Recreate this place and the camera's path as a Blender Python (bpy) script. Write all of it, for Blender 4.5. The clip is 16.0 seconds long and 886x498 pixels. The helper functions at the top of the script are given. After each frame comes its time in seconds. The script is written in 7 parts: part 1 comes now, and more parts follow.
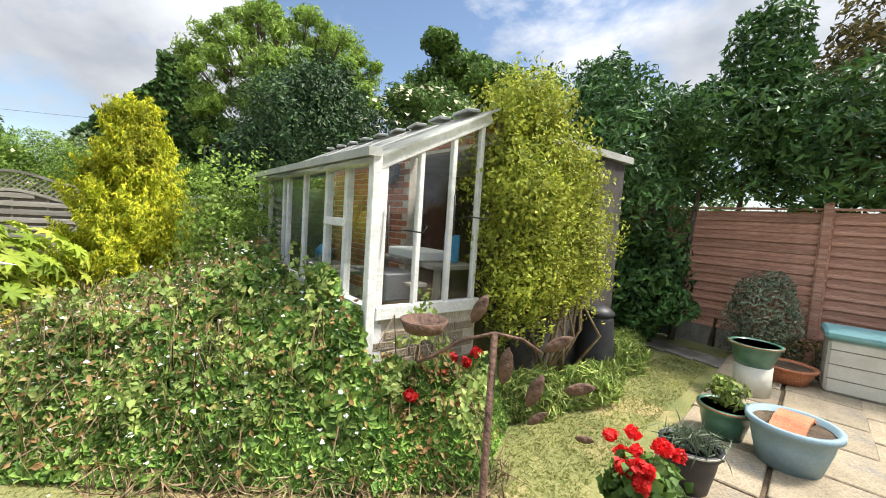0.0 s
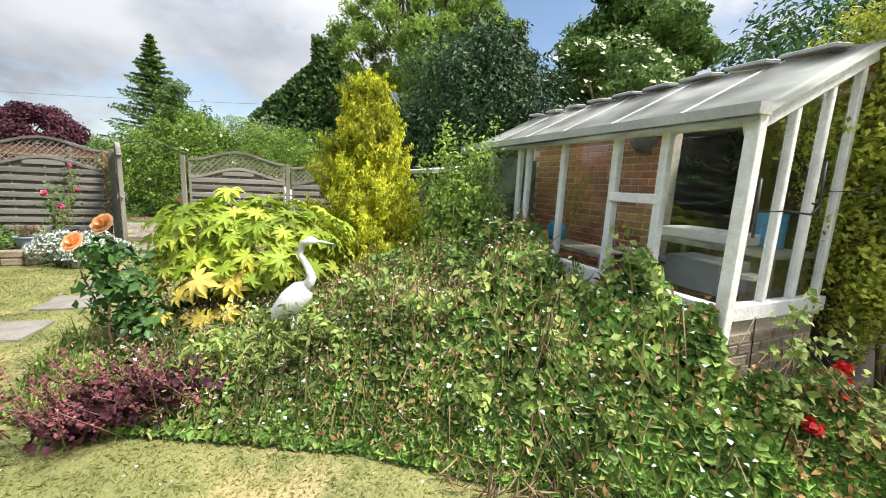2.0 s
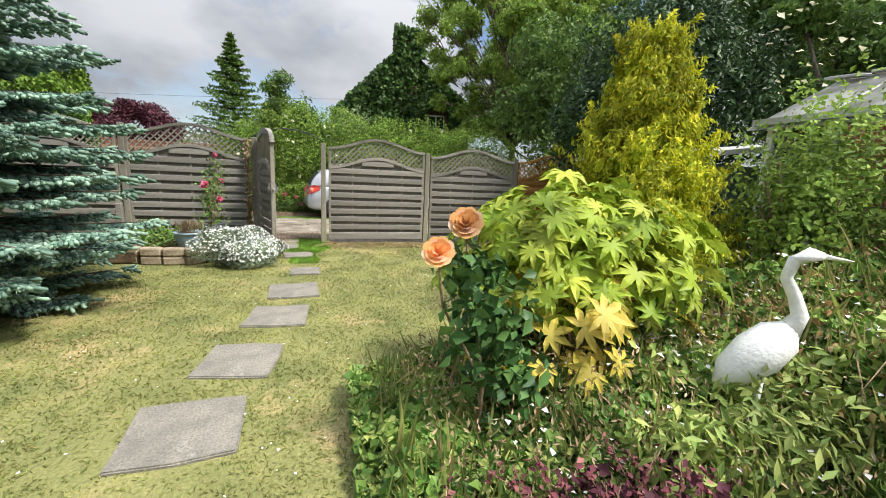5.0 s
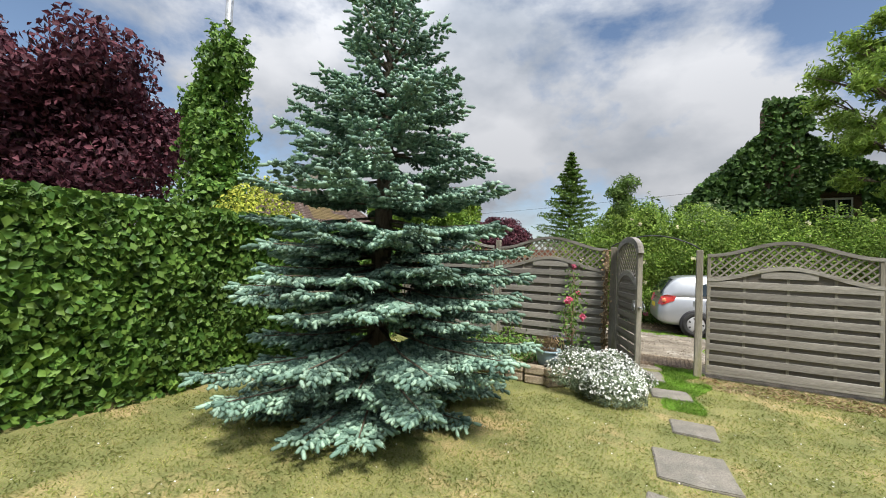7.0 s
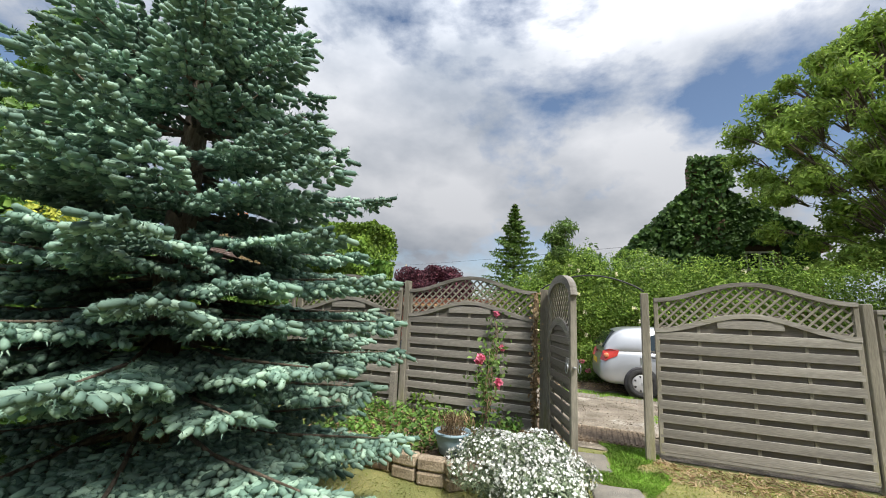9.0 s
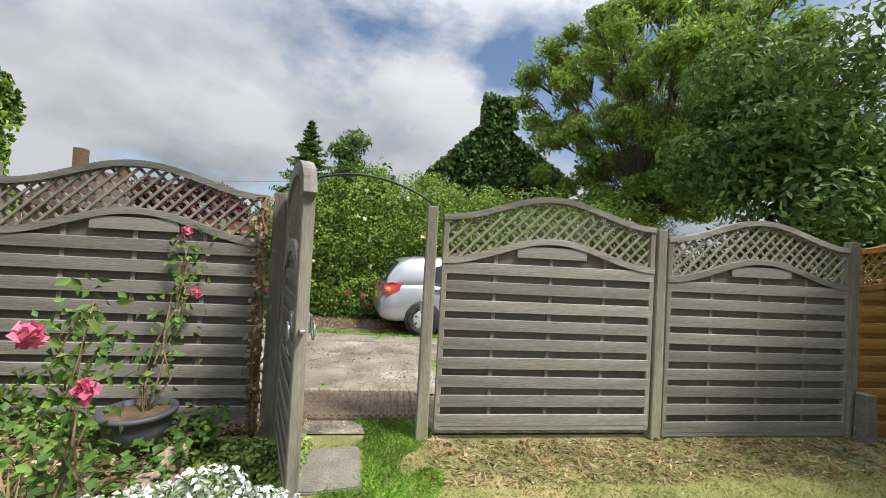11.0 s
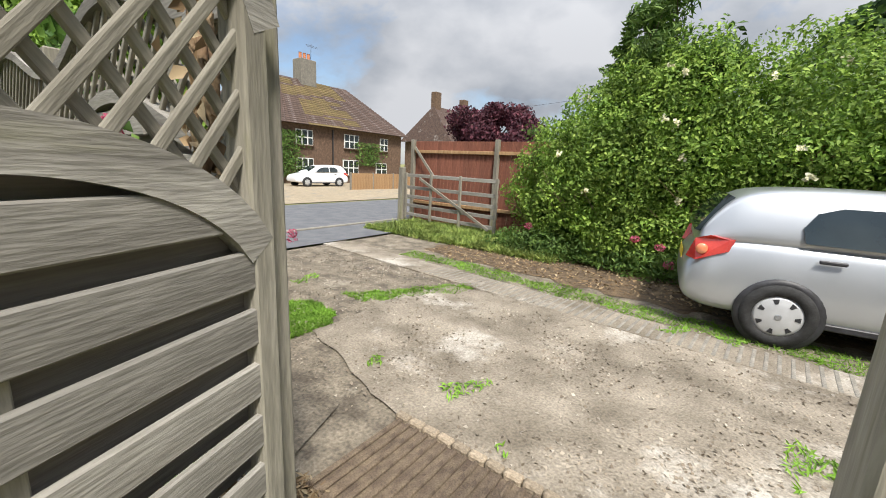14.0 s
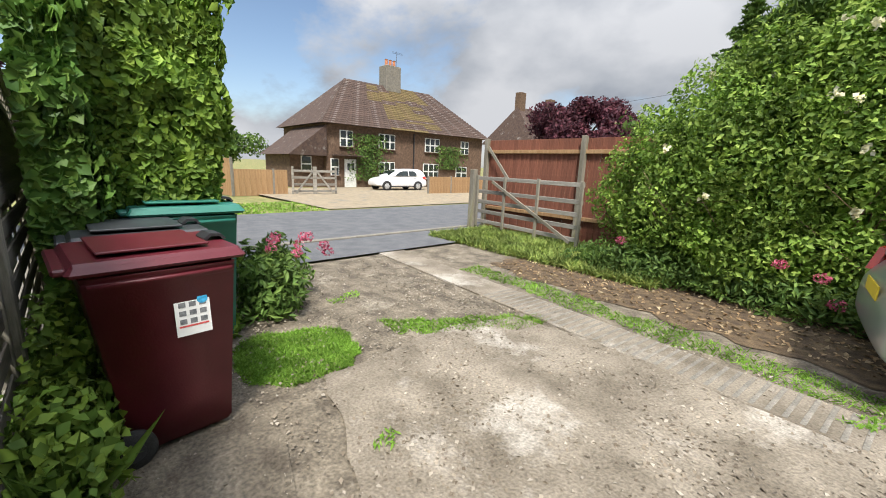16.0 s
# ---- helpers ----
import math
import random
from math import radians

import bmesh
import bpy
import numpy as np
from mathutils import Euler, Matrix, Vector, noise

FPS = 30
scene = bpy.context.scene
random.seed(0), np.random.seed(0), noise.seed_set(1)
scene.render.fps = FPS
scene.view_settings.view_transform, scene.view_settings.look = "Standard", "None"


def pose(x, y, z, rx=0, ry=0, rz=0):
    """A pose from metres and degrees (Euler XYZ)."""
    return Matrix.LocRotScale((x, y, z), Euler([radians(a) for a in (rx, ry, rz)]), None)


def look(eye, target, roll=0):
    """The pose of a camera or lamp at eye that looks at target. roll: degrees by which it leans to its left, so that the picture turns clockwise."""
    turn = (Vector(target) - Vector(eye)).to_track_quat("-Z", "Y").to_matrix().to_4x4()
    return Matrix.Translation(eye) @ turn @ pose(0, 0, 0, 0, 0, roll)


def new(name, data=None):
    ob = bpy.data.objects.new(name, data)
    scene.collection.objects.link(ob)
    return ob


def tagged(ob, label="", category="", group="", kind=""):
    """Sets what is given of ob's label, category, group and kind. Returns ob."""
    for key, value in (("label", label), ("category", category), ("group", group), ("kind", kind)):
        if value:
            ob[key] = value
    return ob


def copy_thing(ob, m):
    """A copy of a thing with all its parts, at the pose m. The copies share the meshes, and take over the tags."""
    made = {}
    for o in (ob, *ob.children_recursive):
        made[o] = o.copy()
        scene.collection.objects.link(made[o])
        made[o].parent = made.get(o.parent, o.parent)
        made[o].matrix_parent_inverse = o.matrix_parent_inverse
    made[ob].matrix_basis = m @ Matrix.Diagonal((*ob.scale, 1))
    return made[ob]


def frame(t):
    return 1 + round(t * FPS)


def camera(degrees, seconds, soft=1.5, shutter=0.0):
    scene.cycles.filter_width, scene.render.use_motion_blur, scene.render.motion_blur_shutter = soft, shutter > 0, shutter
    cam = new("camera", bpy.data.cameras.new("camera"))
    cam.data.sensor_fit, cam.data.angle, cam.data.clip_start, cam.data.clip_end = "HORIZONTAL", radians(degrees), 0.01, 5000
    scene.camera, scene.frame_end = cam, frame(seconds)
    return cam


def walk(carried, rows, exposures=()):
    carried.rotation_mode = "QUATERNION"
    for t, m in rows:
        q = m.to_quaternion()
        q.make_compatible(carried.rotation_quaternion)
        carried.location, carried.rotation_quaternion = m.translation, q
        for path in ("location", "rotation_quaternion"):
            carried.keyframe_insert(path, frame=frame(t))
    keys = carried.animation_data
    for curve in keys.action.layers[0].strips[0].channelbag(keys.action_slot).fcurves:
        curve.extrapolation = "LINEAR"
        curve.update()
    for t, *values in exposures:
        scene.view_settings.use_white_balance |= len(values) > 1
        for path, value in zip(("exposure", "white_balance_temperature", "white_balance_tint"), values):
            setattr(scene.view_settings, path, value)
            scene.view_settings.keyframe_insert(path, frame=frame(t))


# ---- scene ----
cam = camera(97.0, 16.0, soft=1.0)
ROWS = [
    (0, 3.065, -3.166, 1.650, 85.79, -3.76, -37.71),
    (0.5, 2.805, -2.943, 1.625, 85.30, -3.61, -38.38),
    (1, 2.515, -2.640, 1.631, 84.89, -3.39, -36.78),
    (1.5, 2.203, -2.373, 1.636, 83.57, -3.36, -29.11),
    (2, 2.019, -2.086, 1.622, 80.40, -2.82, -22.11),
    (2.5, 1.809, -1.733, 1.655, 79.16, -2.93, -21.45),
    (3, 1.528, -1.399, 1.672, 78.85, -3.30, -22.52),
    (3.2, 1.443, -1.261, 1.666, 79.00, -3.36, -23.79),
    (5.3, 0.026, -0.057, 1.397, 79.90, -2.34, -11.47),
    (5.5, -0.051, 0.038, 1.409, 79.93, -2.21, -3.38),
    (6, -0.232, 0.226, 1.446, 80.08, -2.19, 15.65),
    (6.5, -0.409, 0.454, 1.525, 83.87, -2.31, 26.88),
    (7, -0.532, 0.729, 1.614, 91.66, -2.33, 28.23),
    (7.5, -0.575, 1.132, 1.647, 98.17, -2.04, 28.26),
    (8, -0.648, 1.495, 1.616, 99.66, -1.85, 28.11),
    (8.5, -0.590, 1.913, 1.556, 99.80, -2.07, 26.87),
    (9, -0.463, 2.419, 1.548, 99.61, -2.55, 21.13),
    (9.5, -0.379, 2.990, 1.546, 98.58, -2.60, 10.43),
    (10, -0.319, 3.535, 1.522, 96.73, -2.77, -2.62),
    (10.2, -0.330, 3.750, 1.536, 96.56, -2.63, -8.05),
    (12.3, 0.068, 5.833, 1.470, 80.57, -2.94, 4.91),
    (12.5, 0.085, 5.975, 1.493, 80.23, -3.73, 10.77),
    (13, 0.139, 6.501, 1.512, 78.97, -3.03, 21.64),
    (13.5, 0.022, 6.952, 1.501, 78.34, -2.90, 30.62),
    (14, -0.104, 7.327, 1.533, 78.06, -2.75, 36.55),
    (14.5, -0.272, 7.664, 1.534, 77.99, -2.48, 39.78),
    (15, -0.472, 7.912, 1.522, 78.03, -2.47, 44.38),
    (15.5, -0.626, 8.075, 1.511, 77.98, -2.34, 48.53),
    (16, -0.567, 8.254, 1.499, 78.07, -2.17, 48.42),
]
walk(cam, [(t, pose(x, y, z, rx, ry, rz)) for t, x, y, z, rx, ry, rz in ROWS], [(0, 0.80), (3.2, 0.75), (5.3, 0.52), (8, 0.36), (10.2, 0.36), (12.3, 0.5), (16, 0.52)])

# ---- light: bright broken cloud, soft sun ----
SUN_EL, SUN_AZ = radians(56), radians(128)
world = bpy.data.worlds.new("world")
scene.world = world
world.use_nodes = True
wn, wl = world.node_tree.nodes, world.node_tree.links
wn.clear()
w_out = wn.new("ShaderNodeOutputWorld")
w_sky = wn.new("ShaderNodeTexSky")
w_sky.sky_type, w_sky.sun_disc = "NISHITA", False
w_sky.sun_elevation, w_sky.sun_rotation = SUN_EL, SUN_AZ
w_skybg = wn.new("ShaderNodeBackground")
w_skybg.inputs["Strength"].default_value = 0.11
wl.new(w_sky.outputs[0], w_skybg.inputs["Color"])
w_tc = wn.new("ShaderNodeTexCoord")
w_map = wn.new("ShaderNodeMapping")
w_map.inputs["Scale"].default_value = (1.0, 1.0, 1.7)
w_map.inputs["Location"].default_value = (0.35, 0.1, 0.0)
wl.new(w_tc.outputs["Generated"], w_map.inputs["Vector"])
w_n1 = wn.new("ShaderNodeTexNoise")
w_n1.inputs["Scale"].default_value, w_n1.inputs["Detail"].default_value = 1.7, 9.0
w_n1.inputs["Roughness"].default_value, w_n1.inputs["Distortion"].default_value = 0.58, 0.12
wl.new(w_map.outputs[0], w_n1.inputs["Vector"])
w_cover = wn.new("ShaderNodeValToRGB")
w_cover.color_ramp.elements[0].position, w_cover.color_ramp.elements[1].position = 0.43, 0.53
wl.new(w_n1.outputs[0], w_cover.inputs[0])
w_n2 = wn.new("ShaderNodeTexNoise")
w_n2.inputs["Scale"].default_value, w_n2.inputs["Detail"].default_value = 3.1, 8.0
wl.new(w_map.outputs[0], w_n2.inputs["Vector"])
w_tone = wn.new("ShaderNodeValToRGB")
w_tone.color_ramp.elements[0].position, w_tone.color_ramp.elements[1].position = 0.34, 0.62
w_tone.color_ramp.elements[0].color = (0.45, 0.50, 0.58, 1)
w_tone.color_ramp.elements[1].color = (0.93, 0.95, 1.0, 1)
wl.new(w_n2.outputs[0], w_tone.inputs[0])
w_cloud = wn.new("ShaderNodeBackground")
# an overcast sky is brighter towards the zenith
w_sep, w_pow, w_mul = wn.new("ShaderNodeSeparateXYZ"), wn.new("ShaderNodeMath"), wn.new("ShaderNodeMath")
wl.new(w_tc.outputs["Generated"], w_sep.inputs[0])
w_pow.operation, w_pow.inputs[1].default_value, w_pow.use_clamp = "POWER", 3.0, True
wl.new(w_sep.outputs["Z"], w_pow.inputs[0])
w_mul.operation, w_mul.inputs[1].default_value, w_mul.inputs[2].default_value = "MULTIPLY_ADD", 2.4, 0.50
wl.new(w_pow.outputs[0], w_mul.inputs[0])
wl.new(w_mul.outputs[0], w_cloud.inputs["Strength"])
wl.new(w_tone.outputs[0], w_cloud.inputs["Color"])
w_mix = wn.new("ShaderNodeMixShader")
wl.new(w_cover.outputs[0], w_mix.inputs[0])
wl.new(w_skybg.outputs[0], w_mix.inputs[1])
wl.new(w_cloud.outputs[0], w_mix.inputs[2])
wl.new(w_mix.outputs[0], w_out.inputs[0])
sun = new("sun", bpy.data.lights.new("sun", "SUN"))
sun.data.energy, sun.data.angle, sun.data.color = 4.2, radians(11), (1.0, 0.95, 0.87)
sun.matrix_world = look((0, 0, 30), (-30 * math.cos(SUN_EL) * math.sin(SUN_AZ), -30 * math.cos(SUN_EL) * math.cos(SUN_AZ), 30 - 30 * math.sin(SUN_EL)))

# ---- materials ----
def hexc(c):
    return (c[0], c[1], c[2], 1)


def mat(name, a, b, scale=8.0, fine=60.0, rough=0.7, bump=0.2, c=None, metal=0.0, stretch=(1, 1, 1), patch=0.5, coat=0.0, rnd=0.0, grain=0.34):
    """Two colours mixed by a broad noise, a third by patches, fine grain in bump and value; rnd: value shift per object."""
    m = bpy.data.materials.new(name)
    m.use_nodes = True
    n, l = m.node_tree.nodes, m.node_tree.links
    p = n["Principled BSDF"]
    p.inputs["Roughness"].default_value, p.inputs["Metallic"].default_value = rough, metal
    p.inputs["Coat Weight"].default_value = coat
    tc, mp = n.new("ShaderNodeTexCoord"), n.new("ShaderNodeMapping")
    mp.inputs["Scale"].default_value = stretch
    l.new(tc.outputs["Object"], mp.inputs["Vector"])
    n1, n2 = n.new("ShaderNodeTexNoise"), n.new("ShaderNodeTexNoise")
    n1.inputs["Scale"].default_value, n1.inputs["Detail"].default_value = scale, 6
    n2.inputs["Scale"].default_value, n2.inputs["Detail"].default_value = fine, 4
    l.new(mp.outputs[0], n1.inputs["Vector"]), l.new(mp.outputs[0], n2.inputs["Vector"])
    r = n.new("ShaderNodeValToRGB")
    r.color_ramp.elements[0].position, r.color_ramp.elements[1].position = 0.35, 0.65
    r.color_ramp.elements[0].color, r.color_ramp.elements[1].color = hexc(a), hexc(b)
    l.new(n1.outputs[0], r.inputs[0])
    col = r.outputs[0]
    if c:
        n3, r3 = n.new("ShaderNodeTexNoise"), n.new("ShaderNodeValToRGB")
        n3.inputs["Scale"].default_value, n3.inputs["Detail"].default_value = scale * 0.37, 7
        n3.inputs["Roughness"].default_value = 0.7
        l.new(mp.outputs[0], n3.inputs["Vector"])
        r3.color_ramp.elements[0].position, r3.color_ramp.elements[1].position = 1 - patch - 0.03, 1 - patch + 0.08
        l.new(n3.outputs[0], r3.inputs[0])
        mx = n.new("ShaderNodeMixRGB")
        mx.inputs[2].default_value = hexc(c)
        l.new(r3.outputs[0], mx.inputs[0]), l.new(col, mx.inputs[1])
        col = mx.outputs[0]
    hv = n.new("ShaderNodeHueSaturation")
    ma = n.new("ShaderNodeMapRange")
    ma.inputs["From Min"].default_value, ma.inputs["From Max"].default_value = 0.25, 0.75
    ma.inputs["To Min"].default_value, ma.inputs["To Max"].default_value = 1 - grain, 1 + grain
    l.new(n2.outputs[0], ma.inputs["Value"])
    val = ma.outputs[0]
    if rnd:
        oi, mr, mu = n.new("ShaderNodeObjectInfo"), n.new("ShaderNodeMapRange"), n.new("ShaderNodeMath")
        mr.inputs["To Min"].default_value, mr.inputs["To Max"].default_value = 1 - rnd, 1 + rnd
        mu.operation = "MULTIPLY"
        l.new(oi.outputs["Random"], mr.inputs["Value"]), l.new(mr.outputs[0], mu.inputs[0]), l.new(val, mu.inputs[1])
        val = mu.outputs[0]
    l.new(val, hv.inputs["Value"]), l.new(col, hv.inputs["Color"])
    l.new(hv.outputs[0], p.inputs["Base Color"])
    if bump:
        bp = n.new("ShaderNodeBump")
        bp.inputs["Strength"].default_value, bp.inputs["Distance"].default_value = bump, 0.02
        l.new(n2.outputs[0], bp.inputs["Height"]), l.new(bp.outputs[0], p.inputs["Normal"])
    return m


def leafmat(name, dark, mid, light, rough=0.45, trans=0.25):
    """Foliage: colour by leaf, a little light through the blade."""
    m = bpy.data.materials.new(name)
    m.use_nodes = True
    n, l = m.node_tree.nodes, m.node_tree.links
    p, out = n["Principled BSDF"], n["Material Output"]
    g, r = n.new("ShaderNodeNewGeometry"), n.new("ShaderNodeValToRGB")
    r.color_ramp.elements[0].color, r.color_ramp.elements[1].color = hexc(dark), hexc(light)
    e = r.color_ramp.elements.new(0.5)
    e.color = hexc(mid)
    l.new(g.outputs["Random Per Island"], r.inputs[0])
    tc, nz, hv, ma = n.new("ShaderNodeTexCoord"), n.new("ShaderNodeTexNoise"), n.new("ShaderNodeHueSaturation"), n.new("ShaderNodeMapRange")
    nz.inputs["Scale"].default_value = 2.2
    l.new(tc.outputs["Object"], nz.inputs["Vector"]), l.new(nz.outputs[0], ma.inputs["Value"])
    ma.inputs["From Min"].default_value, ma.inputs["From Max"].default_value = 0.3, 0.7
    ma.inputs["To Min"].default_value, ma.inputs["To Max"].default_value = 0.6, 1.45
    l.new(ma.outputs[0], hv.inputs["Value"]), l.new(r.outputs[0], hv.inputs["Color"])
    l.new(hv.outputs[0], p.inputs["Base Color"])
    p.inputs["Roughness"].default_value = min(0.85, rough + 0.15)
    p.inputs["Specular IOR Level"].default_value = 0.28
    t, mx = n.new("ShaderNodeBsdfTranslucent"), n.new("ShaderNodeMixShader")
    l.new(hv.outputs[0], t.inputs["Color"])
    mx.inputs[0].default_value = trans
    l.new(p.outputs[0], mx.inputs[1]), l.new(t.outputs[0], mx.inputs[2]), l.new(mx.outputs[0], out.inputs[0])
    return m


M = {}
M["lawn"] = mat("lawn", (0.14, 0.155, 0.045), (0.235, 0.225, 0.08), 2.2, 55, 0.9, 0.6, c=(0.38, 0.29, 0.135), patch=0.44)
M["soil"] = mat("soil", (0.06, 0.04, 0.025), (0.16, 0.11, 0.06), 9, 90, 0.95, 0.8)
M["straw"] = mat("straw", (0.225, 0.150, 0.075), (0.345, 0.255, 0.143), 14, 120, 0.95, 0.8)
M["concrete"] = mat("concrete", (0.15, 0.125, 0.092), (0.29, 0.25, 0.195), 2.2, 60, 0.92, 0.7, c=(0.43, 0.395, 0.34), patch=0.43, grain=0.36)
M["gravel"] = mat("gravel", (0.10, 0.082, 0.06), (0.23, 0.195, 0.145), 4.5, 46, 0.95, 0.8, c=(0.31, 0.275, 0.215), patch=0.40, grain=0.5)
M["ribbed"] = mat("ribbed_concrete", (0.108, 0.077, 0.054), (0.216, 0.162, 0.108), 12, 110, 0.95, 1.0)
M["asphalt"] = mat("asphalt", (0.096, 0.100, 0.108), (0.136, 0.138, 0.144), 3, 120, 0.9, 0.3)
M["paving"] = mat("paving", (0.264, 0.216, 0.144), (0.368, 0.296, 0.200), 4, 60, 0.85, 0.4, c=(0.208, 0.192, 0.160), patch=0.42, rnd=0.15)
M["slab"] = mat("slab", (0.173, 0.162, 0.137), (0.245, 0.223, 0.187), 7, 80, 0.9, 0.5, c=(0.346, 0.331, 0.302), patch=0.36, rnd=0.1)
M["stone"] = mat("stone", (0.238, 0.187, 0.128), (0.383, 0.315, 0.230), 8, 60, 0.9, 0.7, rnd=0.2)
M["old_wood"] = mat("old_wood", (0.165, 0.152, 0.130), (0.355, 0.335, 0.295), 5, 80, 0.9, 0.2, c=(0.215, 0.205, 0.135), patch=0.42, stretch=(0.16, 1.5, 1.5), rnd=0.22, grain=0.22)
M["old_wood_up"] = mat("old_wood_upright", (0.17, 0.155, 0.12), (0.345, 0.32, 0.262), 5, 80, 0.9, 0.2, c=(0.215, 0.205, 0.10), patch=0.46, stretch=(1.5, 1.5, 0.16), rnd=0.16, grain=0.22)
# darker copy of old_wood: shade of the recessed slats put into the colour
M["shaded_back_wood"] = mat("shaded_back_wood", (0.135, 0.118, 0.098), (0.20, 0.178, 0.15), 6, 60, 0.9, 0.2, stretch=(0.12, 2.2, 2.2), rnd=0.16, grain=0.24)
M["orange_wood"] = mat("orange_wood", (0.30, 0.14, 0.035), (0.44, 0.23, 0.06), 5, 40, 0.75, 0.3, stretch=(0.25, 4, 4), rnd=0.12)
M["red_wood"] = mat("red_wood", (0.338, 0.161, 0.105), (0.575, 0.321, 0.229), 5, 40, 0.85, 0.4, c=(0.608, 0.473, 0.372), patch=0.42, stretch=(4, 0.3, 4), rnd=0.14)
M["brown_wood"] = mat("brown_wood", (0.14, 0.05, 0.03), (0.24, 0.09, 0.055), 5, 40, 0.85, 0.3, stretch=(4, 4, 0.3), rnd=0.15)
M["tan_wood"] = mat("tan_wood", (0.289, 0.170, 0.076), (0.391, 0.246, 0.128), 3, 40, 0.8, 0.2, stretch=(4, 4, 0.3), rnd=0.08)
M["green_wood"] = mat("green_wood", (0.075, 0.125, 0.11), (0.12, 0.18, 0.155), 6, 50, 0.75, 0.25, rnd=0.06)
M["sheet_clear"] = leafmat("translucent_sheet", (0.56, 0.57, 0.54), (0.62, 0.63, 0.60), (0.68, 0.69, 0.66), 0.6, 0.78)
M["white"] = mat("white_paint", (0.66, 0.66, 0.63), (0.82, 0.82, 0.80), 9, 45, 0.55, 0.25, c=(0.55, 0.52, 0.46), patch=0.22, grain=0.1)
M["brick"] = mat("brick", (0.36, 0.125, 0.070), (0.52, 0.215, 0.120), 9, 70, 0.9, 0.5, rnd=0.28)
M["mortar"] = mat("mortar", (0.504, 0.444, 0.372), (0.648, 0.576, 0.492), 14, 80, 0.95, 0.5)
M["far_brick"] = mat("far_brick", (0.095, 0.058, 0.038), (0.155, 0.098, 0.064), 5, 14, 0.9, 0.3, c=(0.185, 0.125, 0.085), patch=0.4)
M["tiles"] = mat("roof_tiles", (0.055, 0.034, 0.027), (0.092, 0.058, 0.044), 5.0, 22, 0.9, 0.6, c=(0.225, 0.205, 0.185), patch=0.40, rnd=0.16)
M["moss"] = mat("moss_tiles", (0.096, 0.064, 0.028), (0.136, 0.104, 0.036), 5.0, 22, 0.95, 0.6, c=(0.136, 0.080, 0.052), patch=0.4, rnd=0.16)
M["roofsheet"] = mat("roof_sheet", (0.33, 0.34, 0.31), (0.46, 0.46, 0.43), 3, 40, 0.6, 0.2, c=(0.56, 0.56, 0.53), patch=0.33, grain=0.12)
M["bark"] = mat("bark", (0.10, 0.075, 0.05), (0.20, 0.16, 0.12), 9, 50, 0.95, 0.9, stretch=(3, 3, 0.6))
M["twig"] = mat("twig", (0.16, 0.10, 0.055), (0.26, 0.19, 0.11), 9, 50, 0.9, 0.4)
M["rust"] = mat("rust", (0.085, 0.05, 0.035), (0.19, 0.11, 0.075), 14, 90, 0.75, 0.4, metal=0.4)
M["bin_red"] = mat("bin_red", (0.105, 0.012, 0.02), (0.13, 0.018, 0.027), 4, 90, 0.42, 0.06, grain=0.05)
M["bin_grey"] = mat("bin_grey", (0.035, 0.04, 0.045), (0.06, 0.065, 0.07), 4, 90, 0.42, 0.06, grain=0.05)
M["bin_green"] = mat("bin_green", (0.02, 0.15, 0.115), (0.03, 0.19, 0.145), 4, 90, 0.42, 0.06, grain=0.05)
M["rubber"] = mat("rubber", (0.015, 0.015, 0.015), (0.03, 0.03, 0.03), 20, 120, 0.8, 0.2)
M["silver"] = mat("silver_paint", (0.42, 0.44, 0.46), (0.47, 0.49, 0.51), 2, 200, 0.32, 0.0, metal=0.55, coat=0.6, grain=0.015)
M["carwhite"] = mat("white_car_paint", (0.76, 0.77, 0.78), (0.82, 0.83, 0.84), 2, 200, 0.3, 0.0, coat=0.6, grain=0.015)
M["alloy"] = mat("wheel_trim", (0.50, 0.51, 0.52), (0.58, 0.59, 0.60), 9, 120, 0.4, 0.05, metal=0.3, grain=0.03)
M["dark_glass"] = mat("dark_glass", (0.012, 0.02, 0.022), (0.02, 0.03, 0.032), 3, 30, 0.06, 0.0, coat=0.5, grain=0.02)
M["red_lens"] = mat("red_lens", (0.42, 0.02, 0.015), (0.58, 0.05, 0.03), 5, 40, 0.15, 0.0, coat=0.8, grain=0.05)
M["amber_lens"] = mat("amber_lens", (0.75, 0.22, 0.10), (0.85, 0.34, 0.18), 8, 40, 0.15, 0.0, coat=0.8, grain=0.05)
M["yellow"] = mat("number_plate_yellow", (0.75, 0.55, 0.04), (0.80, 0.60, 0.06), 8, 60, 0.4, 0.0, grain=0.05)
M["black"] = mat("black_plastic", (0.02, 0.02, 0.022), (0.035, 0.035, 0.04), 9, 80, 0.5, 0.1)
M["steel"] = mat("galvanised_steel", (0.36, 0.38, 0.40), (0.48, 0.50, 0.52), 18, 80, 0.4, 0.1, metal=0.8, grain=0.12)
M["terracotta"] = mat("terracotta", (0.42, 0.15, 0.07), (0.54, 0.22, 0.11), 9, 80, 0.85, 0.3)
M["glaze_green"] = mat("green_glaze", (0.05, 0.15, 0.10), (0.09, 0.22, 0.15), 6, 70, 0.35, 0.1, coat=0.4, grain=0.12)
M["blue_pot"] = mat("blue_plastic", (0.204, 0.306, 0.357), (0.272, 0.383, 0.433), 6, 70, 0.6, 0.15, grain=0.08)
M["grey_pot"] = mat("grey_plastic", (0.055, 0.06, 0.075), (0.09, 0.095, 0.11), 6, 70, 0.55, 0.1, grain=0.08)
M["cream"] = mat("cream_plastic", (0.56, 0.55, 0.46), (0.66, 0.65, 0.56), 5, 70, 0.6, 0.15, grain=0.06)
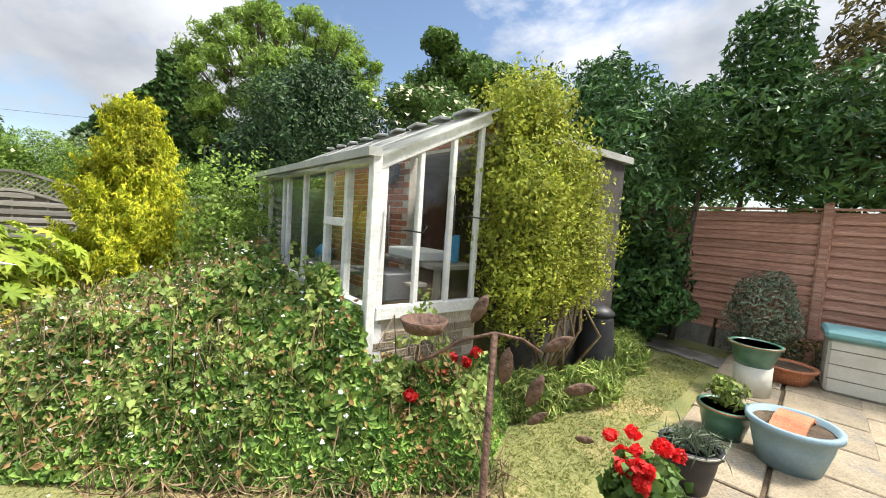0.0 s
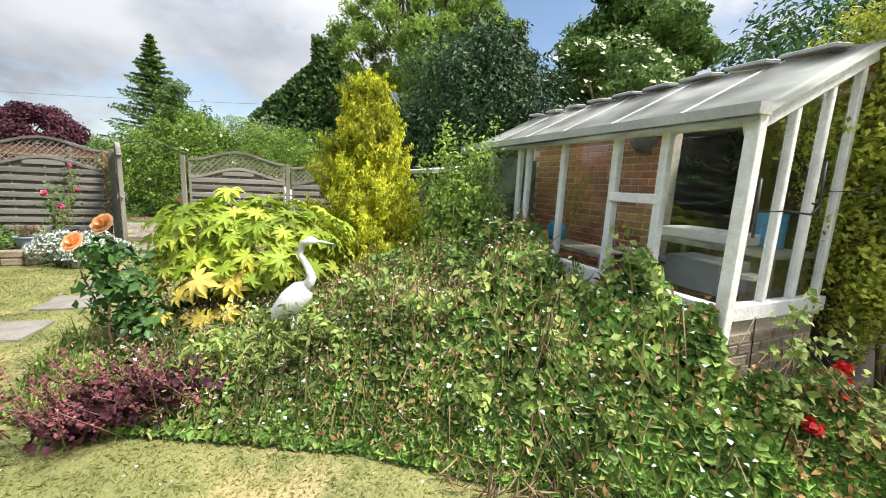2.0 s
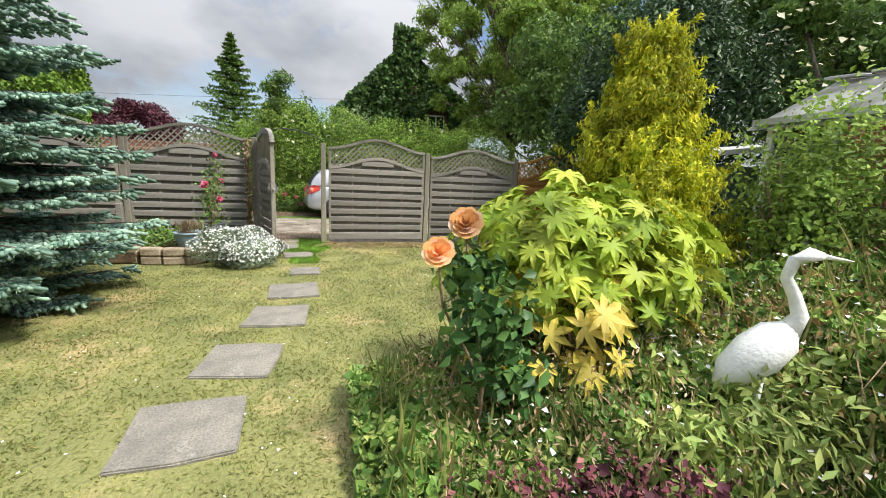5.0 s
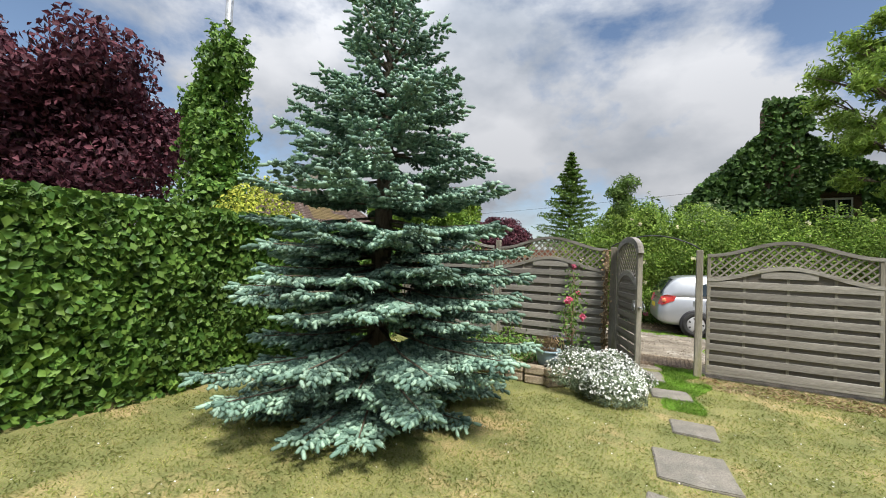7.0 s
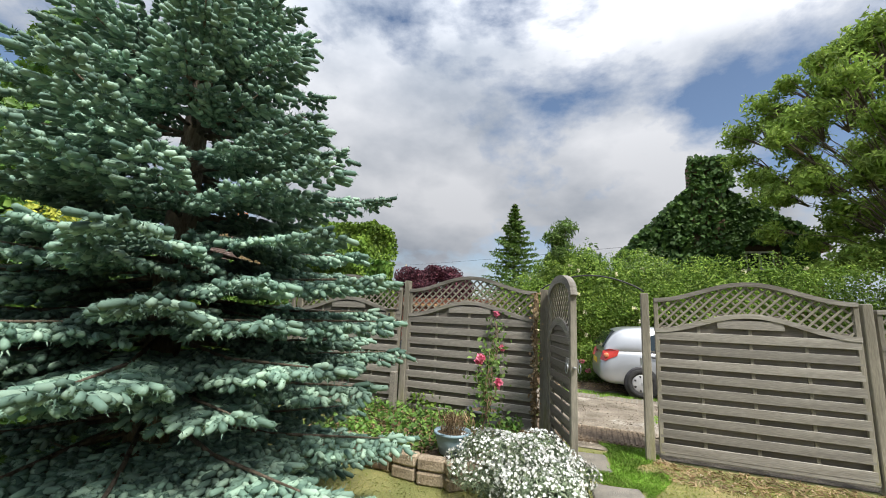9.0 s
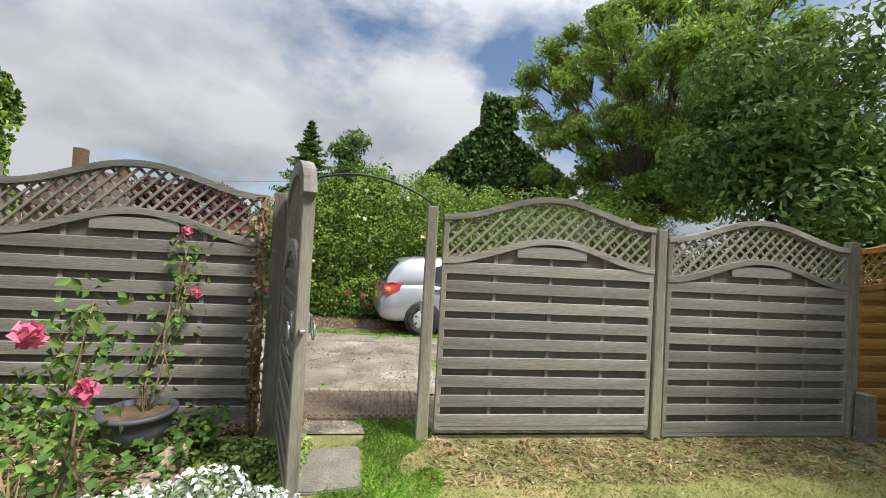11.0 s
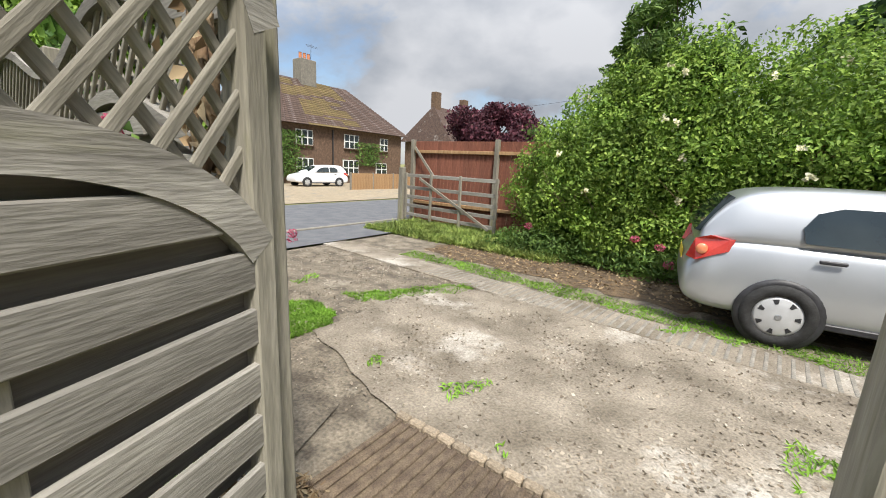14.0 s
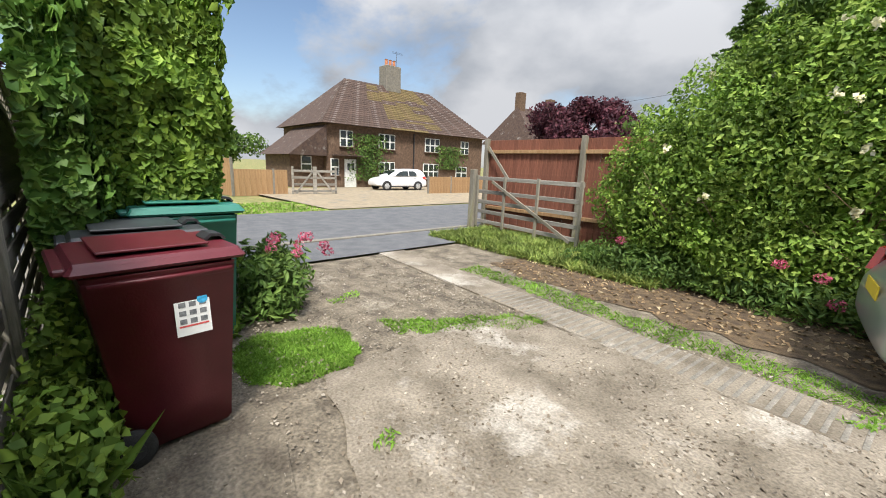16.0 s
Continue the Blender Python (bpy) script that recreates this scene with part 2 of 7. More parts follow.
M["aqua"] = mat("aqua_plastic", (0.17, 0.38, 0.39), (0.23, 0.46, 0.46), 5, 70, 0.55, 0.1, grain=0.06)
M["heron"] = mat("white_resin", (0.72, 0.72, 0.70), (0.84, 0.84, 0.82), 12, 60, 0.6, 0.2, grain=0.1)
M["feather"] = mat("dark_feather", (0.10, 0.10, 0.12), (0.26, 0.26, 0.28), 20, 60, 0.7, 0.2)
M["net"] = mat("pond_net", (0.02, 0.05, 0.045), (0.05, 0.10, 0.09), 10, 160, 0.8, 0.4)
M["blue_sheet"] = mat("blue_sheet", (0.02, 0.20, 0.42), (0.03, 0.30, 0.55), 6, 40, 0.5, 0.2)
# near-black wall colour with the shade of the outhouse room painted in
M["shade"] = mat("painted_interior_shade", (0.05, 0.045, 0.04), (0.09, 0.08, 0.07), 6, 40, 0.9, 0.2)
M["paper"] = mat("paper", (0.72, 0.73, 0.72), (0.80, 0.81, 0.80), 6, 60, 0.6, 0.0, grain=0.03)
M["print_dark"] = mat("printed_grey", (0.12, 0.13, 0.14), (0.22, 0.23, 0.24), 60, 90, 0.6, 0.0)
M["print_blue"] = mat("printed_blue", (0.03, 0.30, 0.55), (0.05, 0.36, 0.62), 30, 60, 0.6, 0.0)
M["print_red"] = mat("printed_red", (0.50, 0.06, 0.06), (0.58, 0.09, 0.08), 30, 60, 0.6, 0.0)
M["print_green"] = mat("printed_green", (0.10, 0.35, 0.12), (0.14, 0.42, 0.16), 30, 60, 0.6, 0.0)

M["l_bramble"] = leafmat("bramble_leaf", (0.100, 0.190, 0.038), (0.200, 0.335, 0.066), (0.360, 0.480, 0.110))
M["l_herb"] = leafmat("herb_leaf", (0.140, 0.215, 0.050), (0.245, 0.330, 0.080), (0.400, 0.440, 0.130))
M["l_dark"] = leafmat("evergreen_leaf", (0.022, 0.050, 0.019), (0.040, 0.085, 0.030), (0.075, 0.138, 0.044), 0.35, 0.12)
M["l_laurel"] = leafmat("laurel_leaf", (0.031, 0.079, 0.025), (0.064, 0.144, 0.038), (0.122, 0.230, 0.057), 0.3, 0.15)
M["l_mid"] = leafmat("tree_leaf", (0.062, 0.119, 0.027), (0.106, 0.188, 0.040), (0.175, 0.269, 0.062))
M["l_light"] = leafmat("acacia_leaf", (0.150, 0.240, 0.044), (0.240, 0.360, 0.067), (0.374, 0.496, 0.106), 0.5, 0.35)
M["l_yellow"] = leafmat("golden_conifer_leaf", (0.200, 0.270, 0.022), (0.440, 0.470, 0.032), (0.740, 0.660, 0.050), 0.6, 0.3)
M["l_lime"] = leafmat("lime_climber_leaf", (0.196, 0.256, 0.037), (0.374, 0.420, 0.060), (0.600, 0.600, 0.106), 0.5, 0.25)
M["l_fatsia"] = leafmat("fatsia_leaf", (0.180, 0.270, 0.024), (0.320, 0.410, 0.040), (0.470, 0.510, 0.075), 0.4, 0.3)
M["l_fatsia_y"] = leafmat("yellowing_leaf", (0.45, 0.38, 0.050), (0.58, 0.47, 0.080), (0.64, 0.50, 0.13), 0.4, 0.3)
M["l_spruce"] = leafmat("spruce_shoot", (0.070, 0.130, 0.100), (0.170, 0.275, 0.212), (0.330, 0.470, 0.360), 0.65, 0.05)
M["l_ivy"] = leafmat("ivy_leaf", (0.053, 0.128, 0.023), (0.101, 0.201, 0.037), (0.181, 0.297, 0.059), 0.35, 0.2)
M["l_ivyhouse"] = leafmat("old_ivy_leaf", (0.037, 0.081, 0.025), (0.062, 0.125, 0.031), (0.100, 0.188, 0.044), 0.5, 0.2)
M["l_hedge"] = leafmat("hedge_leaf", (0.094, 0.175, 0.027), (0.163, 0.275, 0.043), (0.275, 0.400, 0.062), 0.45, 0.3)
M["l_purple"] = leafmat("plum_leaf", (0.042, 0.014, 0.023), (0.085, 0.027, 0.040), (0.16, 0.050, 0.066), 0.5, 0.2)
M["l_spike"] = leafmat("purple_spike", (0.12, 0.030, 0.045), (0.22, 0.065, 0.080), (0.34, 0.14, 0.13), 0.6, 0.2)
M["l_grey"] = leafmat("grey_leaf", (0.125, 0.175, 0.112), (0.200, 0.250, 0.163), (0.325, 0.375, 0.263), 0.7, 0.15)
M["l_willow"] = leafmat("willow_leaf", (0.150, 0.213, 0.100), (0.225, 0.300, 0.150), (0.338, 0.400, 0.225), 0.6, 0.25)
M["l_brown"] = leafmat("browned_conifer_leaf", (0.075, 0.075, 0.025), (0.150, 0.125, 0.044), (0.250, 0.188, 0.075), 0.6, 0.1)
M["l_russet"] = leafmat("russet_leaf", (0.20, 0.11, 0.04), (0.32, 0.19, 0.07), (0.42, 0.30, 0.12), 0.5, 0.2)
M["l_dry"] = leafmat("dry_litter", (0.187, 0.119, 0.060), (0.306, 0.212, 0.119), (0.425, 0.340, 0.212), 0.9, 0.1)
M["l_grass"] = leafmat("grass_blade", (0.20, 0.25, 0.065), (0.27, 0.30, 0.085), (0.42, 0.37, 0.16), 0.6, 0.5)
M["l_lush"] = leafmat("lush_grass_blade", (0.125, 0.250, 0.031), (0.188, 0.350, 0.044), (0.275, 0.450, 0.075), 0.6, 0.3)
M["pebble"] = leafmat("pebble", (0.12, 0.095, 0.07), (0.24, 0.20, 0.15), (0.38, 0.34, 0.28), 0.8, 0.0)
M["p_white"] = leafmat("white_petal", (0.70, 0.72, 0.70), (0.80, 0.81, 0.78), (0.86, 0.86, 0.84), 0.6, 0.3)
M["p_red"] = leafmat("red_petal", (0.50, 0.010, 0.012), (0.66, 0.02, 0.02), (0.78, 0.05, 0.045), 0.5, 0.25)
M["p_peach"] = leafmat("peach_petal", (0.80, 0.36, 0.12), (0.88, 0.50, 0.20), (0.90, 0.58, 0.40), 0.5, 0.35)
M["p_pink"] = leafmat("pink_petal", (0.48, 0.08, 0.14), (0.60, 0.13, 0.22), (0.68, 0.24, 0.34), 0.5, 0.3)
M["p_cream"] = leafmat("cream_petal", (0.62, 0.58, 0.36), (0.72, 0.68, 0.46), (0.78, 0.76, 0.62), 0.6, 0.3)
glass = bpy.data.materials.new("clear_glass")
glass.use_nodes = True
gp = glass.node_tree.nodes["Principled BSDF"]
gp.inputs["Transmission Weight"].default_value, gp.inputs["Roughness"].default_value, gp.inputs["IOR"].default_value = 1.0, 0.01, 1.45
gp.inputs["Base Color"].default_value = (0.93, 0.96, 0.95, 1)
M["glass"] = glass


# ---- mesh helpers ----
def obj(name, me, parent=None, label="", m=None):
    ob = new(name, me)
    if parent is not None:
        ob.parent = parent
    if m is not None:
        ob.matrix_basis = m
    if label:
        ob["label"] = label
    return ob


def thing(name, label, category, at=(0, 0, 0), rz=0, group="", kind=""):
    e = new(name)
    e.matrix_basis = pose(*at, 0, 0, rz)
    return tagged(e, label, category, group, kind)


def part(name, bm, material, parent, label="", m=None, smooth=False):
    me = bpy.data.meshes.new(name)
    bm.to_mesh(me)
    bm.free()
    if smooth:
        me.shade_smooth()
    me.materials.append(M[material])
    return obj(name, me, parent, label, m)


def raw(name, v, f, material, parent=None, label="", smooth=False):
    me = bpy.data.meshes.new(name)
    me.from_pydata([tuple(p) for p in v], [], [tuple(q) for q in f])
    if smooth:
        me.shade_smooth()
    me.materials.append(M[material])
    return obj(name, me, parent, label)


def box_bm(sx, sy, sz, bev=0.004, o=(0, 0, 0)):
    """A box with broken edges, its base centre at o."""
    bm = bmesh.new()
    bmesh.ops.create_cube(bm, size=1.0)
    for v in bm.verts:
        v.co = Vector((v.co.x * sx + o[0], v.co.y * sy + o[1], (v.co.z + 0.5) * sz + o[2]))
    if bev:
        bmesh.ops.bevel(bm, geom=bm.edges[:], offset=min(bev, 0.3 * min(sx, sy, sz)), segments=1, affect="EDGES")
    return bm


CACHE = {}


def board(name, sx, sy, sz, material, parent, m, bev=0.004):
    """A piece of timber; alike pieces share one mesh."""
    key = (round(sx, 3), round(sy, 3), round(sz, 3), material, bev)
    if key not in CACHE:
        me = bpy.data.meshes.new(name)
        bm = box_bm(sx, sy, sz, bev)
        bm.to_mesh(me)
        bm.free()
        me.materials.append(M[material])
        CACHE[key] = me
    return obj(name, CACHE[key], parent, "", m)


def lathe_bm(profile, seg=24):
    bm = bmesh.new()
    rings = []
    for r, z in profile:
        rings.append([bm.verts.new((r * math.cos(2 * math.pi * k / seg), r * math.sin(2 * math.pi * k / seg), z)) for k in range(seg)])
    for a, b in zip(rings, rings[1:]):
        for k in range(seg):
            bm.faces.new((a[k], a[(k + 1) % seg], b[(k + 1) % seg], b[k]))
    bm.faces.new(rings[0][::-1])
    bm.faces.new(rings[-1])
    return bm


def tube_data(pts, radii, seg=6):
    v, f = [], []
    pts = [Vector(p) for p in pts]
    for i, p in enumerate(pts):
        d = (pts[min(i + 1, len(pts) - 1)] - pts[max(i - 1, 0)]).normalized()
        a = d.orthogonal().normalized()
        b = d.cross(a)
        for k in range(seg):
            g = 2 * math.pi * k / seg
            v.append(p + (a * math.cos(g) + b * math.sin(g)) * radii[i])
    for i in range(len(pts) - 1):
        for k in range(seg):
            f.append((i * seg + k, i * seg + (k + 1) % seg, (i + 1) * seg + (k + 1) % seg, (i + 1) * seg + k))
    f.append(tuple(range(seg))[::-1])
    f.append(tuple((len(pts) - 1) * seg + k for k in range(seg)))
    return v, f


def tubes(name, runs, material, parent, seg=6, label=""):
    v, f = [], []
    for pts, radii in runs:
        a, b = tube_data(pts, radii, seg)
        f += [tuple(i + len(v) for i in q) for q in b]
        v += a
    return raw(name, v, f, material, parent, label, smooth=True)


def sweep_bm(pts, half_w, half_h, close=True):
    """A flat bar along a line in the xz plane: half_w across y, half_h across the line."""
    bm = bmesh.new()
    rows = []
    for i, p in enumerate(pts):
        a, b = Vector(pts[max(i - 1, 0)]), Vector(pts[min(i + 1, len(pts) - 1)])
        d = (b - a).normalized()
        n = Vector((-d.z, 0, d.x))
        c = Vector(p)
        rows.append([bm.verts.new(c + n * s * half_h + Vector((0, t * half_w, 0))) for s, t in ((1, -1), (1, 1), (-1, 1), (-1, -1))])
    for a, b in zip(rows, rows[1:]):
        for k in range(4):
            bm.faces.new((a[k], b[k], b[(k + 1) % 4], a[(k + 1) % 4]))
    bm.faces.new(rows[0][::-1]), bm.faces.new(rows[-1])
    bmesh.ops.recalc_face_normals(bm, faces=bm.faces[:])
    return bm


RNG = np.random.default_rng(7)


def leaves(name, c, nrm, length, width, material, parent, label="", droop=0.3, jitter=0.7, var=0.35, kind=""):
    """Folded leaf blades at points c, facing roughly nrm."""
    c, nrm = np.asarray(c, float), np.asarray(nrm, float)
    n = len(c)
    nrm = nrm + RNG.normal(0, jitter, (n, 3))
    nrm /= np.linalg.norm(nrm, axis=1)[:, None] + 1e-9
    d = RNG.normal(0, 1, (n, 3)) - np.array([0, 0, droop])
    d -= (d * nrm).sum(1)[:, None] * nrm
    d /= np.linalg.norm(d, axis=1)[:, None] + 1e-9
    s = np.cross(nrm, d)
    L = (length * (1 + RNG.uniform(-var, var, n)))[:, None]
    W = L * (width / length) * 0.5
    v = np.empty((n, 4, 3))
    v[:, 0] = c - d * L * 0.5
    v[:, 1] = c - d * L * 0.05 + s * W + nrm * W * 0.35
    v[:, 2] = c + d * L * 0.5 - nrm * L * 0.12
    v[:, 3] = c - d * L * 0.05 - s * W + nrm * W * 0.35
    idx = np.arange(n)[:, None] * 4
    tri = np.concatenate([idx + [0, 1, 2], idx + [0, 2, 3]], axis=1).reshape(-1)
    me = bpy.data.meshes.new(name)
    me.vertices.add(n * 4)
    me.vertices.foreach_set("co", v.reshape(-1))
    me.loops.add(len(tri))
    me.loops.foreach_set("vertex_index", tri.astype(np.int32))
    me.polygons.add(n * 2)
    me.polygons.foreach_set("loop_start", np.arange(0, n * 6, 3, dtype=np.int32))
    me.update(calc_edges=True)
    me.materials.append(M[material])
    ob = obj(name, me, parent, label)
    if kind:
        ob["kind"] = kind
    return ob


def lump(p, f=1.3, k=0.0):
    return np.array([noise.noise(Vector((q[0] * f + k, q[1] * f, q[2] * f))) for q in p])


def blob(c, r, n, depth=0.3, rough=0.3, freq=1.6, low=-1.0):
    """Points in the outer skin of an uneven ellipsoid, and their outward directions."""
    d = RNG.normal(0, 1, (int(n * 1.4), 3))
    d /= np.linalg.norm(d, axis=1)[:, None]
    d = d[d[:, 2] > low][:n]
    k = 1 + rough * lump(d, freq, c[0] * 3.1 + c[1])
    q = k * (1 - depth * RNG.random(len(d)) ** 1.5)
    return np.array(c) + d * np.array(r) * q[:, None], d


def blobs(cs, n, **kw):
    p, d = zip(*[blob(c, r, int(n * w), **kw) for c, r, w in cs])
    return np.concatenate(p), np.concatenate(d)


def slab_pts(a, b, n, face, bulge=0.12, freq=1.1, depth=0.18):
    """Points over the faces of a clipped block from a to b; face: list of 'x-','x+','y-','y+','z+'."""
    a, b = np.array(a, float), np.array(b, float)
    area = {s: np.prod([b[i] - a[i] for i in range(3) if i != "xyz".index(s[0])]) for s in face}
    tot = sum(area.values())
    P, N = [], []
    for s in face:
        m = int(n * area[s] / tot)
        p = a + RNG.random((m, 3)) * (b - a)
        i = "xyz".index(s[0])
        sg = 1 if s[1] == "+" else -1
        p[:, i] = (b if sg > 0 else a)[i]
        off = bulge * lump(p, freq, i * 7.7) + 0.5 * bulge * lump(p, freq * 3.1, i) - depth * RNG.random(m) ** 2
        p[:, i] += sg * off
        nn = np.zeros((m, 3))
        nn[:, i] = sg
        P.append(p), N.append(nn)
    return np.concatenate(P), np.concatenate(N)

# ---- ground ----
def sheet(name, pts, material, label="", category="ground", kind="structure", parent=None):
    return tagged(raw(name, pts, [tuple(range(len(pts)))], material, parent), label, category, "", kind)


def fall(x):
    """The ground falls gently to the road and beyond."""
    return 0.02 * (max(x, -21) + 6) if x < -6 else 0.0


gv, gf = [], []
gx = [-2500, -60, -21, -6, 12, 60, 2500]
gy = [-2500, -40, 60, 2500]
for yy in gy:
    for xx in gx:
        gv.append((xx, yy, fall(xx) - 0.02))
for j in range(len(gy) - 1):
    for i in range(len(gx) - 1):
        gf.append((j * 7 + i, j * 7 + i + 1, (j + 1) * 7 + i + 1, (j + 1) * 7 + i))
tagged(raw("ground", gv, gf, "lawn"), "mown dry summer grass and open ground", "ground", "", "structure")
sheet("lawn", [(-5.5, -9, 0), (5.6, -9, 0), (9.2, -1.6, 0), (9.9, 0.5, 0), (9.9, 7.95, 0), (-5.5, 7.95, 0)], "lawn", "mown lawn with straw-coloured dry patches", "lawn")
sheet("driveway", [(-6.1, 8.0, -0.005), (9, 8.0, -0.005), (9, 15.6, -0.005), (-6.1, 15.6, -0.005)], "gravel", "worn gravelly concrete driveway", "driveway")
def ragged(pts, z, amp=0.07, step=0.12):
    """A closed outline with a broken edge."""
    out = []
    for (x0, y0), (x1, y1) in zip(pts, pts[1:] + pts[:1]):
        n = max(1, int(math.hypot(x1 - x0, y1 - y0) / step))
        for k in range(n):
            x, y = x0 + (x1 - x0) * k / n, y0 + (y1 - y0) * k / n
            out.append((x + amp * noise.noise(Vector((x * 3.1, y * 3.1, 1))), y + amp * noise.noise(Vector((x * 3.1, y * 3.1, 8))), z))
    return out


sheet("concrete_pad", ragged([(-3.0, 9.35), (-1.6, 8.93), (9, 8.93), (9, 11.3), (-0.2, 11.35), (-2.05, 11.5), (-2.9, 11.35), (-3.1, 10.6)], 0.012), "concrete", "pale patched concrete drive surface", "driveway")
sheet("footway", [(-7.6, -60, fall(-7.6) + 0.03), (-6.1, -60, 0.03), (-6.1, 80, 0.03), (-7.6, 80, fall(-7.6) + 0.03)], "asphalt", "grey tarmac pavement along the road", "pavement")
sheet("road", [(-13.2, -60, fall(-13.2) + 0.005), (-7.75, -60, fall(-7.75) + 0.005), (-7.75, 80, fall(-7.75) + 0.005), (-13.2, 80, fall(-13.2) + 0.005)], "asphalt", "grey tarmac country road", "road")
part("kerb", box_bm(0.12, 140, 0.09, 0.012, (-7.67, 10, fall(-7.67) - 0.03)), "slab", None)
tagged(bpy.data.objects["kerb"], "low concrete kerb stones along the road", "kerb", "", "structure")
sheet("forecourt", [(-26.9, 14.5, -0.285), (-13.6, 14.5, -0.14), (-13.6, 38, -0.14), (-26.9, 38, -0.285)], "paving", "sandy gravel forecourt of the house", "driveway")

# ribbed concrete strip outside the gate, and the diagonal ribbed path on the drive
rib = thing("ribbed_step", "mossy brown ribbed concrete strip outside the gate", "concrete strip", (0, 0, 0), 0, "", "structure")
part("step_base", box_bm(1.62, 0.64, 0.05, 0.01, (-0.72, 8.58, -0.02)), "ribbed", rib)
for k in range(24):
    board("ridge", 0.030, 0.62, 0.02, "ribbed", rib, pose(-1.49 + k * 0.067, 8.58, 0.028), 0.008)
for k in range(16):
    board("edging_brick", 0.10, 0.06, 0.05, "stone", rib, pose(-1.5 + k * 0.105, 8.93, 0.0, 0, 0, RNG.uniform(-4, 4)), 0.01)
track = thing("track_strip", "narrow ribbed concrete strip across the drive", "concrete strip", (-6.1, 12.1, 0), -4.5, "", "structure")
part("strip_base", box_bm(9.0, 0.5, 0.03, 0.008, (4.5, -0.05, -0.012)), "concrete", track)
for k in range(70):
    board("ridge", 0.03, 0.46, 0.008, "slab", track, pose(2.6 + k * 0.09, -0.05, 0.014), 0.003)


# ---- turf and litter ----
def tufts(name, n, x0, x1, y0, y1, material, length, label, keep=None, z=0.008, width=0.007):
    p = np.column_stack([RNG.uniform(x0, x1, n), RNG.uniform(y0, y1, n), np.full(n, z)])
    if keep:
        p = p[[keep(q[0], q[1]) for q in p]]
    d = RNG.normal(0, 1, (len(p), 3))
    d[:, 2] = 0.9
    ob = leaves(name, p, d, length, width, material, None, "", droop=-2.2, jitter=0.25)
    return tagged(ob, label, "grass", "", "stuff")


def edge_y(x):
    """Front edge of the overgrown bed."""
    return float(np.interp(x, [0.2, 0.9, 2.4, 3.3, 4.7, 5.6, 7.0], [1.15, 0.75, 0.08, -0.58, -1.55, -1.0, -0.9]))


STONES = [(-0.57, 1.98, 0.54, 0.55, 4), (-0.45, 2.79, 0.52, 0.52, -8), (-0.30, 3.70, 0.53, 0.55, -3), (-0.22, 4.55, 0.55, 0.58, 6), (-0.14, 5.48, 0.40, 0.40, 3), (-0.3, 6.62, 0.46, 0.42, 8), (-0.62, 7.45, 0.5, 0.55, 5)]


def on_lawn(x, y):
    if y > edge_y(x) - 0.05 and x > 0.62 and y < 1.0 + (x - 0.5) * 1.5 and y < 3.6:
        return False
    if (x > 5.3 and y < -1.9 + 0.12 * (x - 5.3)) or any(abs(x - s[0]) < s[2] * 0.5 and abs(y - s[1]) < s[3] * 0.5 for s in STONES):
        return False
    return noise.noise(Vector((x * 0.9, y * 0.9, 4))) + 0.5 * noise.noise(Vector((x * 2.9, y * 2.9, 9))) > -0.32 or random.random() < 0.35


tufts("lawn_grass", 210000, -5.2, 4.5, -3.6, 7.8, "l_grass", 0.034, "short dry-tipped lawn grass", on_lawn)
tufts("side_lawn_grass", 42000, 4.0, 9.5, -2.6, 0.6, "l_grass", 0.042, "short lawn grass beside the greenhouse", on_lawn)
tufts("drive_grass", 16000, -4.05, -3.0, 8.9, 10.0, "l_lush", 0.075, "bright green grass patch in the drive", lambda x, y: ((x + 3.45) / 0.5) ** 2 + ((y - 9.35) / 0.48) ** 2 < 1 + 0.5 * noise.noise(Vector((x * 4, y * 4, 0))))
tufts("drive_grass", 7000, -3.7, -2.6, 10.2, 11.6, "l_lush", 0.07, "bright green grass strip in the drive", lambda x, y: abs((x + 3.1) * 0.9 - (y - 10.9) * 0.55 - 0.05) < 0.17 + 0.16 * noise.noise(Vector((x * 4, y * 4, 3))))
tufts("drive_grass", 34000, -4.6, 4.5, 11.2, 13.6, "l_lush", 0.08, "long green grass strip along the drive", lambda x, y: abs(y - (12.38 - 0.08 * (x + 3.4))) < 0.22 + 0.16 * noise.noise(Vector((x * 2, y * 2, 6))))
tufts("gate_grass", 15000, -0.75, 0.3, 6.0, 8.25, "l_lush", 0.085, "lush grass by the gate", lambda x, y: abs(x + 0.22) < 0.26 + 0.3 * noise.noise(Vector((x * 3, y * 2.2, 5))) and not any(abs(x - s[0]) < s[2] * 0.5 and abs(y - s[1]) < s[3] * 0.5 for s in STONES))
tufts("verge_grass", 16000, -7.0, -2.4, 13.6, 15.5, "l_herb", 0.22, "long weedy grass along the far fence", None, 0.06, 0.018)
tufts("verge_grass", 5000, -16.5, -13.2, 4, 14.3, "l_lush", 0.12, "mown grass verge across the road", None, -0.13, 0.03)
p = np.column_stack([RNG.uniform(0.1, 6.0, 3800), RNG.uniform(7.2, 7.85, 3800), RNG.uniform(0.0, 0.03, 3800)])
tagged(leaves("leaf_litter", p, np.tile([0, 0, 1], (len(p), 1)), 0.07, 0.012, "l_dry", None, jitter=0.3), "dry brown grass litter under the fence", "litter", "", "stuff")
p = np.column_stack([RNG.uniform(-1.6, -0.9, 900), RNG.uniform(8.0, 8.3, 900), RNG.uniform(0.0, 0.03, 900)])
tagged(leaves("leaf_litter", p, np.tile([0, 0, 1], (len(p), 1)), 0.07, 0.012, "l_dry", None, jitter=0.3), "dry brown litter at the gate post", "litter", "", "stuff")
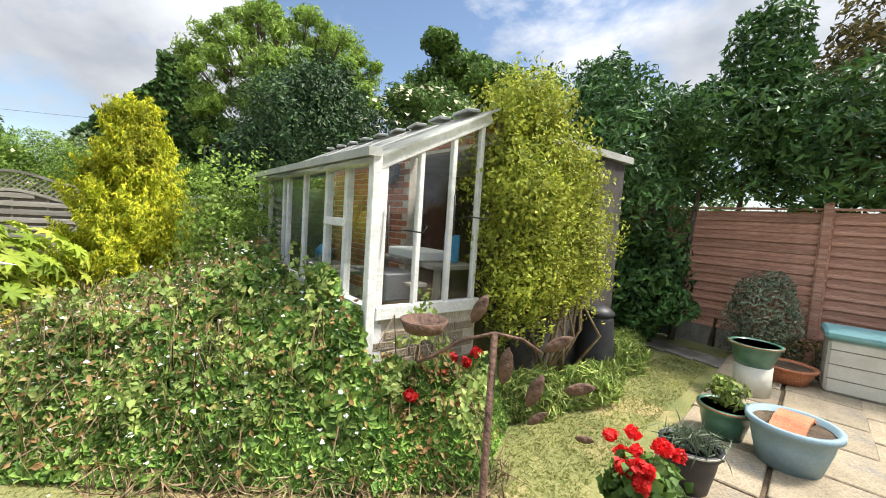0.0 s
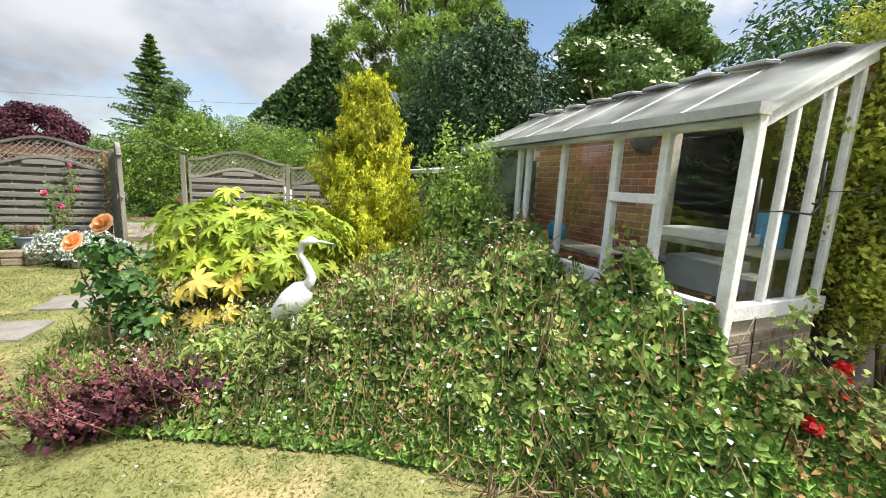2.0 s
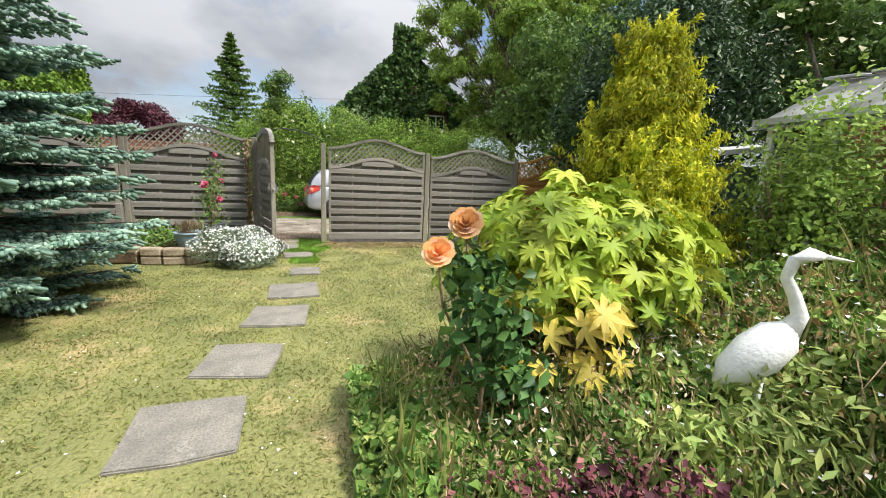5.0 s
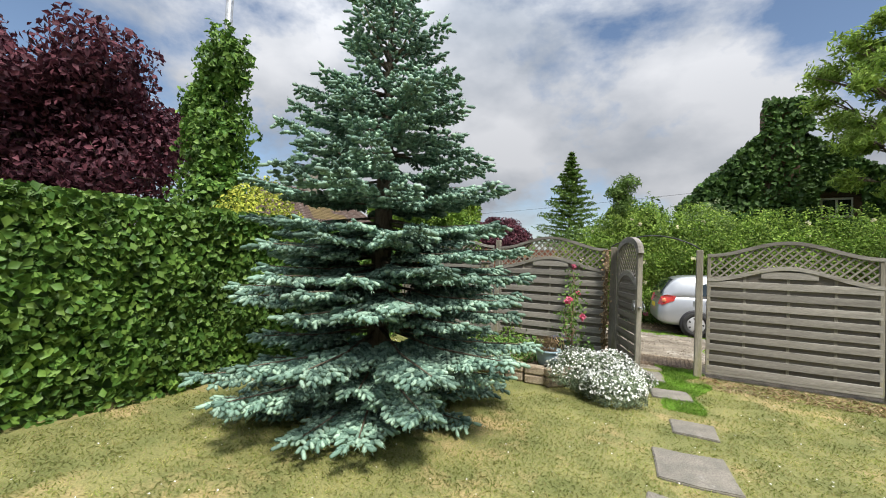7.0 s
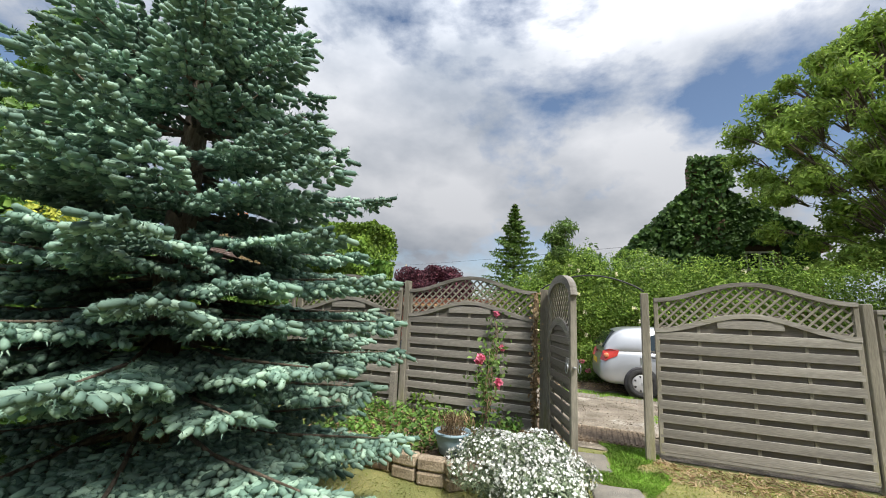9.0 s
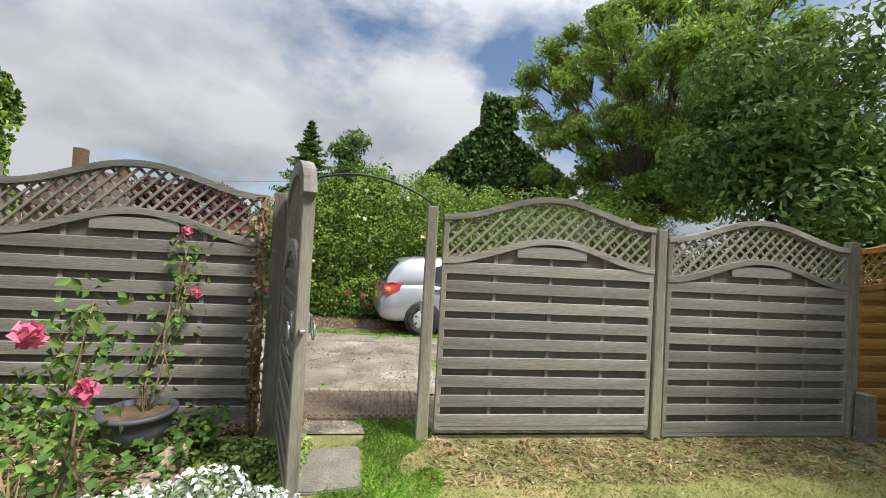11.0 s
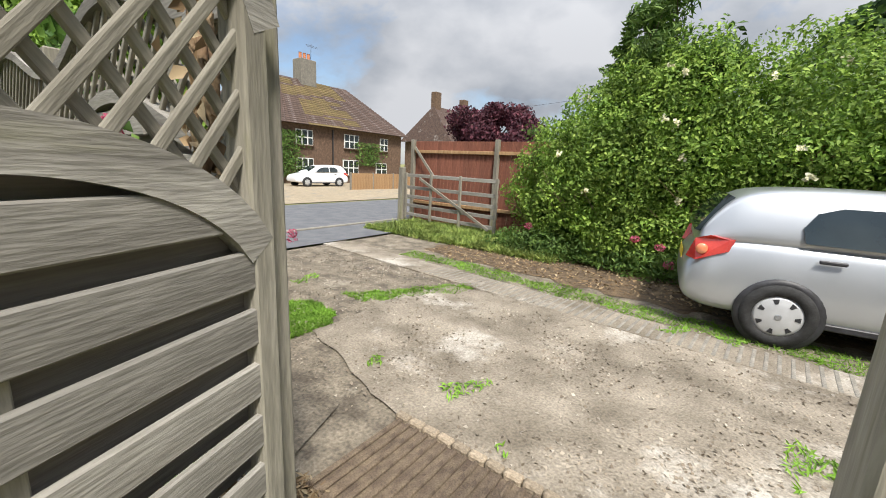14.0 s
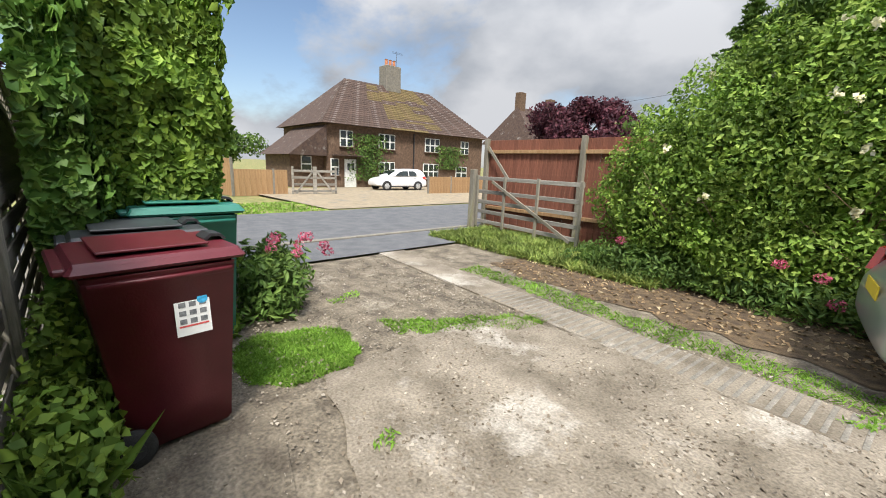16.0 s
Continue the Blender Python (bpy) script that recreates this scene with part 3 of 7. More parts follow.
p = np.array([(x, y, 0.035) for x, y in zip(RNG.uniform(-5, 3, 900), RNG.uniform(-2, 7.6, 900)) if on_lawn(x, y)])
tagged(leaves("daisies", p, np.tile([0, 0, 1], (len(p), 1)), 0.015, 0.014, "p_white", None, jitter=0.3), "tiny white daisies in the lawn", "daisies", "", "stuff")

q = np.column_stack([RNG.uniform(-6.0, 1.5, 22000), RNG.uniform(8.1, 12.0, 22000), np.full(22000, 0.016)])
q = q[[noise.noise(Vector((a * 1.1, b * 1.1, 3))) + 0.6 * noise.noise(Vector((a * 3.7, b * 3.7, 7))) > RNG.uniform(-0.5, 0.55) for a, b, c in q]]
tagged(leaves("loose_gravel", q, np.tile([0, 0, 1], (len(q), 1)), 0.022, 0.017, "pebble", None, jitter=0.35, var=0.6), "loose pebbles and grit on the worn drive", "gravel", "", "stuff")
q = np.array([(a, b, 0.03) for a, b in zip(RNG.uniform(-4.5, 1.2, 26000), RNG.uniform(8.85, 11.9, 26000)) if noise.noise(Vector((a * 0.8, b * 0.8, 11))) + 0.45 * noise.noise(Vector((a * 4, b * 4, 2))) > 0.60])
tagged(leaves("crack_weeds", q, np.tile([0, -0.6, 0.8], (len(q), 1)), 0.05, 0.012, "l_lush", None, droop=-1.0, jitter=0.5), "sparse weeds in the cracked drive", "weeds", "", "stuff")
# stepping stones
for k, (x, y, sx, sy, rz) in enumerate(STONES):
    bm = bmesh.new()
    c = [bm.verts.new((sx * 0.5 * u + RNG.uniform(-0.02, 0.02), sy * 0.5 * w + RNG.uniform(-0.02, 0.02), 0.0)) for u, w in ((-1, -1), (0, -1.02), (1, -1), (1.02, 0), (1, 1), (0, 1.0), (-1, 1), (-0.99, 0))]
    fc = bm.faces.new(c)
    ex = bmesh.ops.extrude_face_region(bm, geom=[fc])
    for v in ex["geom"]:
        if isinstance(v, bmesh.types.BMVert):
            v.co.z += 0.035
    bmesh.ops.recalc_face_normals(bm, faces=bm.faces[:])
    bmesh.ops.bevel(bm, geom=bm.edges[:], offset=0.008, segments=2, affect="EDGES")
    s = part("stepping_stone", bm, "slab", None, "", pose(x, y, -0.015, 0, 0, rz))
    tagged(s, "weathered grey concrete stepping stone in the lawn", "stepping stone", "stepping stones")


# ---- fences ----
def bell(u, base, amp):
    return base + amp * (0.5 - 0.5 * math.cos(2 * math.pi * u))


def fence_panel(name, w, wood, back, label, at, rz, lo=1.42, la=0.2, hi=1.78, ha=0.2, n=9, flip=1):
    """Woven board panel with a bell-shaped top rail and a lattice above it."""
    th = thing(name, label, "fence", at, rz, "garden fence panels")
    z0 = 0.05
    step = (lo - 0.01 - z0) / (n - 0.38)
    for k in range(n + 1):
        z = z0 + k * step
        mid = bell(0.5, lo, la)
        x0 = 0.0
        if z + step * 0.6 > lo:
            while x0 < 0.5 and bell(x0, lo, la) < z + step * 0.62:
                x0 += 0.01
        if x0 < 0.46:
            board("slat", w * (1 - 2 * x0) - 0.02, 0.016, step * 0.62, wood, th, pose(w / 2, -0.020 * flip, z, RNG.uniform(-1.5, 1.5), RNG.uniform(-0.25, 0.25), 0))
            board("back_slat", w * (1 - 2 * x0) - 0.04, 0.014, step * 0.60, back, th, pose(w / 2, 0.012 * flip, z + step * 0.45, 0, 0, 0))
    for u in (0.24, 0.5, 0.76):
        board("batten", 0.035, 0.012, lo + la * 0.6 - z0, wood + "_up" if wood == "old_wood" else wood, th, pose(w * u, -0.002 * flip, z0, 0, 0, 0))
    for x in (0.02, w - 0.02):
        board("stile", 0.045, 0.055, hi - 0.02, wood + "_up" if wood == "old_wood" else wood, th, pose(x, 0, 0.03))
    part("bottom_rail", box_bm(w, 0.05, 0.06, 0.006, (w / 2, 0, 0.01)), wood, th)
    N = 40
    v = [(w * i / N, 0.004 * flip, z) for i in range(N + 1) for z in (lo - 0.32, bell(i / N, lo, la))]
    v += [(a, b + 0.012 * flip, c) for a, b, c in v]
    m = 2 * (N + 1)
    f = [(2 * i, 2 * i + 2, 2 * i + 3, 2 * i + 1) for i in range(N)] + [(m + 2 * i, m + 2 * i + 1, m + 2 * i + 3, m + 2 * i + 2) for i in range(N)]
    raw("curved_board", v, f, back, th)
    for nm, b, a, t in (("middle_rail", lo, la, 0.026), ("top_rail", hi, ha, 0.024)):
        part(nm, sweep_bm([(w * i / N, 0, bell(i / N, b, a)) for i in range(N + 1)], 0.036, t), wood, th)
    pitch, s2 = 0.105, math.sqrt(0.5)
    for sg, y in ((1, -0.009), (-1, 0.009)):
        k = -30
        while k < 60:
            x0 = k * pitch
            k += 1
            run = []
            for i in range(160):
                z = lo - 0.1 + (hi + ha - lo + 0.2) * i / 159
                x = x0 + sg * (z - lo)
                if 0.02 < x < w - 0.02 and bell(x / w, lo, la) + 0.01 < z < bell(x / w, hi, ha) - 0.005:
                    run.append((x, z))
            if len(run) > 4:
                (xa, za), (xb, zb) = run[0], run[-1]
                ln = round(math.hypot(xb - xa, zb - za) / 0.03) * 0.03 + 0.02
                board("lattice_slat", 0.022, 0.014, ln, wood + "_up" if wood == "old_wood" else wood, th, pose((xa + xb) / 2 - sg * s2 * ln / 2, y, (za + zb) / 2 - s2 * ln / 2, 0, 45 * sg, 0), 0.003)
    return th


def fence_post(at, h, wood="old_wood_up", s=0.1, label="square weathered timber fence post"):
    bm = box_bm(s, s, h, 0.008)
    for v in bm.verts:
        if v.co.z > h - 0.05:
            v.co.x *= 0.86
            v.co.y *= 0.86
    p = part("fence_post", bm, wood, None, "", pose(*at))
    return tagged(p, label, "fence post", "garden fence posts")


FY = 7.9
grey = "weathered grey woven fence panel with lattice top"
pn = fence_panel("woven_fence", 1.9, "old_wood", "shaded_back_wood", grey, (0.19, FY - 0.02, 0.07), 0)
copy_thing(pn, pose(2.24, FY, 0))
copy_thing(pn, pose(-3.12, FY - 0.02, 0.12, 0, 0, 0.5))
copy_thing(pn, pose(-5.16, FY - 0.06, 0.14, 0, 0, 1.5))
copy_thing(pn, pose(-7.2, FY - 0.1, 0.14, 0, 0, 1.5))
op = fence_panel("woven_fence", 1.85, "orange_wood", "orange_wood", "orange-stained woven fence panel with lattice top", (4.24, FY, 0), 0)
copy_thing(op, pose(6.2, FY, 0))
copy_thing(op, pose(8.15, FY, 0))
for x, h in ((0.09, 1.93), (2.16, 1.86), (4.17, 1.86), (6.14, 1.9), (8.09, 1.9), (-3.17, 2.05), (-5.21, 2.05)):
    fence_post((x, FY - 0.01, 0), h)
fence_post((-1.12, FY - 0.02, 0), 1.95, "old_wood_up", 0.11, "tall timber gate post with peeling climber stems")
fence_post((4.2, FY - 0.14, 0), 0.45, "slab", 0.12, "short concrete repair spur beside a post")
fence_post((-3.2, FY - 0.25, 0), 0.72, "slab", 0.1, "short concrete repair spur among plants")

# dry climber stems flaking off the gate post
tubes("dry_climber", [([(-1.22 + RNG.uniform(-0.03, 0.03), FY - 0.09 + RNG.uniform(-0.03, 0.02), z) for z in np.linspace(0, 1.9, 14)], [0.012] * 14) for k in range(4)], "twig", None)
tagged(bpy.data.objects["dry_climber"], "dry peeling climber stems on the gate post", "climber")
p = np.column_stack([RNG.normal(-1.23, 0.03, 420), RNG.normal(FY - 0.1, 0.02, 420), RNG.uniform(0.05, 1.9, 420)])
leaves("dead_leaf", p, np.tile([0, -1, 0], (420, 1)), 0.05, 0.03, "l_dry", bpy.data.objects["dry_climber"])


def garden_gate(at, rz):
    """Arched board gate with lattice head, hinged at its origin."""
    th = thing("garden_gate", "weathered arched timber gate standing open with ring latch", "gate", at, rz)
    w, lo, hi = 1.03, 1.42, 1.64

    def arch(u, b, a):
        return b + a * math.sqrt(max(0.0, 1 - (2 * u - 1) ** 2))
    for x in (0.035, w - 0.035):
        board("stile", 0.07, 0.07, hi + 0.18, "old_wood_up", th, pose(x, 0, 0.04), 0.006)
    N = 24
    part("top_arch", sweep_bm([(w * i / N, 0, arch(i / N, hi + 0.17, 0.23)) for i in range(N + 1)], 0.036, 0.045), "old_wood", th)
    part("middle_arch", sweep_bm([(w * i / N, 0, arch(i / N, lo - 0.25, 0.37)) for i in range(1, N)], 0.036, 0.042), "old_wood", th)
    part("bottom_rail", box_bm(w, 0.05, 0.07, 0.006, (w / 2, 0, 0.05)), "old_wood", th)
    for k in range(10):
        z = 0.09 + k * 0.142
        u = 0.04 if z < 1.12 else max(0.04, 0.5 - 0.5 * math.sqrt(max(0.0, 1 - ((z + 0.06 - (lo - 0.25)) / 0.37) ** 2)))
        if u < 0.4:
            board("slat", w * (1 - 2 * u), 0.018, 0.094, "old_wood", th, pose(w / 2, 0.022, z), 0.004)
            # recessed slats in the darker wood, shade between the front slats painted in
            board("back_slat", w * (1 - 2 * u) - 0.03, 0.014, 0.085, "shaded_back_wood", th, pose(w / 2, -0.020, z + 0.064), 0.004)
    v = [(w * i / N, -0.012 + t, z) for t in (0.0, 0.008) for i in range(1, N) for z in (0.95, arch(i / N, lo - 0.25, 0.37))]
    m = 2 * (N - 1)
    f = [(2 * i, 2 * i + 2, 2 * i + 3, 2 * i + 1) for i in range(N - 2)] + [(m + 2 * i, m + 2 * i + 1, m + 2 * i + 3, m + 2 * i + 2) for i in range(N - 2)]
    raw("curved_board", v, f, "shaded_back_wood", th)
    board("batten", 0.04, 0.012, 1.38, "old_wood_up", th, pose(w * 0.5, 0.004, 0.08))
    for sg, y in ((1, -0.009), (-1, 0.009)):
        for k in range(-14, 26):
            run = []
            for i in range(160):
                z = 1.15 + 0.95 * i / 159
                x = k * 0.095 + sg * 0.8 * (z - 1.15)
                if 0.06 < x < w - 0.06 and arch(x / w, lo - 0.25, 0.37) + 0.02 < z < arch(x / w, hi + 0.17, 0.23) - 0.02:
                    run.append((x, z))
            if len(run) > 5:
                (xa, za), (xb, zb) = run[0], run[-1]
                ln = math.hypot(xb - xa, zb - za) + 0.02
                g = math.degrees(math.atan2(xb - xa, zb - za))
                board("lattice_slat", 0.024, 0.014, ln, "old_wood_up", th, pose(xa - 0.01 * math.sin(radians(g)), y, za - 0.01, 0, g, 0), 0.003)
    for y in (-0.045, 0.045):
        v, f = tube_data([(w - 0.04 + 0.05 * math.sin(a), y * 1.5, 1.06 + 0.05 * math.cos(a)) for a in np.linspace(0, 2 * math.pi, 17)], [0.006] * 17, 6)
        ring = raw("ring_handle", v, f, "steel", th, "galvanised ring latch handle", True)
        part("latch_block", box_bm(0.12, 0.022, 0.11, 0.006, (w - 0.085, y * 0.85, 1.05)), "old_wood", th, "worn timber block behind the latch")
        part("latch_plate", box_bm(0.05, 0.006, 0.08, 0.002, (w - 0.04, y * 1.18, 1.07)), "steel", th)
    part("latch_bar", box_bm(0.10, 0.03, 0.02, 0.003, (w + 0.01, 0.0, 1.06)), "steel", th)
    return th


garden_gate((-1.03, FY - 0.06, 0.0), -71)
# thin curved wire arch over the gate
v, f = tube_data([(-1.17 + 1.26 * u, FY, 1.95 + 0.20 * math.sin(math.pi * u) ** 0.8) for u in np.linspace(0, 1, 20)], [0.010] * 20, 6)
tagged(raw("gate_arch", v, f, "black", None, "", True), "thin dark metal hoop arching over the gateway", "arch")
part("gate_catch", box_bm(0.02, 0.05, 0.09, 0.003), "steel", None, "", pose(0.03, FY - 0.03, 1.06))
tagged(bpy.data.objects["gate_catch"], "galvanised latch catch on the gate post", "latch")


# ---- greenhouse ----
GX, GY0, GY1, EZ, SZ = 4.42, -0.66, 2.78, 2.08, 0.98
gh = thing("greenhouse", "white-painted timber lean-to greenhouse with glazed sides", "greenhouse")
RX = 5.44


def rz_at(x):
    return EZ + 0.5 * (x - GX)


def bar(nm, a, b, wx, wy, m="white", lab=""):
    """A square member from a to b."""
    a, b = Vector(a), Vector(b)
    ln = (b - a).length
    bm = box_bm(wx, wy, ln, 0.006)
    q = (b - a).to_track_quat("Z", "Y").to_matrix().to_4x4()
    return part(nm, bm, m, gh, lab, Matrix.Translation(a) @ q)


for y in (GY0, -0.14, 0.28, 0.90, 1.46, 1.62, 2.25, GY1):
    bar("mullion", (GX, y, SZ), (GX, y, EZ), 0.065 if y in (-0.14, 0.28) else 0.05, 0.06)
bar("downpipe", (GX - 0.07, GY0 - 0.05, 0.2), (GX - 0.07, GY0 - 0.05, EZ), 0.07, 0.07)
bar("sill", (GX, GY0, SZ - 0.06), (GX, GY1, SZ - 0.06), 0.08, 0.12)
bar("end_sill", (GX, GY0, SZ - 0.04), (RX, GY0, SZ - 0.04), 0.07, 0.10)
bar("head_rail", (GX, GY0, EZ - 0.03), (GX, GY1, EZ - 0.03), 0.06, 0.07)
bar("rafter", (GX - 0.08, GY0 - 0.01, rz_at(GX - 0.08) - 0.05), (RX, GY0 - 0.01, rz_at(RX) - 0.05), 0.05, 0.09)
bar("door_rail", (GX - 0.02, -0.14, 1.58), (GX - 0.02, 0.28, 1.58), 0.05, 0.07)
bar("door_foot", (GX - 0.02, -0.14, 0.35), (GX - 0.02, 0.28, 0.35), 0.05, 0.12)
for x in (GX + 0.03, 4.76, 5.07, 5.36):
    bar("end_mullion", (x, GY0, SZ), (x, GY0, rz_at(x) - 0.06), 0.045, 0.05)
part("gutter", sweep_bm([(0, 0, 0), (GY1 - GY0 + 0.2, 0, 0)], 0.05, 0.03), "roofsheet", gh, "grey gutter along the eaves", pose(GX - 0.10, GY0 - 0.1, EZ + 0.0, 0, 0, 90))
rv = []
for i in range(2):
    for x in (GX - 0.14, RX + 0.05):
        for y in (GY0 - 0.08, GY1 + 0.15):
            rv.append((x, y, rz_at(x) + 0.02 * i))
raw("roof", rv, [(0, 1, 3, 2), (4, 6, 7, 5), (0, 4, 5, 1), (2, 3, 7, 6), (0, 2, 6, 4), (1, 5, 7, 3)], "sheet_clear", gh, "dull grey translucent sheet roof with lichen spots")
for k in range(9):
    y = GY0 + 0.1 + k * 0.4
    bar("roof_batten", (RX - 0.1, y, rz_at(RX) + 0.02), (RX + 0.05, y + 0.4, rz_at(RX) + 0.05 + RNG.uniform(0, 0.03)), 0.12, 0.03, "roofsheet")
ys = [GY0, -0.14, 0.28, 0.90, 1.46, 1.62, 2.25, GY1]
for a, b in zip(ys, ys[1:]):
    g = part("pane", box_bm(0.005, b - a - 0.05, EZ - SZ - 0.1, 0, (GX, (a + b) / 2, SZ + 0.03)), "glass", gh, "old clear glass pane")
    g.visible_shadow = False
xs = [GX + 0.03, 4.76, 5.07, 5.36]
for a, b in zip(xs, xs[1:]):
    t0, t1 = rz_at(a) - 0.09, rz_at(b) - 0.09
    g = raw("pane", [(a, GY0, SZ), (b, GY0, SZ), (b, GY0, t1), (a, GY0, t0), (a, GY0 + 0.005, SZ), (b, GY0 + 0.005, SZ), (b, GY0 + 0.005, t1), (a, GY0 + 0.005, t0)], [(0, 1, 2, 3), (4, 7, 6, 5), (0, 4, 5, 1), (1, 5, 6, 2), (2, 6, 7, 3), (3, 7, 4, 0)], "glass", gh)
    g.visible_shadow = False
part("base_wall", box_bm(RX - GX, 0.1, SZ - 0.06, 0, ((RX + GX) / 2, GY0 + 0.06, 0)), "mortar", gh)
part("front_base", box_bm(0.08, GY1 - GY0, SZ - 0.12, 0, (GX + 0.03, (GY0 + GY1) / 2, 0)), "white", gh)
part("far_end", box_bm(RX - GX, 0.06, 2.0, 0.004, ((RX + GX) / 2, GY1 + 0.02, 0)), "green_wood", gh)
bwall = thing("outhouse", "red brick outhouse wall behind the greenhouse glass", "outhouse")
BX = 5.48
part("wall_core", box_bm(0.1, 2.3, 2.58, 0, (BX + 0.09, 1.83, 0)), "mortar", bwall)
part("lintel_core", box_bm(0.1, 1.3, 0.24, 0, (BX + 0.09, -0.0, 2.34)), "mortar", bwall)
# back and inner walls take the painted room shade, not a brick colour
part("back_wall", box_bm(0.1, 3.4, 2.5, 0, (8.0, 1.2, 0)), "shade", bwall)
part("side_wall", box_bm(2.3, 0.1, 2.5, 0, (6.9, 2.95, 0)), "far_brick", bwall)
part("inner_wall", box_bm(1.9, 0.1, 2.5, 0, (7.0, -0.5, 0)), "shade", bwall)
part("outhouse_roof", box_bm(2.1, 3.6, 0.08, 0, (7.02, 1.2, 2.52)), "roofsheet", bwall)
# things inside
bench = thing("potting_bench", "grey timber potting bench inside the greenhouse", "bench")
part("bench_top", box_bm(0.5, 1.0, 0.04, 0.005, (5.3, -0.05, 1.22)), "old_wood", bench)
part("bench_top", box_bm(0.4, 1.3, 0.04, 0.005, (4.85, 1.2, 1.02)), "old_wood", bench)
for x, y in ((5.1, -0.5), (5.5, -0.5), (5.1, 0.4), (5.5, 0.4)):
    board("leg", 0.05, 0.05, 1.22, "old_wood_up", bench, pose(x, y, 0))
for x, y in ((4.7, 0.6), (5.0, 0.6), (4.7, 1.8), (5.0, 1.8)):
    board("leg", 0.05, 0.05, 1.02, "old_wood_up", bench, pose(x, y, 0))
part("blue_bag", box_bm(0.03, 0.22, 0.26, 0.012, (5.40, -0.3, 1.26)), "blue_sheet", None)
tagged(bpy.data.objects["blue_bag"], "bright blue plastic sheet on the bench", "bag")
part("watering_can", lathe_bm([(0.06, 0), (0.10, 0.02), (0.105, 0.14), (0.06, 0.19), (0.03, 0.21)], 14), "blue_sheet", None, "", pose(4.85, 1.45, 1.06), True)
tagged(bpy.data.objects["watering_can"], "blue plastic watering can on the bench", "watering can")
part("wall_fan", lathe_bm([(0.14, 0), (0.16, 0.03), (0.15, 0.07), (0.03, 0.09)], 18), "grey_pot", None, "", pose(BX - 0.02, 0.95, 2.18, 0, -90, 0), True)
tagged(bpy.data.objects["wall_fan"], "round grey metal dish hung on the brick wall", "wall dish")
for k in range(4):
    y = 1.7 + 0.12 * k
    v, f = tube_data([(5.3, y + 0.2, 0.9), (BX - 0.04, y - 0.05, 1.9 - 0.1 * k)], [0.014, 0.012], 6)
    tagged(raw("garden_cane", v, f, "tan_wood"), "pale timber stick leaning on the brick wall", "cane", "leaning sticks")
part("crate", box_bm(0.3, 0.4, 0.22, 0.01, (4.75, -0.3, 0.98)), "grey_pot", None)
tagged(bpy.data.objects["crate"], "grey plastic crate behind the glass", "crate")
hook = thing("plant_bracket", "black wrought iron plant bracket on the post", "bracket", (GX + 0.05, GY0 - 0.05, 1.55))
tubes("scroll", [([(0, 0, 0.18), (0, -0.01, -0.15)], [0.008, 0.008]), ([(0, 0, 0), (0.1, -0.10, 0.01), (0.2, -0.16, 0.0), (0.22, -0.18, 0.05), (0.19, -0.16, 0.06)], [0.006] * 5)], "black", hook)
copy_thing(hook, pose(5.07, GY0 - 0.05, 1.68))

for k in range(5):
    y = GY0 + 0.55 + k * 0.62
    bar("roof_bar", (GX - 0.12, y, rz_at(GX - 0.12) + 0.022), (RX, y, rz_at(RX) + 0.022), 0.03, 0.016, "roofsheet", "pale sheet joint")
part("seed_tray", box_bm(0.36, 0.62, 0.09, 0.012, (5.28, 0.05, 1.262)), "paper", None)
tagged(bpy.data.objects["seed_tray"], "white polystyrene tray on the potting bench", "tray")
part("cardboard_box", box_bm(0.34, 0.42, 0.26, 0.006, (4.98, 0.12, 0.0)), "tan_wood", None, "", pose(0, 0, 0.82))
tagged(bpy.data.objects["cardboard_box"], "brown cardboard box on the low shelf", "box")
part("low_shelf", box_bm(0.55, 1.1, 0.03, 0.004, (5.05, 0.0, 0.79)), "old_wood", bench)
part("shelf_plank", box_bm(0.16, 1.15, 0.03, 0.004, (4.85, -0.02, 1.10)), "old_wood", bench, "rough pale plank")
v, f = [], []
for k in range(7):
    tip = Vector((BX - 0.1, 1.15 + 0.09 * k, 1.95 + 0.12 * math.sin(k * 2.1)))
    a, b = tube_data([(5.5, 1.42, 1.1), (5.52, 1.42 + (tip.y - 1.42) * 0.5, 1.5), tip], [0.007, 0.005, 0.002], 5)
    f += [tuple(i + len(v) for i in q) for q in b]
    v += a
tagged(raw("dead_stems", v, f, "tan_wood"), "dry pale branching stems against the brick wall", "dead plant")

# ---- green shed past the greenhouse ----
shed = thing("shed", "dark green timber shed with pale felt roof", "shed")
part("core", box_bm(1.7, 1.9, 1.66, 0, (5.0, 4.1, 0)), "green_wood", shed)
for k in range(11):
    board("clad_board", 0.02, 1.94, 0.155, "green_wood", shed, pose(4.135, 4.1, 0.02 + k * 0.15, 0, -4, 0), 0.003)
    board("clad_board", 1.76, 0.02, 0.155, "green_wood", shed, pose(5.0, 3.135, 0.02 + k * 0.15, 4, 0, 0), 0.003)
part("shed_window", box_bm(0.02, 0.9, 0.5, 0.004, (4.10, 4.2, 1.05)), "dark_glass", shed)
board("window_bar", 0.03, 0.98, 0.04, "green_wood", shed, pose(4.09, 4.2, 1.01))
board("window_bar", 0.03, 0.98, 0.04, "green_wood", shed, pose(4.09, 4.2, 1.55))
rv = [(3.92, 3.0, 1.74), (6.1, 3.0, 2.02), (6.1, 5.3, 2.02), (3.92, 5.3, 1.74)]
raw("shed_roof", rv + [(a, b, c + 0.05) for a, b, c in rv], [(3, 2, 1, 0), (4, 5, 6, 7), (0, 1, 5, 4), (1, 2, 6, 5), (2, 3, 7, 6), (3, 0, 4, 7)], "roofsheet", shed, "pale grey-green felt roof")

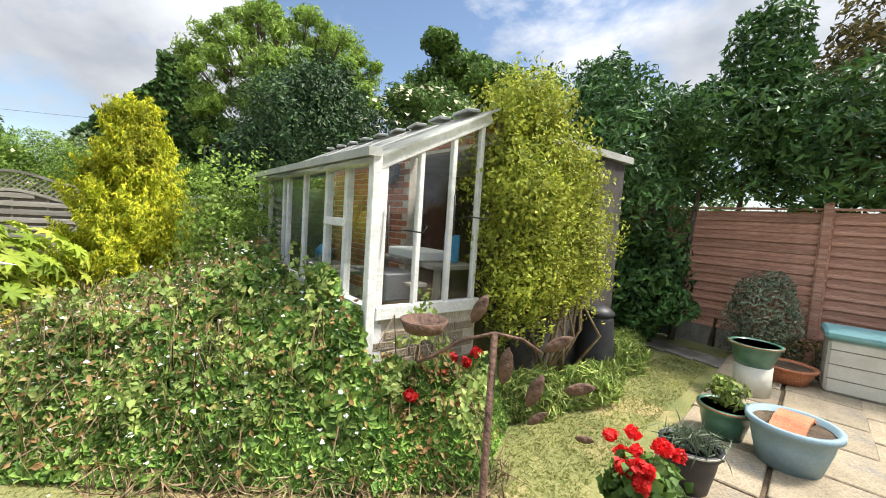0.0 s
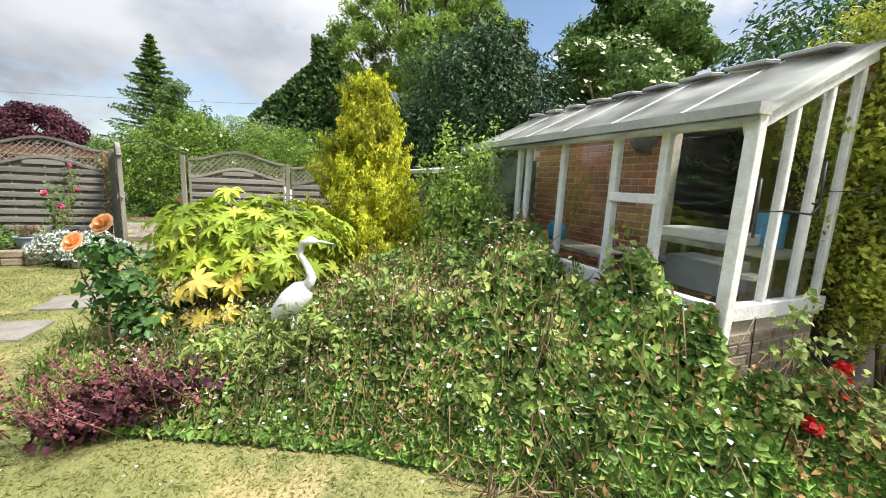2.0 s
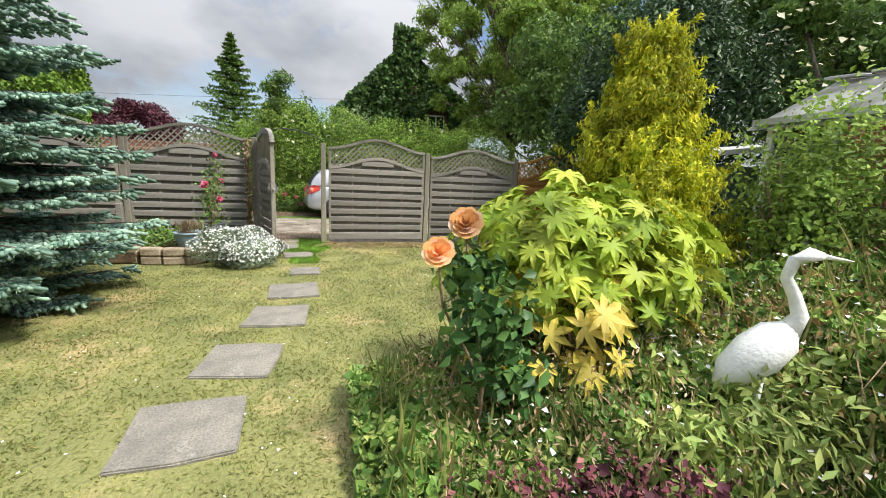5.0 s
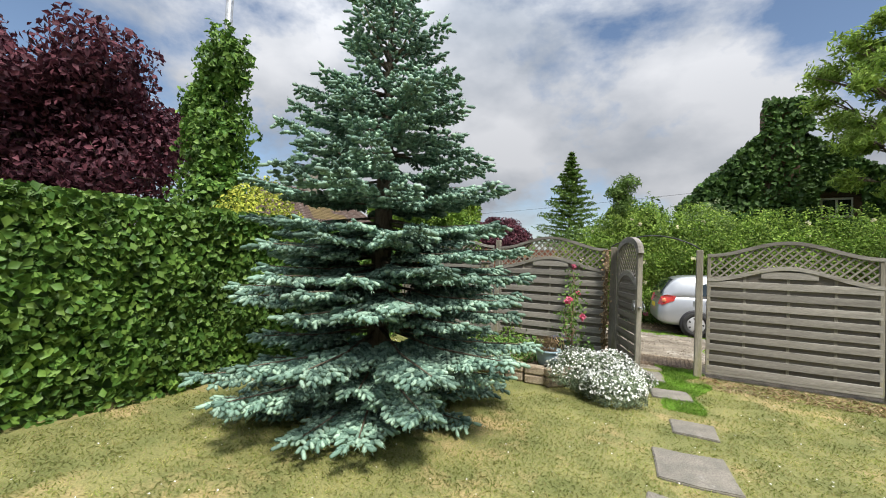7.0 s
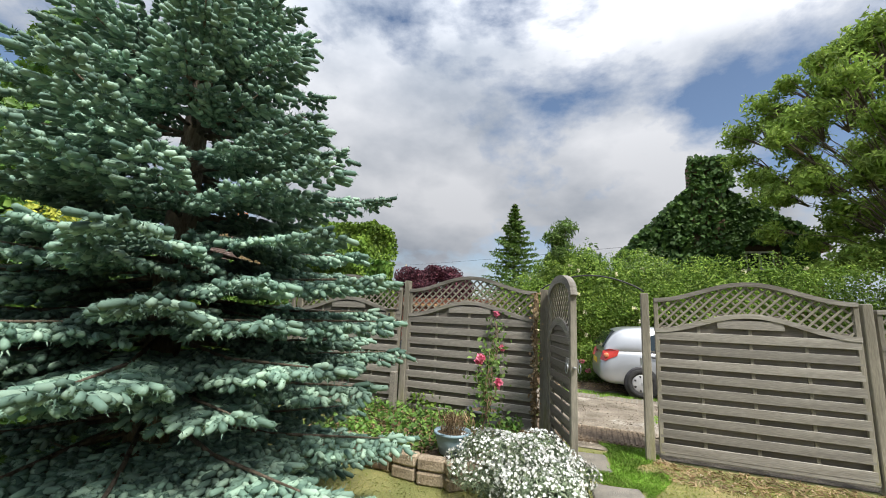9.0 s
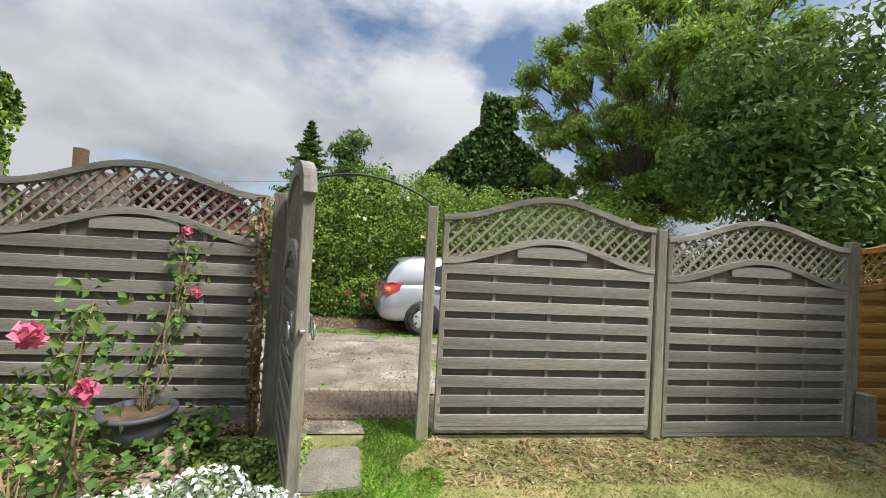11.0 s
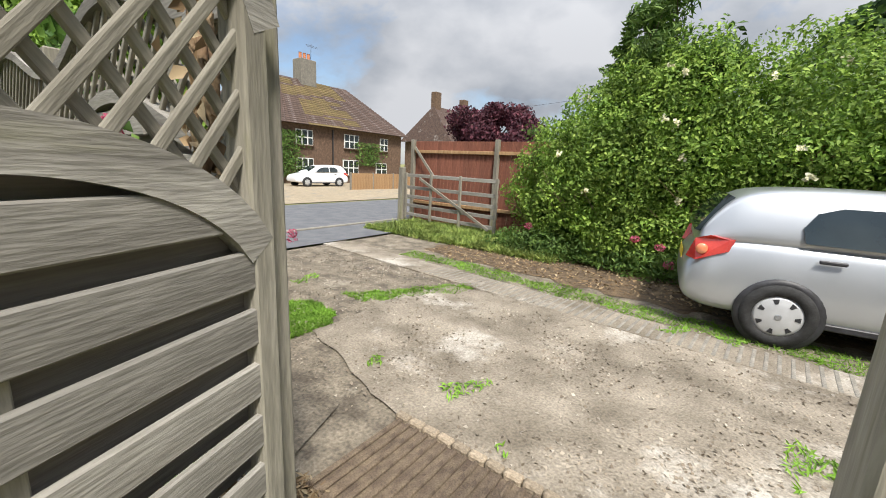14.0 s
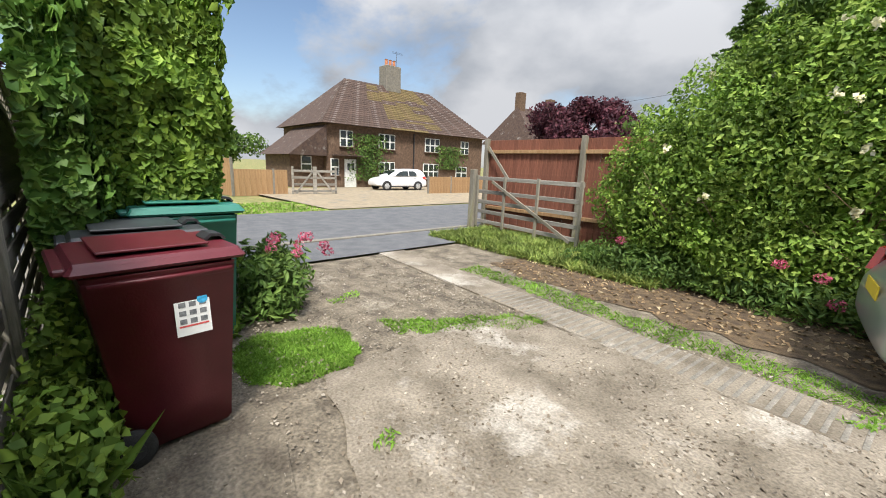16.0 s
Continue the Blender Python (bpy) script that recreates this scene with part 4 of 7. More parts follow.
# ---- red fence and back of the garden ----
RF = 10.0
for k in range(5):
    y0 = 1.6 - k * 1.9 - 1.9
    th = thing("red_fence", "faded red overlapping board fence panel", "fence", (RF, y0, 0.3), 0, "red fence panels")
    for j in range(13):
        board("lap_board", 0.012, 1.84, 0.15, "red_wood", th, pose(RNG.uniform(-0.004, 0.004), 0.95, j * 0.135, RNG.uniform(-0.5, 0.5), 8, 0), 0.003)
    for y in (0.04, 1.86):
        board("edge_batten", 0.03, 0.045, 1.78, "red_wood", th, pose(-0.03, y, 0))
    board("cap_rail", 0.05, 1.86, 0.03, "red_wood", th, pose(0, 0.95, 1.79))
    part("gravel_board", box_bm(0.05, 1.84, 0.3, 0.005, (0.02, 0.95, -0.3)), "slab", th)
    fence_post((RF - 0.02, y0 + 1.9, 0), 2.2, "red_wood", 0.1, "faded red timber fence post")
tagged(part("wall_garden_back", box_bm(20, 0.15, 1.8, 0.01, (2, -9.2, 0)), "far_brick", None), "plain brick garden wall", "wall", "", "structure")

# ---- plants ----
def plant(name, label, category, group=""):
    return thing(name, label, category, (0, 0, 0), 0, group)


def shrub(name, label, c, r, n, leaf, wid, material, twig=True, **kw):
    th = plant(name, label, "shrub")
    p, d = blob(c, r, n, **kw)
    leaves("foliage", p, d, leaf, wid, material, th)
    if twig:
        runs = []
        for k in range(9):
            a = RNG.uniform(0, 6.28)
            e = (c[0] + r[0] * 0.7 * math.cos(a), c[1] + r[1] * 0.7 * math.sin(a), c[2] + r[2] * RNG.uniform(0.0, 0.6))
            runs.append(([(c[0] + 0.1 * math.cos(a), c[1] + 0.1 * math.sin(a), 0), ((c[0] + e[0]) / 2, (c[1] + e[1]) / 2, e[2] * 0.6), e], [0.03 * r[0], 0.02 * r[0], 0.006]))
        tubes("stem_framework", runs, "twig", th)
    return th


def tree(name, label, base, h, trunk_r, lobes, n, leaf, wid, material, fork=0.35, **kw):
    """Tapered trunk, a limb to every lobe of the crown, leaves in the skin of the lobes."""
    th = plant(name, label, "tree")
    b = Vector(base)
    top = b + Vector((0, 0, h * fork))
    runs = [([b, b + Vector((0.05, 0.03, h * fork * 0.5)), top], [trunk_r, trunk_r * 0.8, trunk_r * 0.65])]
    every = max(1, len(lobes) // 12)
    for i, (c, r, w) in enumerate(lobes):
        c = Vector(c)
        g = 1.0 if i % every == 0 else 0.22
        s = b.lerp(top, RNG.uniform(0.75, 1.0))
        m = s.lerp(c, 0.5) + Vector((RNG.uniform(-0.2, 0.2), RNG.uniform(-0.2, 0.2), 0.12 * (c - s).length))
        runs.append(([s, m, c], [trunk_r * 0.45 * g, trunk_r * 0.28 * g, trunk_r * 0.1 * g]))
        for k in range(4):
            e = c + Vector((RNG.uniform(-1, 1) * r[0], RNG.uniform(-1, 1) * r[1], RNG.uniform(-0.3, 0.9) * r[2])) * 0.8
            runs.append(([m.lerp(c, 0.6), (m.lerp(c, 0.6) + e) / 2 + Vector((0, 0, 0.08)), e], [trunk_r * 0.14, trunk_r * 0.09, trunk_r * 0.03]))
    tubes("trunk", runs, "bark", th)
    p, d = blobs(lobes, n, **kw)
    leaves("crown", p, d, leaf, wid, material, th)
    return th


def lobes_in(c, r, k, size, flat=0.7):
    out = []
    for i in range(k):
        d = RNG.normal(0, 1, 3)
        d /= np.linalg.norm(d)
        q = np.array(c) + d * np.array(r) * RNG.uniform(0.45, 1.0)
        s = size * RNG.uniform(0.6, 1.25)
        out.append((tuple(q), (s, s, s * flat), 1.0))
    return out


# bramble and wild flowers over the bed before the greenhouse
def bed_h(x, y):
    e = edge_y(x)
    ridge = float(np.interp(x, [0.3, 1.2, 2.2, 3.0, 3.8, 4.4, 5.2, 6.2], [0.14, 0.30, 0.46, 0.72, 0.98, 0.94, 0.62, 0.35]))
    s = min(1.0, max(0.0, (y - e) / (1.0 + 0.35 * noise.noise(Vector((x * 1.3, 0, 7))))))
    return ridge * (1 - (1 - s) ** 2.2) * (1 + 0.45 * noise.noise(Vector((x * 1.7, y * 1.7, 2))) + 0.26 * noise.noise(Vector((x * 5.3, y * 5.3, 5)))) + 0.05


def bed_pts(n, x0, x1, depth):
    P = []
    while len(P) < n:
        x = RNG.uniform(x0, x1)
        y = edge_y(x) - 0.05 + RNG.random() * (2.2 if x < 4.3 else 0.5)
        if (x > 4.3 and y > GY0 - 0.02) or (x > 2.2 and y > 1.2 + (4.3 - x) * 0.9) or (x <= 2.2 and y > 2.2) or (x > 4.3 and y < edge_y(x)):
            continue
        z = bed_h(x, y) * (1 - depth * RNG.random() ** 2)
        P.append((x, y, z))
    return np.array(P)


bram = plant("bramble_thicket", "tangled green bramble thicket before the greenhouse", "bramble")
p = bed_pts(52000, 2.0, 5.9, 0.6)
leaves("foliage", p, np.tile([-0.25, -0.6, 0.8], (len(p), 1)), 0.082, 0.056, "l_bramble", bram, jitter=0.6)
runs = []
for k in range(110):
    x, y = RNG.uniform(2.2, 5.2), 0
    y = edge_y(x) + RNG.uniform(0.0, 1.0)
    if x > 4.25 and y > GY0 - 0.1:
        continue
    h = bed_h(x, y) * RNG.uniform(0.9, 1.25)
    dx, dy = RNG.uniform(-0.3, 0.3), RNG.uniform(-0.45, 0.1)
    runs.append(([(x, y, 0), (x + dx * 0.4, y + dy * 0.4, h), (x + dx, y + dy, h * 0.75)], [0.006, 0.004, 0.002]))
for run in runs:
    tubes("cane", [run], "twig", bram, 5)
P = []
for k in range(90):
    x = RNG.uniform(2.0, 5.2)
    y = edge_y(x) + RNG.uniform(0.1, 1.1)
    if x > 4.2 and y > GY0 - 0.15:
        continue
    h = bed_h(x, y)
    dx, dy = RNG.normal(0, 0.12, 2)
    for t in RNG.random(46):
        P.append((x + dx * t + RNG.normal(0, 0.03), y + dy * t + RNG.normal(0, 0.03), h - 0.05 + t * RNG.uniform(0.10, 0.28)))
leaves("young_growth", P, np.tile([-0.3, -0.7, 0.6], (len(P), 1)), 0.055, 0.034, "l_herb", bram, jitter=0.7)
herb = plant("wild_herbs", "low mixed weeds and grasses in the overgrown bed", "weeds")
herb["kind"] = "stuff"
p = bed_pts(24000, 0.3, 3.2, 0.8)
leaves("foliage", p, np.tile([-0.2, -0.5, 0.8], (len(p), 1)), 0.06, 0.028, "l_herb", herb, jitter=0.8)
p = bed_pts(15000, 0.3, 5.6, 0.5)
leaves("broad_foliage", p, np.tile([-0.2, -0.6, 0.7], (len(p), 1)), 0.075, 0.055, "l_ivy", herb, jitter=0.6)
p = bed_pts(1300, 0.4, 4.2, 0.3) + np.array([0, 0, 0.08])
leaves("grass_stems", p, np.tile([0, -1, 0.1], (len(p), 1)), 0.26, 0.010, "l_grass", herb, droop=-2.5, jitter=0.4)
p = bed_pts(5200, 0.6, 3.6, 0.15) + np.array([0, 0, 0.12]) + RNG.normal(0, 0.04, (5200, 3))
leaves("seed_heads", p, np.tile([0, -1, 0.2], (len(p), 1)), 0.035, 0.010, "l_dry", herb, droop=-1.5, jitter=0.7)
p = bed_pts(1500, 2.2, 5.2, 0.0) + np.array([0, 0, 0.05])
leaves("russet_tips", p, np.tile([0, -0.6, 0.6], (len(p), 1)), 0.05, 0.026, "l_russet", herb, jitter=0.7)
q = np.array([(x, edge_y(x) + RNG.uniform(-0.22, 0.12), RNG.uniform(0.01, 0.10)) for x in RNG.uniform(2.8, 5.0, 500)])
leaves("dead_stalks", q, np.tile([0, -1, 0.3], (len(q), 1)), 0.15, 0.009, "l_dry", herb, jitter=0.7)
p, d = blobs([((2.05, 0.82, 0.28), (0.42, 0.26, 0.36), 1), ((2.45, 0.95, 0.3), (0.35, 0.3, 0.34), 0.8), ((1.6, 0.85, 0.24), (0.35, 0.25, 0.3), 0.7)], 1500, depth=0.8, rough=0.6)
leaves("tall_foliage", p, d, 0.07, 0.022, "l_herb", herb, droop=-1.0, jitter=0.8)
q = bed_pts(420, 0.9, 4.2, 0.0) + np.array([0, 0, 0.10])
leaves("white_umbels", q, np.tile([0, 0, 1], (len(q), 1)), 0.03, 0.028, "p_white", herb, jitter=0.3)
sheet("bed_soil", [(0.72, 1.05, 0.004), (0.95, 0.85, 0.004), (2.4, 0.1, 0.004), (3.3, -0.55, 0.004), (4.7, -1.5, 0.004), (5.6, -0.95, 0.004), (5.6, -0.7, 0.004), (4.4, -0.7, 0.004), (4.4, 3, 0.004), (2.4, 2.9, 0.004), (0.95, 1.9, 0.004)], "soil", "dark bed soil under plants", "soil")
for c in ((4.72, -1.12, 0.60), (4.86, -1.05, 0.66), (5.05, -1.0, 0.58), (4.45, -1.15, 0.52), (5.2, -0.95, 0.62)):
    th = plant("poppy", "red poppy flower among the weeds", "flower", "red poppies")
    pp, dd = blob(c, (0.035, 0.035, 0.03), 26)
    leaves("petals", pp, dd, 0.05, 0.045, "p_red", th)
    tubes("stem", [([(c[0], c[1], 0), c], [0.004, 0.003])], "twig", th, 4)
heu = plant("purple_heuchera", "dark purple-leaved plant with pinkish seed spikes", "plant")
p, d = blobs([((1.12, 0.72, 0.20), (0.34, 0.24, 0.18), 1), ((0.88, 0.66, 0.12), (0.22, 0.18, 0.12), 0.7), ((1.5, 0.75, 0.24), (0.22, 0.2, 0.18), 0.5)], 420, depth=0.8)
leaves("foliage", p, d, 0.055, 0.046, "l_purple", heu)
runs, P = [], []
for k in range(46):
    x, y = 1.08 + RNG.normal(0, 0.24), 0.72 + RNG.normal(0, 0.14)
    lean = Vector((RNG.normal(-0.16, 0.14), RNG.normal(-0.08, 0.1), RNG.uniform(0.30, 0.52)))
    b0 = Vector((x, y, 0.05))
    runs.append(([b0, b0 + lean * 0.6, b0 + lean], [0.004, 0.003, 0.002]))
    P += [b0 + lean * t + Vector(RNG.normal(0, 0.014, 3)) for t in RNG.uniform(0.35, 1.0, 34)]
tubes("spike_stems", runs, "twig", heu, 4)
leaves("seed_spikes", P, np.tile([0, 0, 1], (len(P), 1)), 0.026, 0.018, "l_spike", heu)
for k, (x, y, s) in enumerate(((0.58, 1.91, 0.17), (0.88, 1.99, 0.16), (3.1, -0.12, 0.16), (0.75, 1.71, 0.12), (0.50, 1.73, 0.10))):
    bm = bmesh.new()
    bmesh.ops.create_icosphere(bm, subdivisions=3, radius=s)
    for v in bm.verts:
        v.co = v.co * (1 + 0.3 * noise.noise(v.co * (2.2 / s) * 0.5 + Vector((k * 5, 0, 0))))
        v.co.z *= 0.6
    st = part("boulder", bm, "stone", None, "", pose(x, y, s * 0.5, 0, 0, k * 50), True)
    tagged(st, "pale weathered rock at the bed edge", "rock", "rocks")

# heron statue
hv, hf = [], []


def add_tube(pts, radii, seg=10):
    a, b = tube_data(pts, radii, seg)
    hf.extend([tuple(i + len(hv) for i in q) for q in b])
    hv.extend(a)


add_tube([(-0.20, 0, 0.50), (-0.14, 0, 0.56), (-0.04, 0, 0.66), (0.04, 0, 0.75), (0.08, 0, 0.80)], [0.012, 0.075, 0.105, 0.09, 0.04], 12)
add_tube([(0.06, 0, 0.76), (0.11, 0, 0.86), (0.07, 0, 0.95), (0.02, 0, 1.03), (0.04, 0, 1.11), (0.10, 0, 1.14), (0.15, 0, 1.135)], [0.055, 0.034, 0.026, 0.024, 0.026, 0.033, 0.018])
add_tube([(0.13, 0, 1.137), (0.28, 0, 1.12)], [0.014, 0.002])
for y in (-0.04, 0.04):
    add_tube([(-0.03, y, 0.6), (-0.02, y, 0.3), (-0.03, y, 0.0)], [0.016, 0.009, 0.009], 6)
hr = raw("heron_statue", [(a[0], a[1], a[2] + 0.06) for a in hv], hf, "heron", None, "", True)
hr.matrix_basis = pose(2.12, 1.0, -0.05, 0, 0, -22)
tagged(hr, "white resin heron garden statue among the weeds", "statue")
pond = thing("netted_pond", "raised pond edge under dark green netting", "pond", (2.75, 1.95, 0), -20)
part("pond_wall", box_bm(1.3, 0.9, 0.42, 0.03), "stone", pond)
part("pond_net", box_bm(1.36, 0.96, 0.03, 0.012, (0, 0, 0.42)), "net", pond, "dark green pond net")

# fatsia
fat = plant("fatsia", "large lime-green hand-shaped leaves, some yellowed", "shrub")


def hand_leaf(v, f, c, nrm, size, lobes=7):
    n = Vector(nrm).normalized()
    a = n.orthogonal().normalized()
    g0 = RNG.uniform(0, 6.28)
    a, b = a * math.cos(g0) + n.cross(a) * math.sin(g0), n.cross(a) * math.cos(g0) - a * math.sin(g0)
    i0 = len(v)
    v.append(Vector(c))
    for k in range(lobes):
        g = (k - (lobes - 1) / 2) * 0.72
        L = size * (1.0 - 0.13 * abs(k - (lobes - 1) / 2))
        d = a * math.cos(g) + b * math.sin(g)
        s = -a * math.sin(g) + b * math.cos(g)
        j = len(v)
        c0 = Vector(c)
        v += [c0 + d * L * 0.22 - s * L * 0.12 - n * L * 0.02, c0 + d * L * 0.62 - s * L * 0.15 + n * L * 0.02, c0 + d * L - n * L * 0.22, c0 + d * L * 0.62 + s * L * 0.15 + n * L * 0.02, c0 + d * L * 0.22 + s * L * 0.12 - n * L * 0.02, c0 + d * L * 0.62 - n * L * 0.05]
        f += [(i0, j, j + 5), (j, j + 1, j + 5), (j + 1, j + 2, j + 5), (j + 2, j + 3, j + 5), (j + 3, j + 4, j + 5), (j + 4, i0, j + 5)]


for nm, mt, c, r, n in (("leaf_crown", "l_fatsia", (1.74, 2.0, 0.95), (0.86, 0.66, 0.46), 460), ("yellow_leaves", "l_fatsia_y", (1.62, 1.72, 0.62), (0.74, 0.48, 0.30), 80)):
    v, f = [], []
    pp, dd = blob(c, r, n, depth=0.45, rough=0.35)
    for q, d in zip(pp, dd):
        hand_leaf(v, f, (q[0], q[1], max(0.12, q[2])), (d[0] * 0.8 + RNG.normal(0, 0.2), d[1] * 0.8 + RNG.normal(0, 0.2), 0.75), RNG.uniform(0.11, 0.19))
    raw(nm, v, f, mt, fat)
tubes("stem_framework", [([(1.7, 1.95, 0), (1.7 + RNG.uniform(-0.3, 0.3), 1.9 + RNG.uniform(-0.3, 0.3), 0.4), (1.7 + RNG.uniform(-0.7, 0.7), 1.9 + RNG.uniform(-0.5, 0.5), RNG.uniform(0.7, 1.15))], [0.022, 0.014, 0.006]) for k in range(16)], "twig", fat)
# peach rose
rose = plant("rose_bush", "rose bush with two large peach blooms", "rose")
for c, s in (((0.80, 1.51, 1.20), 0.078), ((0.65, 1.43, 1.08), 0.070)):
    v, f = [], []
    for ring, (cnt, rad, tilt) in enumerate(((9, 1.0, 0.5), (8, 0.75, 0.9), (7, 0.5, 1.3), (5, 0.28, 1.7))):
        for k in range(cnt):
            g = 6.283 * k / cnt + ring * 0.4
            ax = Vector((-0.35, -0.75, 0.55)).normalized()
            e1v = ax.orthogonal().normalized()
            e2v = ax.cross(e1v)
            d = e1v * math.cos(g) + e2v * math.sin(g)
            t = ax.cross(d)
            c0 = Vector(c)
            i = len(v)
            o = c0 + d * s * rad
            up = ax * (s * 0.35 * tilt)
            v += [c0 - ax * (s * 0.4), o * 0.5 + c0 * 0.5 - t * s * 0.42 * rad, o - t * s * 0.3 + up * 0.8, o + d * s * 0.1 + up, o + t * s * 0.3 + up * 0.8, o * 0.5 + c0 * 0.5 + t * s * 0.42 * rad]
            f += [(i, i + 1, i + 5), (i + 1, i + 2, i + 3), (i + 1, i + 3, i + 5), (i + 5, i + 3, i + 4)]
    raw("bloom", v, f, "p_peach", rose, "peach rose bloom")
    tubes("cane", [([(0.85, 1.35, 0), (0.85, 1.3, 0.5), (c[0] + 0.03, c[1], c[2] - 0.25), (c[0], c[1], c[2] - 0.03)], [0.012, 0.009, 0.006, 0.005])], "twig", rose)
p, d = blobs([((0.90, 1.42, 0.72), (0.26, 0.22, 0.32), 0.8), ((0.8, 1.44, 0.98), (0.16, 0.13, 0.12), 0.3), ((1.05, 1.4, 0.42), (0.24, 0.22, 0.24), 0.5)], 420, depth=0.8)
leaves("foliage", p, d, 0.075, 0.05, "l_laurel", rose)

# golden conifer
con = plant("golden_conifer", "golden-yellow conical conifer with feathery sprays", "conifer")
cx, cy, ch = 3.03, 2.95, 2.84
P, D = [], []
for k in range(210):
    u = (k / 210) ** 1.05
    z = 0.2 + u * (ch - 0.5)
    rad = 1.10 * (1 - u) ** 0.85 * RNG.uniform(0.45, 1.0) + 0.02
    a = k * 2.39996 + RNG.uniform(-0.3, 0.3)
    ax = np.array([math.cos(a) * (0.95 - 0.6 * u), math.sin(a) * (0.95 - 0.6 * u), 0.62 + 0.5 * u])
    ax /= np.linalg.norm(ax)
    sd = np.array([-math.sin(a), math.cos(a), 0])
    ln = 0.34 + 0.22 * (1 - u) + RNG.uniform(-0.05, 0.12)
    base = np.array([cx + rad * 0.66 * math.cos(a), cy + rad * 0.66 * math.sin(a), z])
    for j in range(5):
        fr = ax + sd * RNG.normal(0, 0.42) + np.array([0, 0, RNG.normal(0.05, 0.22)])
        fr /= np.linalg.norm(fr)
        m = 84
        t = RNG.random(m) ** 0.8
        w = 0.055 * (1 - t) + 0.010
        P.append(base + np.outer(t * ln * RNG.uniform(0.7, 1.1), fr) + RNG.normal(0, 1, (m, 3)) * w[:, None])
        D.append(np.tile([math.cos(a), math.sin(a), 0.4], (m, 1)))
leaves("foliage", np.concatenate(P), np.concatenate(D), 0.060, 0.016, "l_yellow", con, droop=-1.8, jitter=0.6)
tubes("trunk", [([(cx, cy, 0), (cx, cy, 1.2), (cx, cy, ch - 0.2)], [0.08, 0.05, 0.01])], "bark", con)

# lime climber on the greenhouse end
cl = plant("lime_climber", "yellow-green climber mounded over the greenhouse end", "climber")
p, d = blobs([((5.98, -0.75, 2.1), (0.50, 0.5, 0.75), 0.9), ((6.45, -0.8, 1.55), (0.55, 0.5, 0.65), 0.9), ((5.9, -0.85, 1.3), (0.36, 0.4, 0.6), 0.7), ((5.95, -0.7, 2.66), (0.40, 0.4, 0.36), 0.45), ((6.7, -0.7, 1.15), (0.45, 0.45, 0.42), 0.5), ((6.35, -0.95, 2.1), (0.32, 0.3, 0.4), 0.3), ((5.75, -1.05, 1.85), (0.26, 0.24, 0.34), 0.25)], 13000, depth=0.55, rough=0.7, freq=4.6)
leaves("foliage", p - np.array([0.14, 0, 0]), d, 0.042, 0.022, "l_lime", cl, jitter=0.8)
for run in [([(6.3 + RNG.uniform(-0.3, 0.4), -0.8, 0), (6.3 + RNG.uniform(-0.3, 0.5), -0.95 + RNG.uniform(-0.2, 0.2), 0.6), (6.3 + RNG.uniform(-0.3, 0.5), -0.8, 1.4)], [0.02, 0.015, 0.008]) for k in range(12)]:
    tubes("stem", [run], "twig", cl)
shrub("corner_shrub", "upright green shrub by the greenhouse front", (3.92, 2.0, 1.0), (0.52, 0.55, 1.12), 12000, 0.05, 0.028, "l_light", True, depth=0.6, rough=0.75, freq=3.4)
shrub("under_shrub", "dark low plants under the conifer", (3.2, 2.3, 0.35), (0.7, 0.5, 0.4), 3000, 0.05, 0.03, "l_mid")

# laurels and trees behind
lau = plant("laurel_hedge", "tall glossy dark green laurel hedge", "hedge")
p, d = blobs([((8.9, 1.6, 2.3), (1.2, 1.2, 2.1), 1), ((9.3, 0.2, 2.2), (1.0, 1.0, 2.0), 1), ((10.4, -0.8, 3.2), (1.0, 1.2, 1.0), 0.9), ((10.5, -2.2, 3.0), (1.0, 1.1, 1.0), 0.8), ((9.2, -0.1, 0.8), (0.75, 0.9, 0.85), 0.8), ((9.9, 1.0, 3.9), (0.6, 0.6, 1.0), 0.5), ((10.3, -1.3, 4.2), (0.5, 0.5, 0.9), 0.4)], 8000, depth=0.35, rough=0.4, freq=2.2)
leaves("foliage", p, d, 0.13, 0.045, "l_laurel", lau)
tubes("stem_framework", [([(9.0 + 0.2 * k, 1.4 - 0.5 * k, 0), (9.0 + 0.25 * k, 1.3 - 0.5 * k, 2.5)], [0.05, 0.03]) for k in range(6)], "bark", lau)
tree("browning_conifer", "tall dark conifer with browned tips beyond the red fence", (12.5, -4.6, 0), 6, 0.2, [((12.5, -4.6, z), (1.9 - 0.17 * z, 1.9 - 0.17 * z, 0.9), 1) for z in (1.8, 2.8, 3.8, 4.8, 5.8)] + [((12.0, -2.4, 3.8), (1.1, 1.1, 1.7), 1.2)], 5000, 0.16, 0.05, "l_brown", depth=0.5, rough=0.5)
tree("dark_evergreen", "broad dark evergreen tree behind the shed", (6.2, 6.3, 0), 5, 0.18, [((6.1, 6.2, 3.2), (1.5, 1.3, 1.7), 1.6), ((7.2, 6.0, 3.0), (1.3, 1.2, 1.5), 1.2), ((5.2, 6.4, 2.4), (0.9, 0.9, 1.1), 0.8), ((6.6, 6.4, 4.4), (0.9, 0.9, 0.9), 0.8)], 7000, 0.11, 0.045, "l_dark", depth=0.4, rough=0.4, freq=2.3)
eld = tree("elder_tree", "elder tree with flat creamy flower heads", (8.6, 4.9, 0), 4.6, 0.14, lobes_in((8.6, 4.8, 3.6), (1.5, 1.3, 1.1), 12, 0.8), 1900, 0.12, 0.05, "l_mid", depth=0.6, rough=0.4)
p, d = blob((8.5, 4.7, 3.6), (1.5, 1.3, 1.2), 240, depth=0.1)
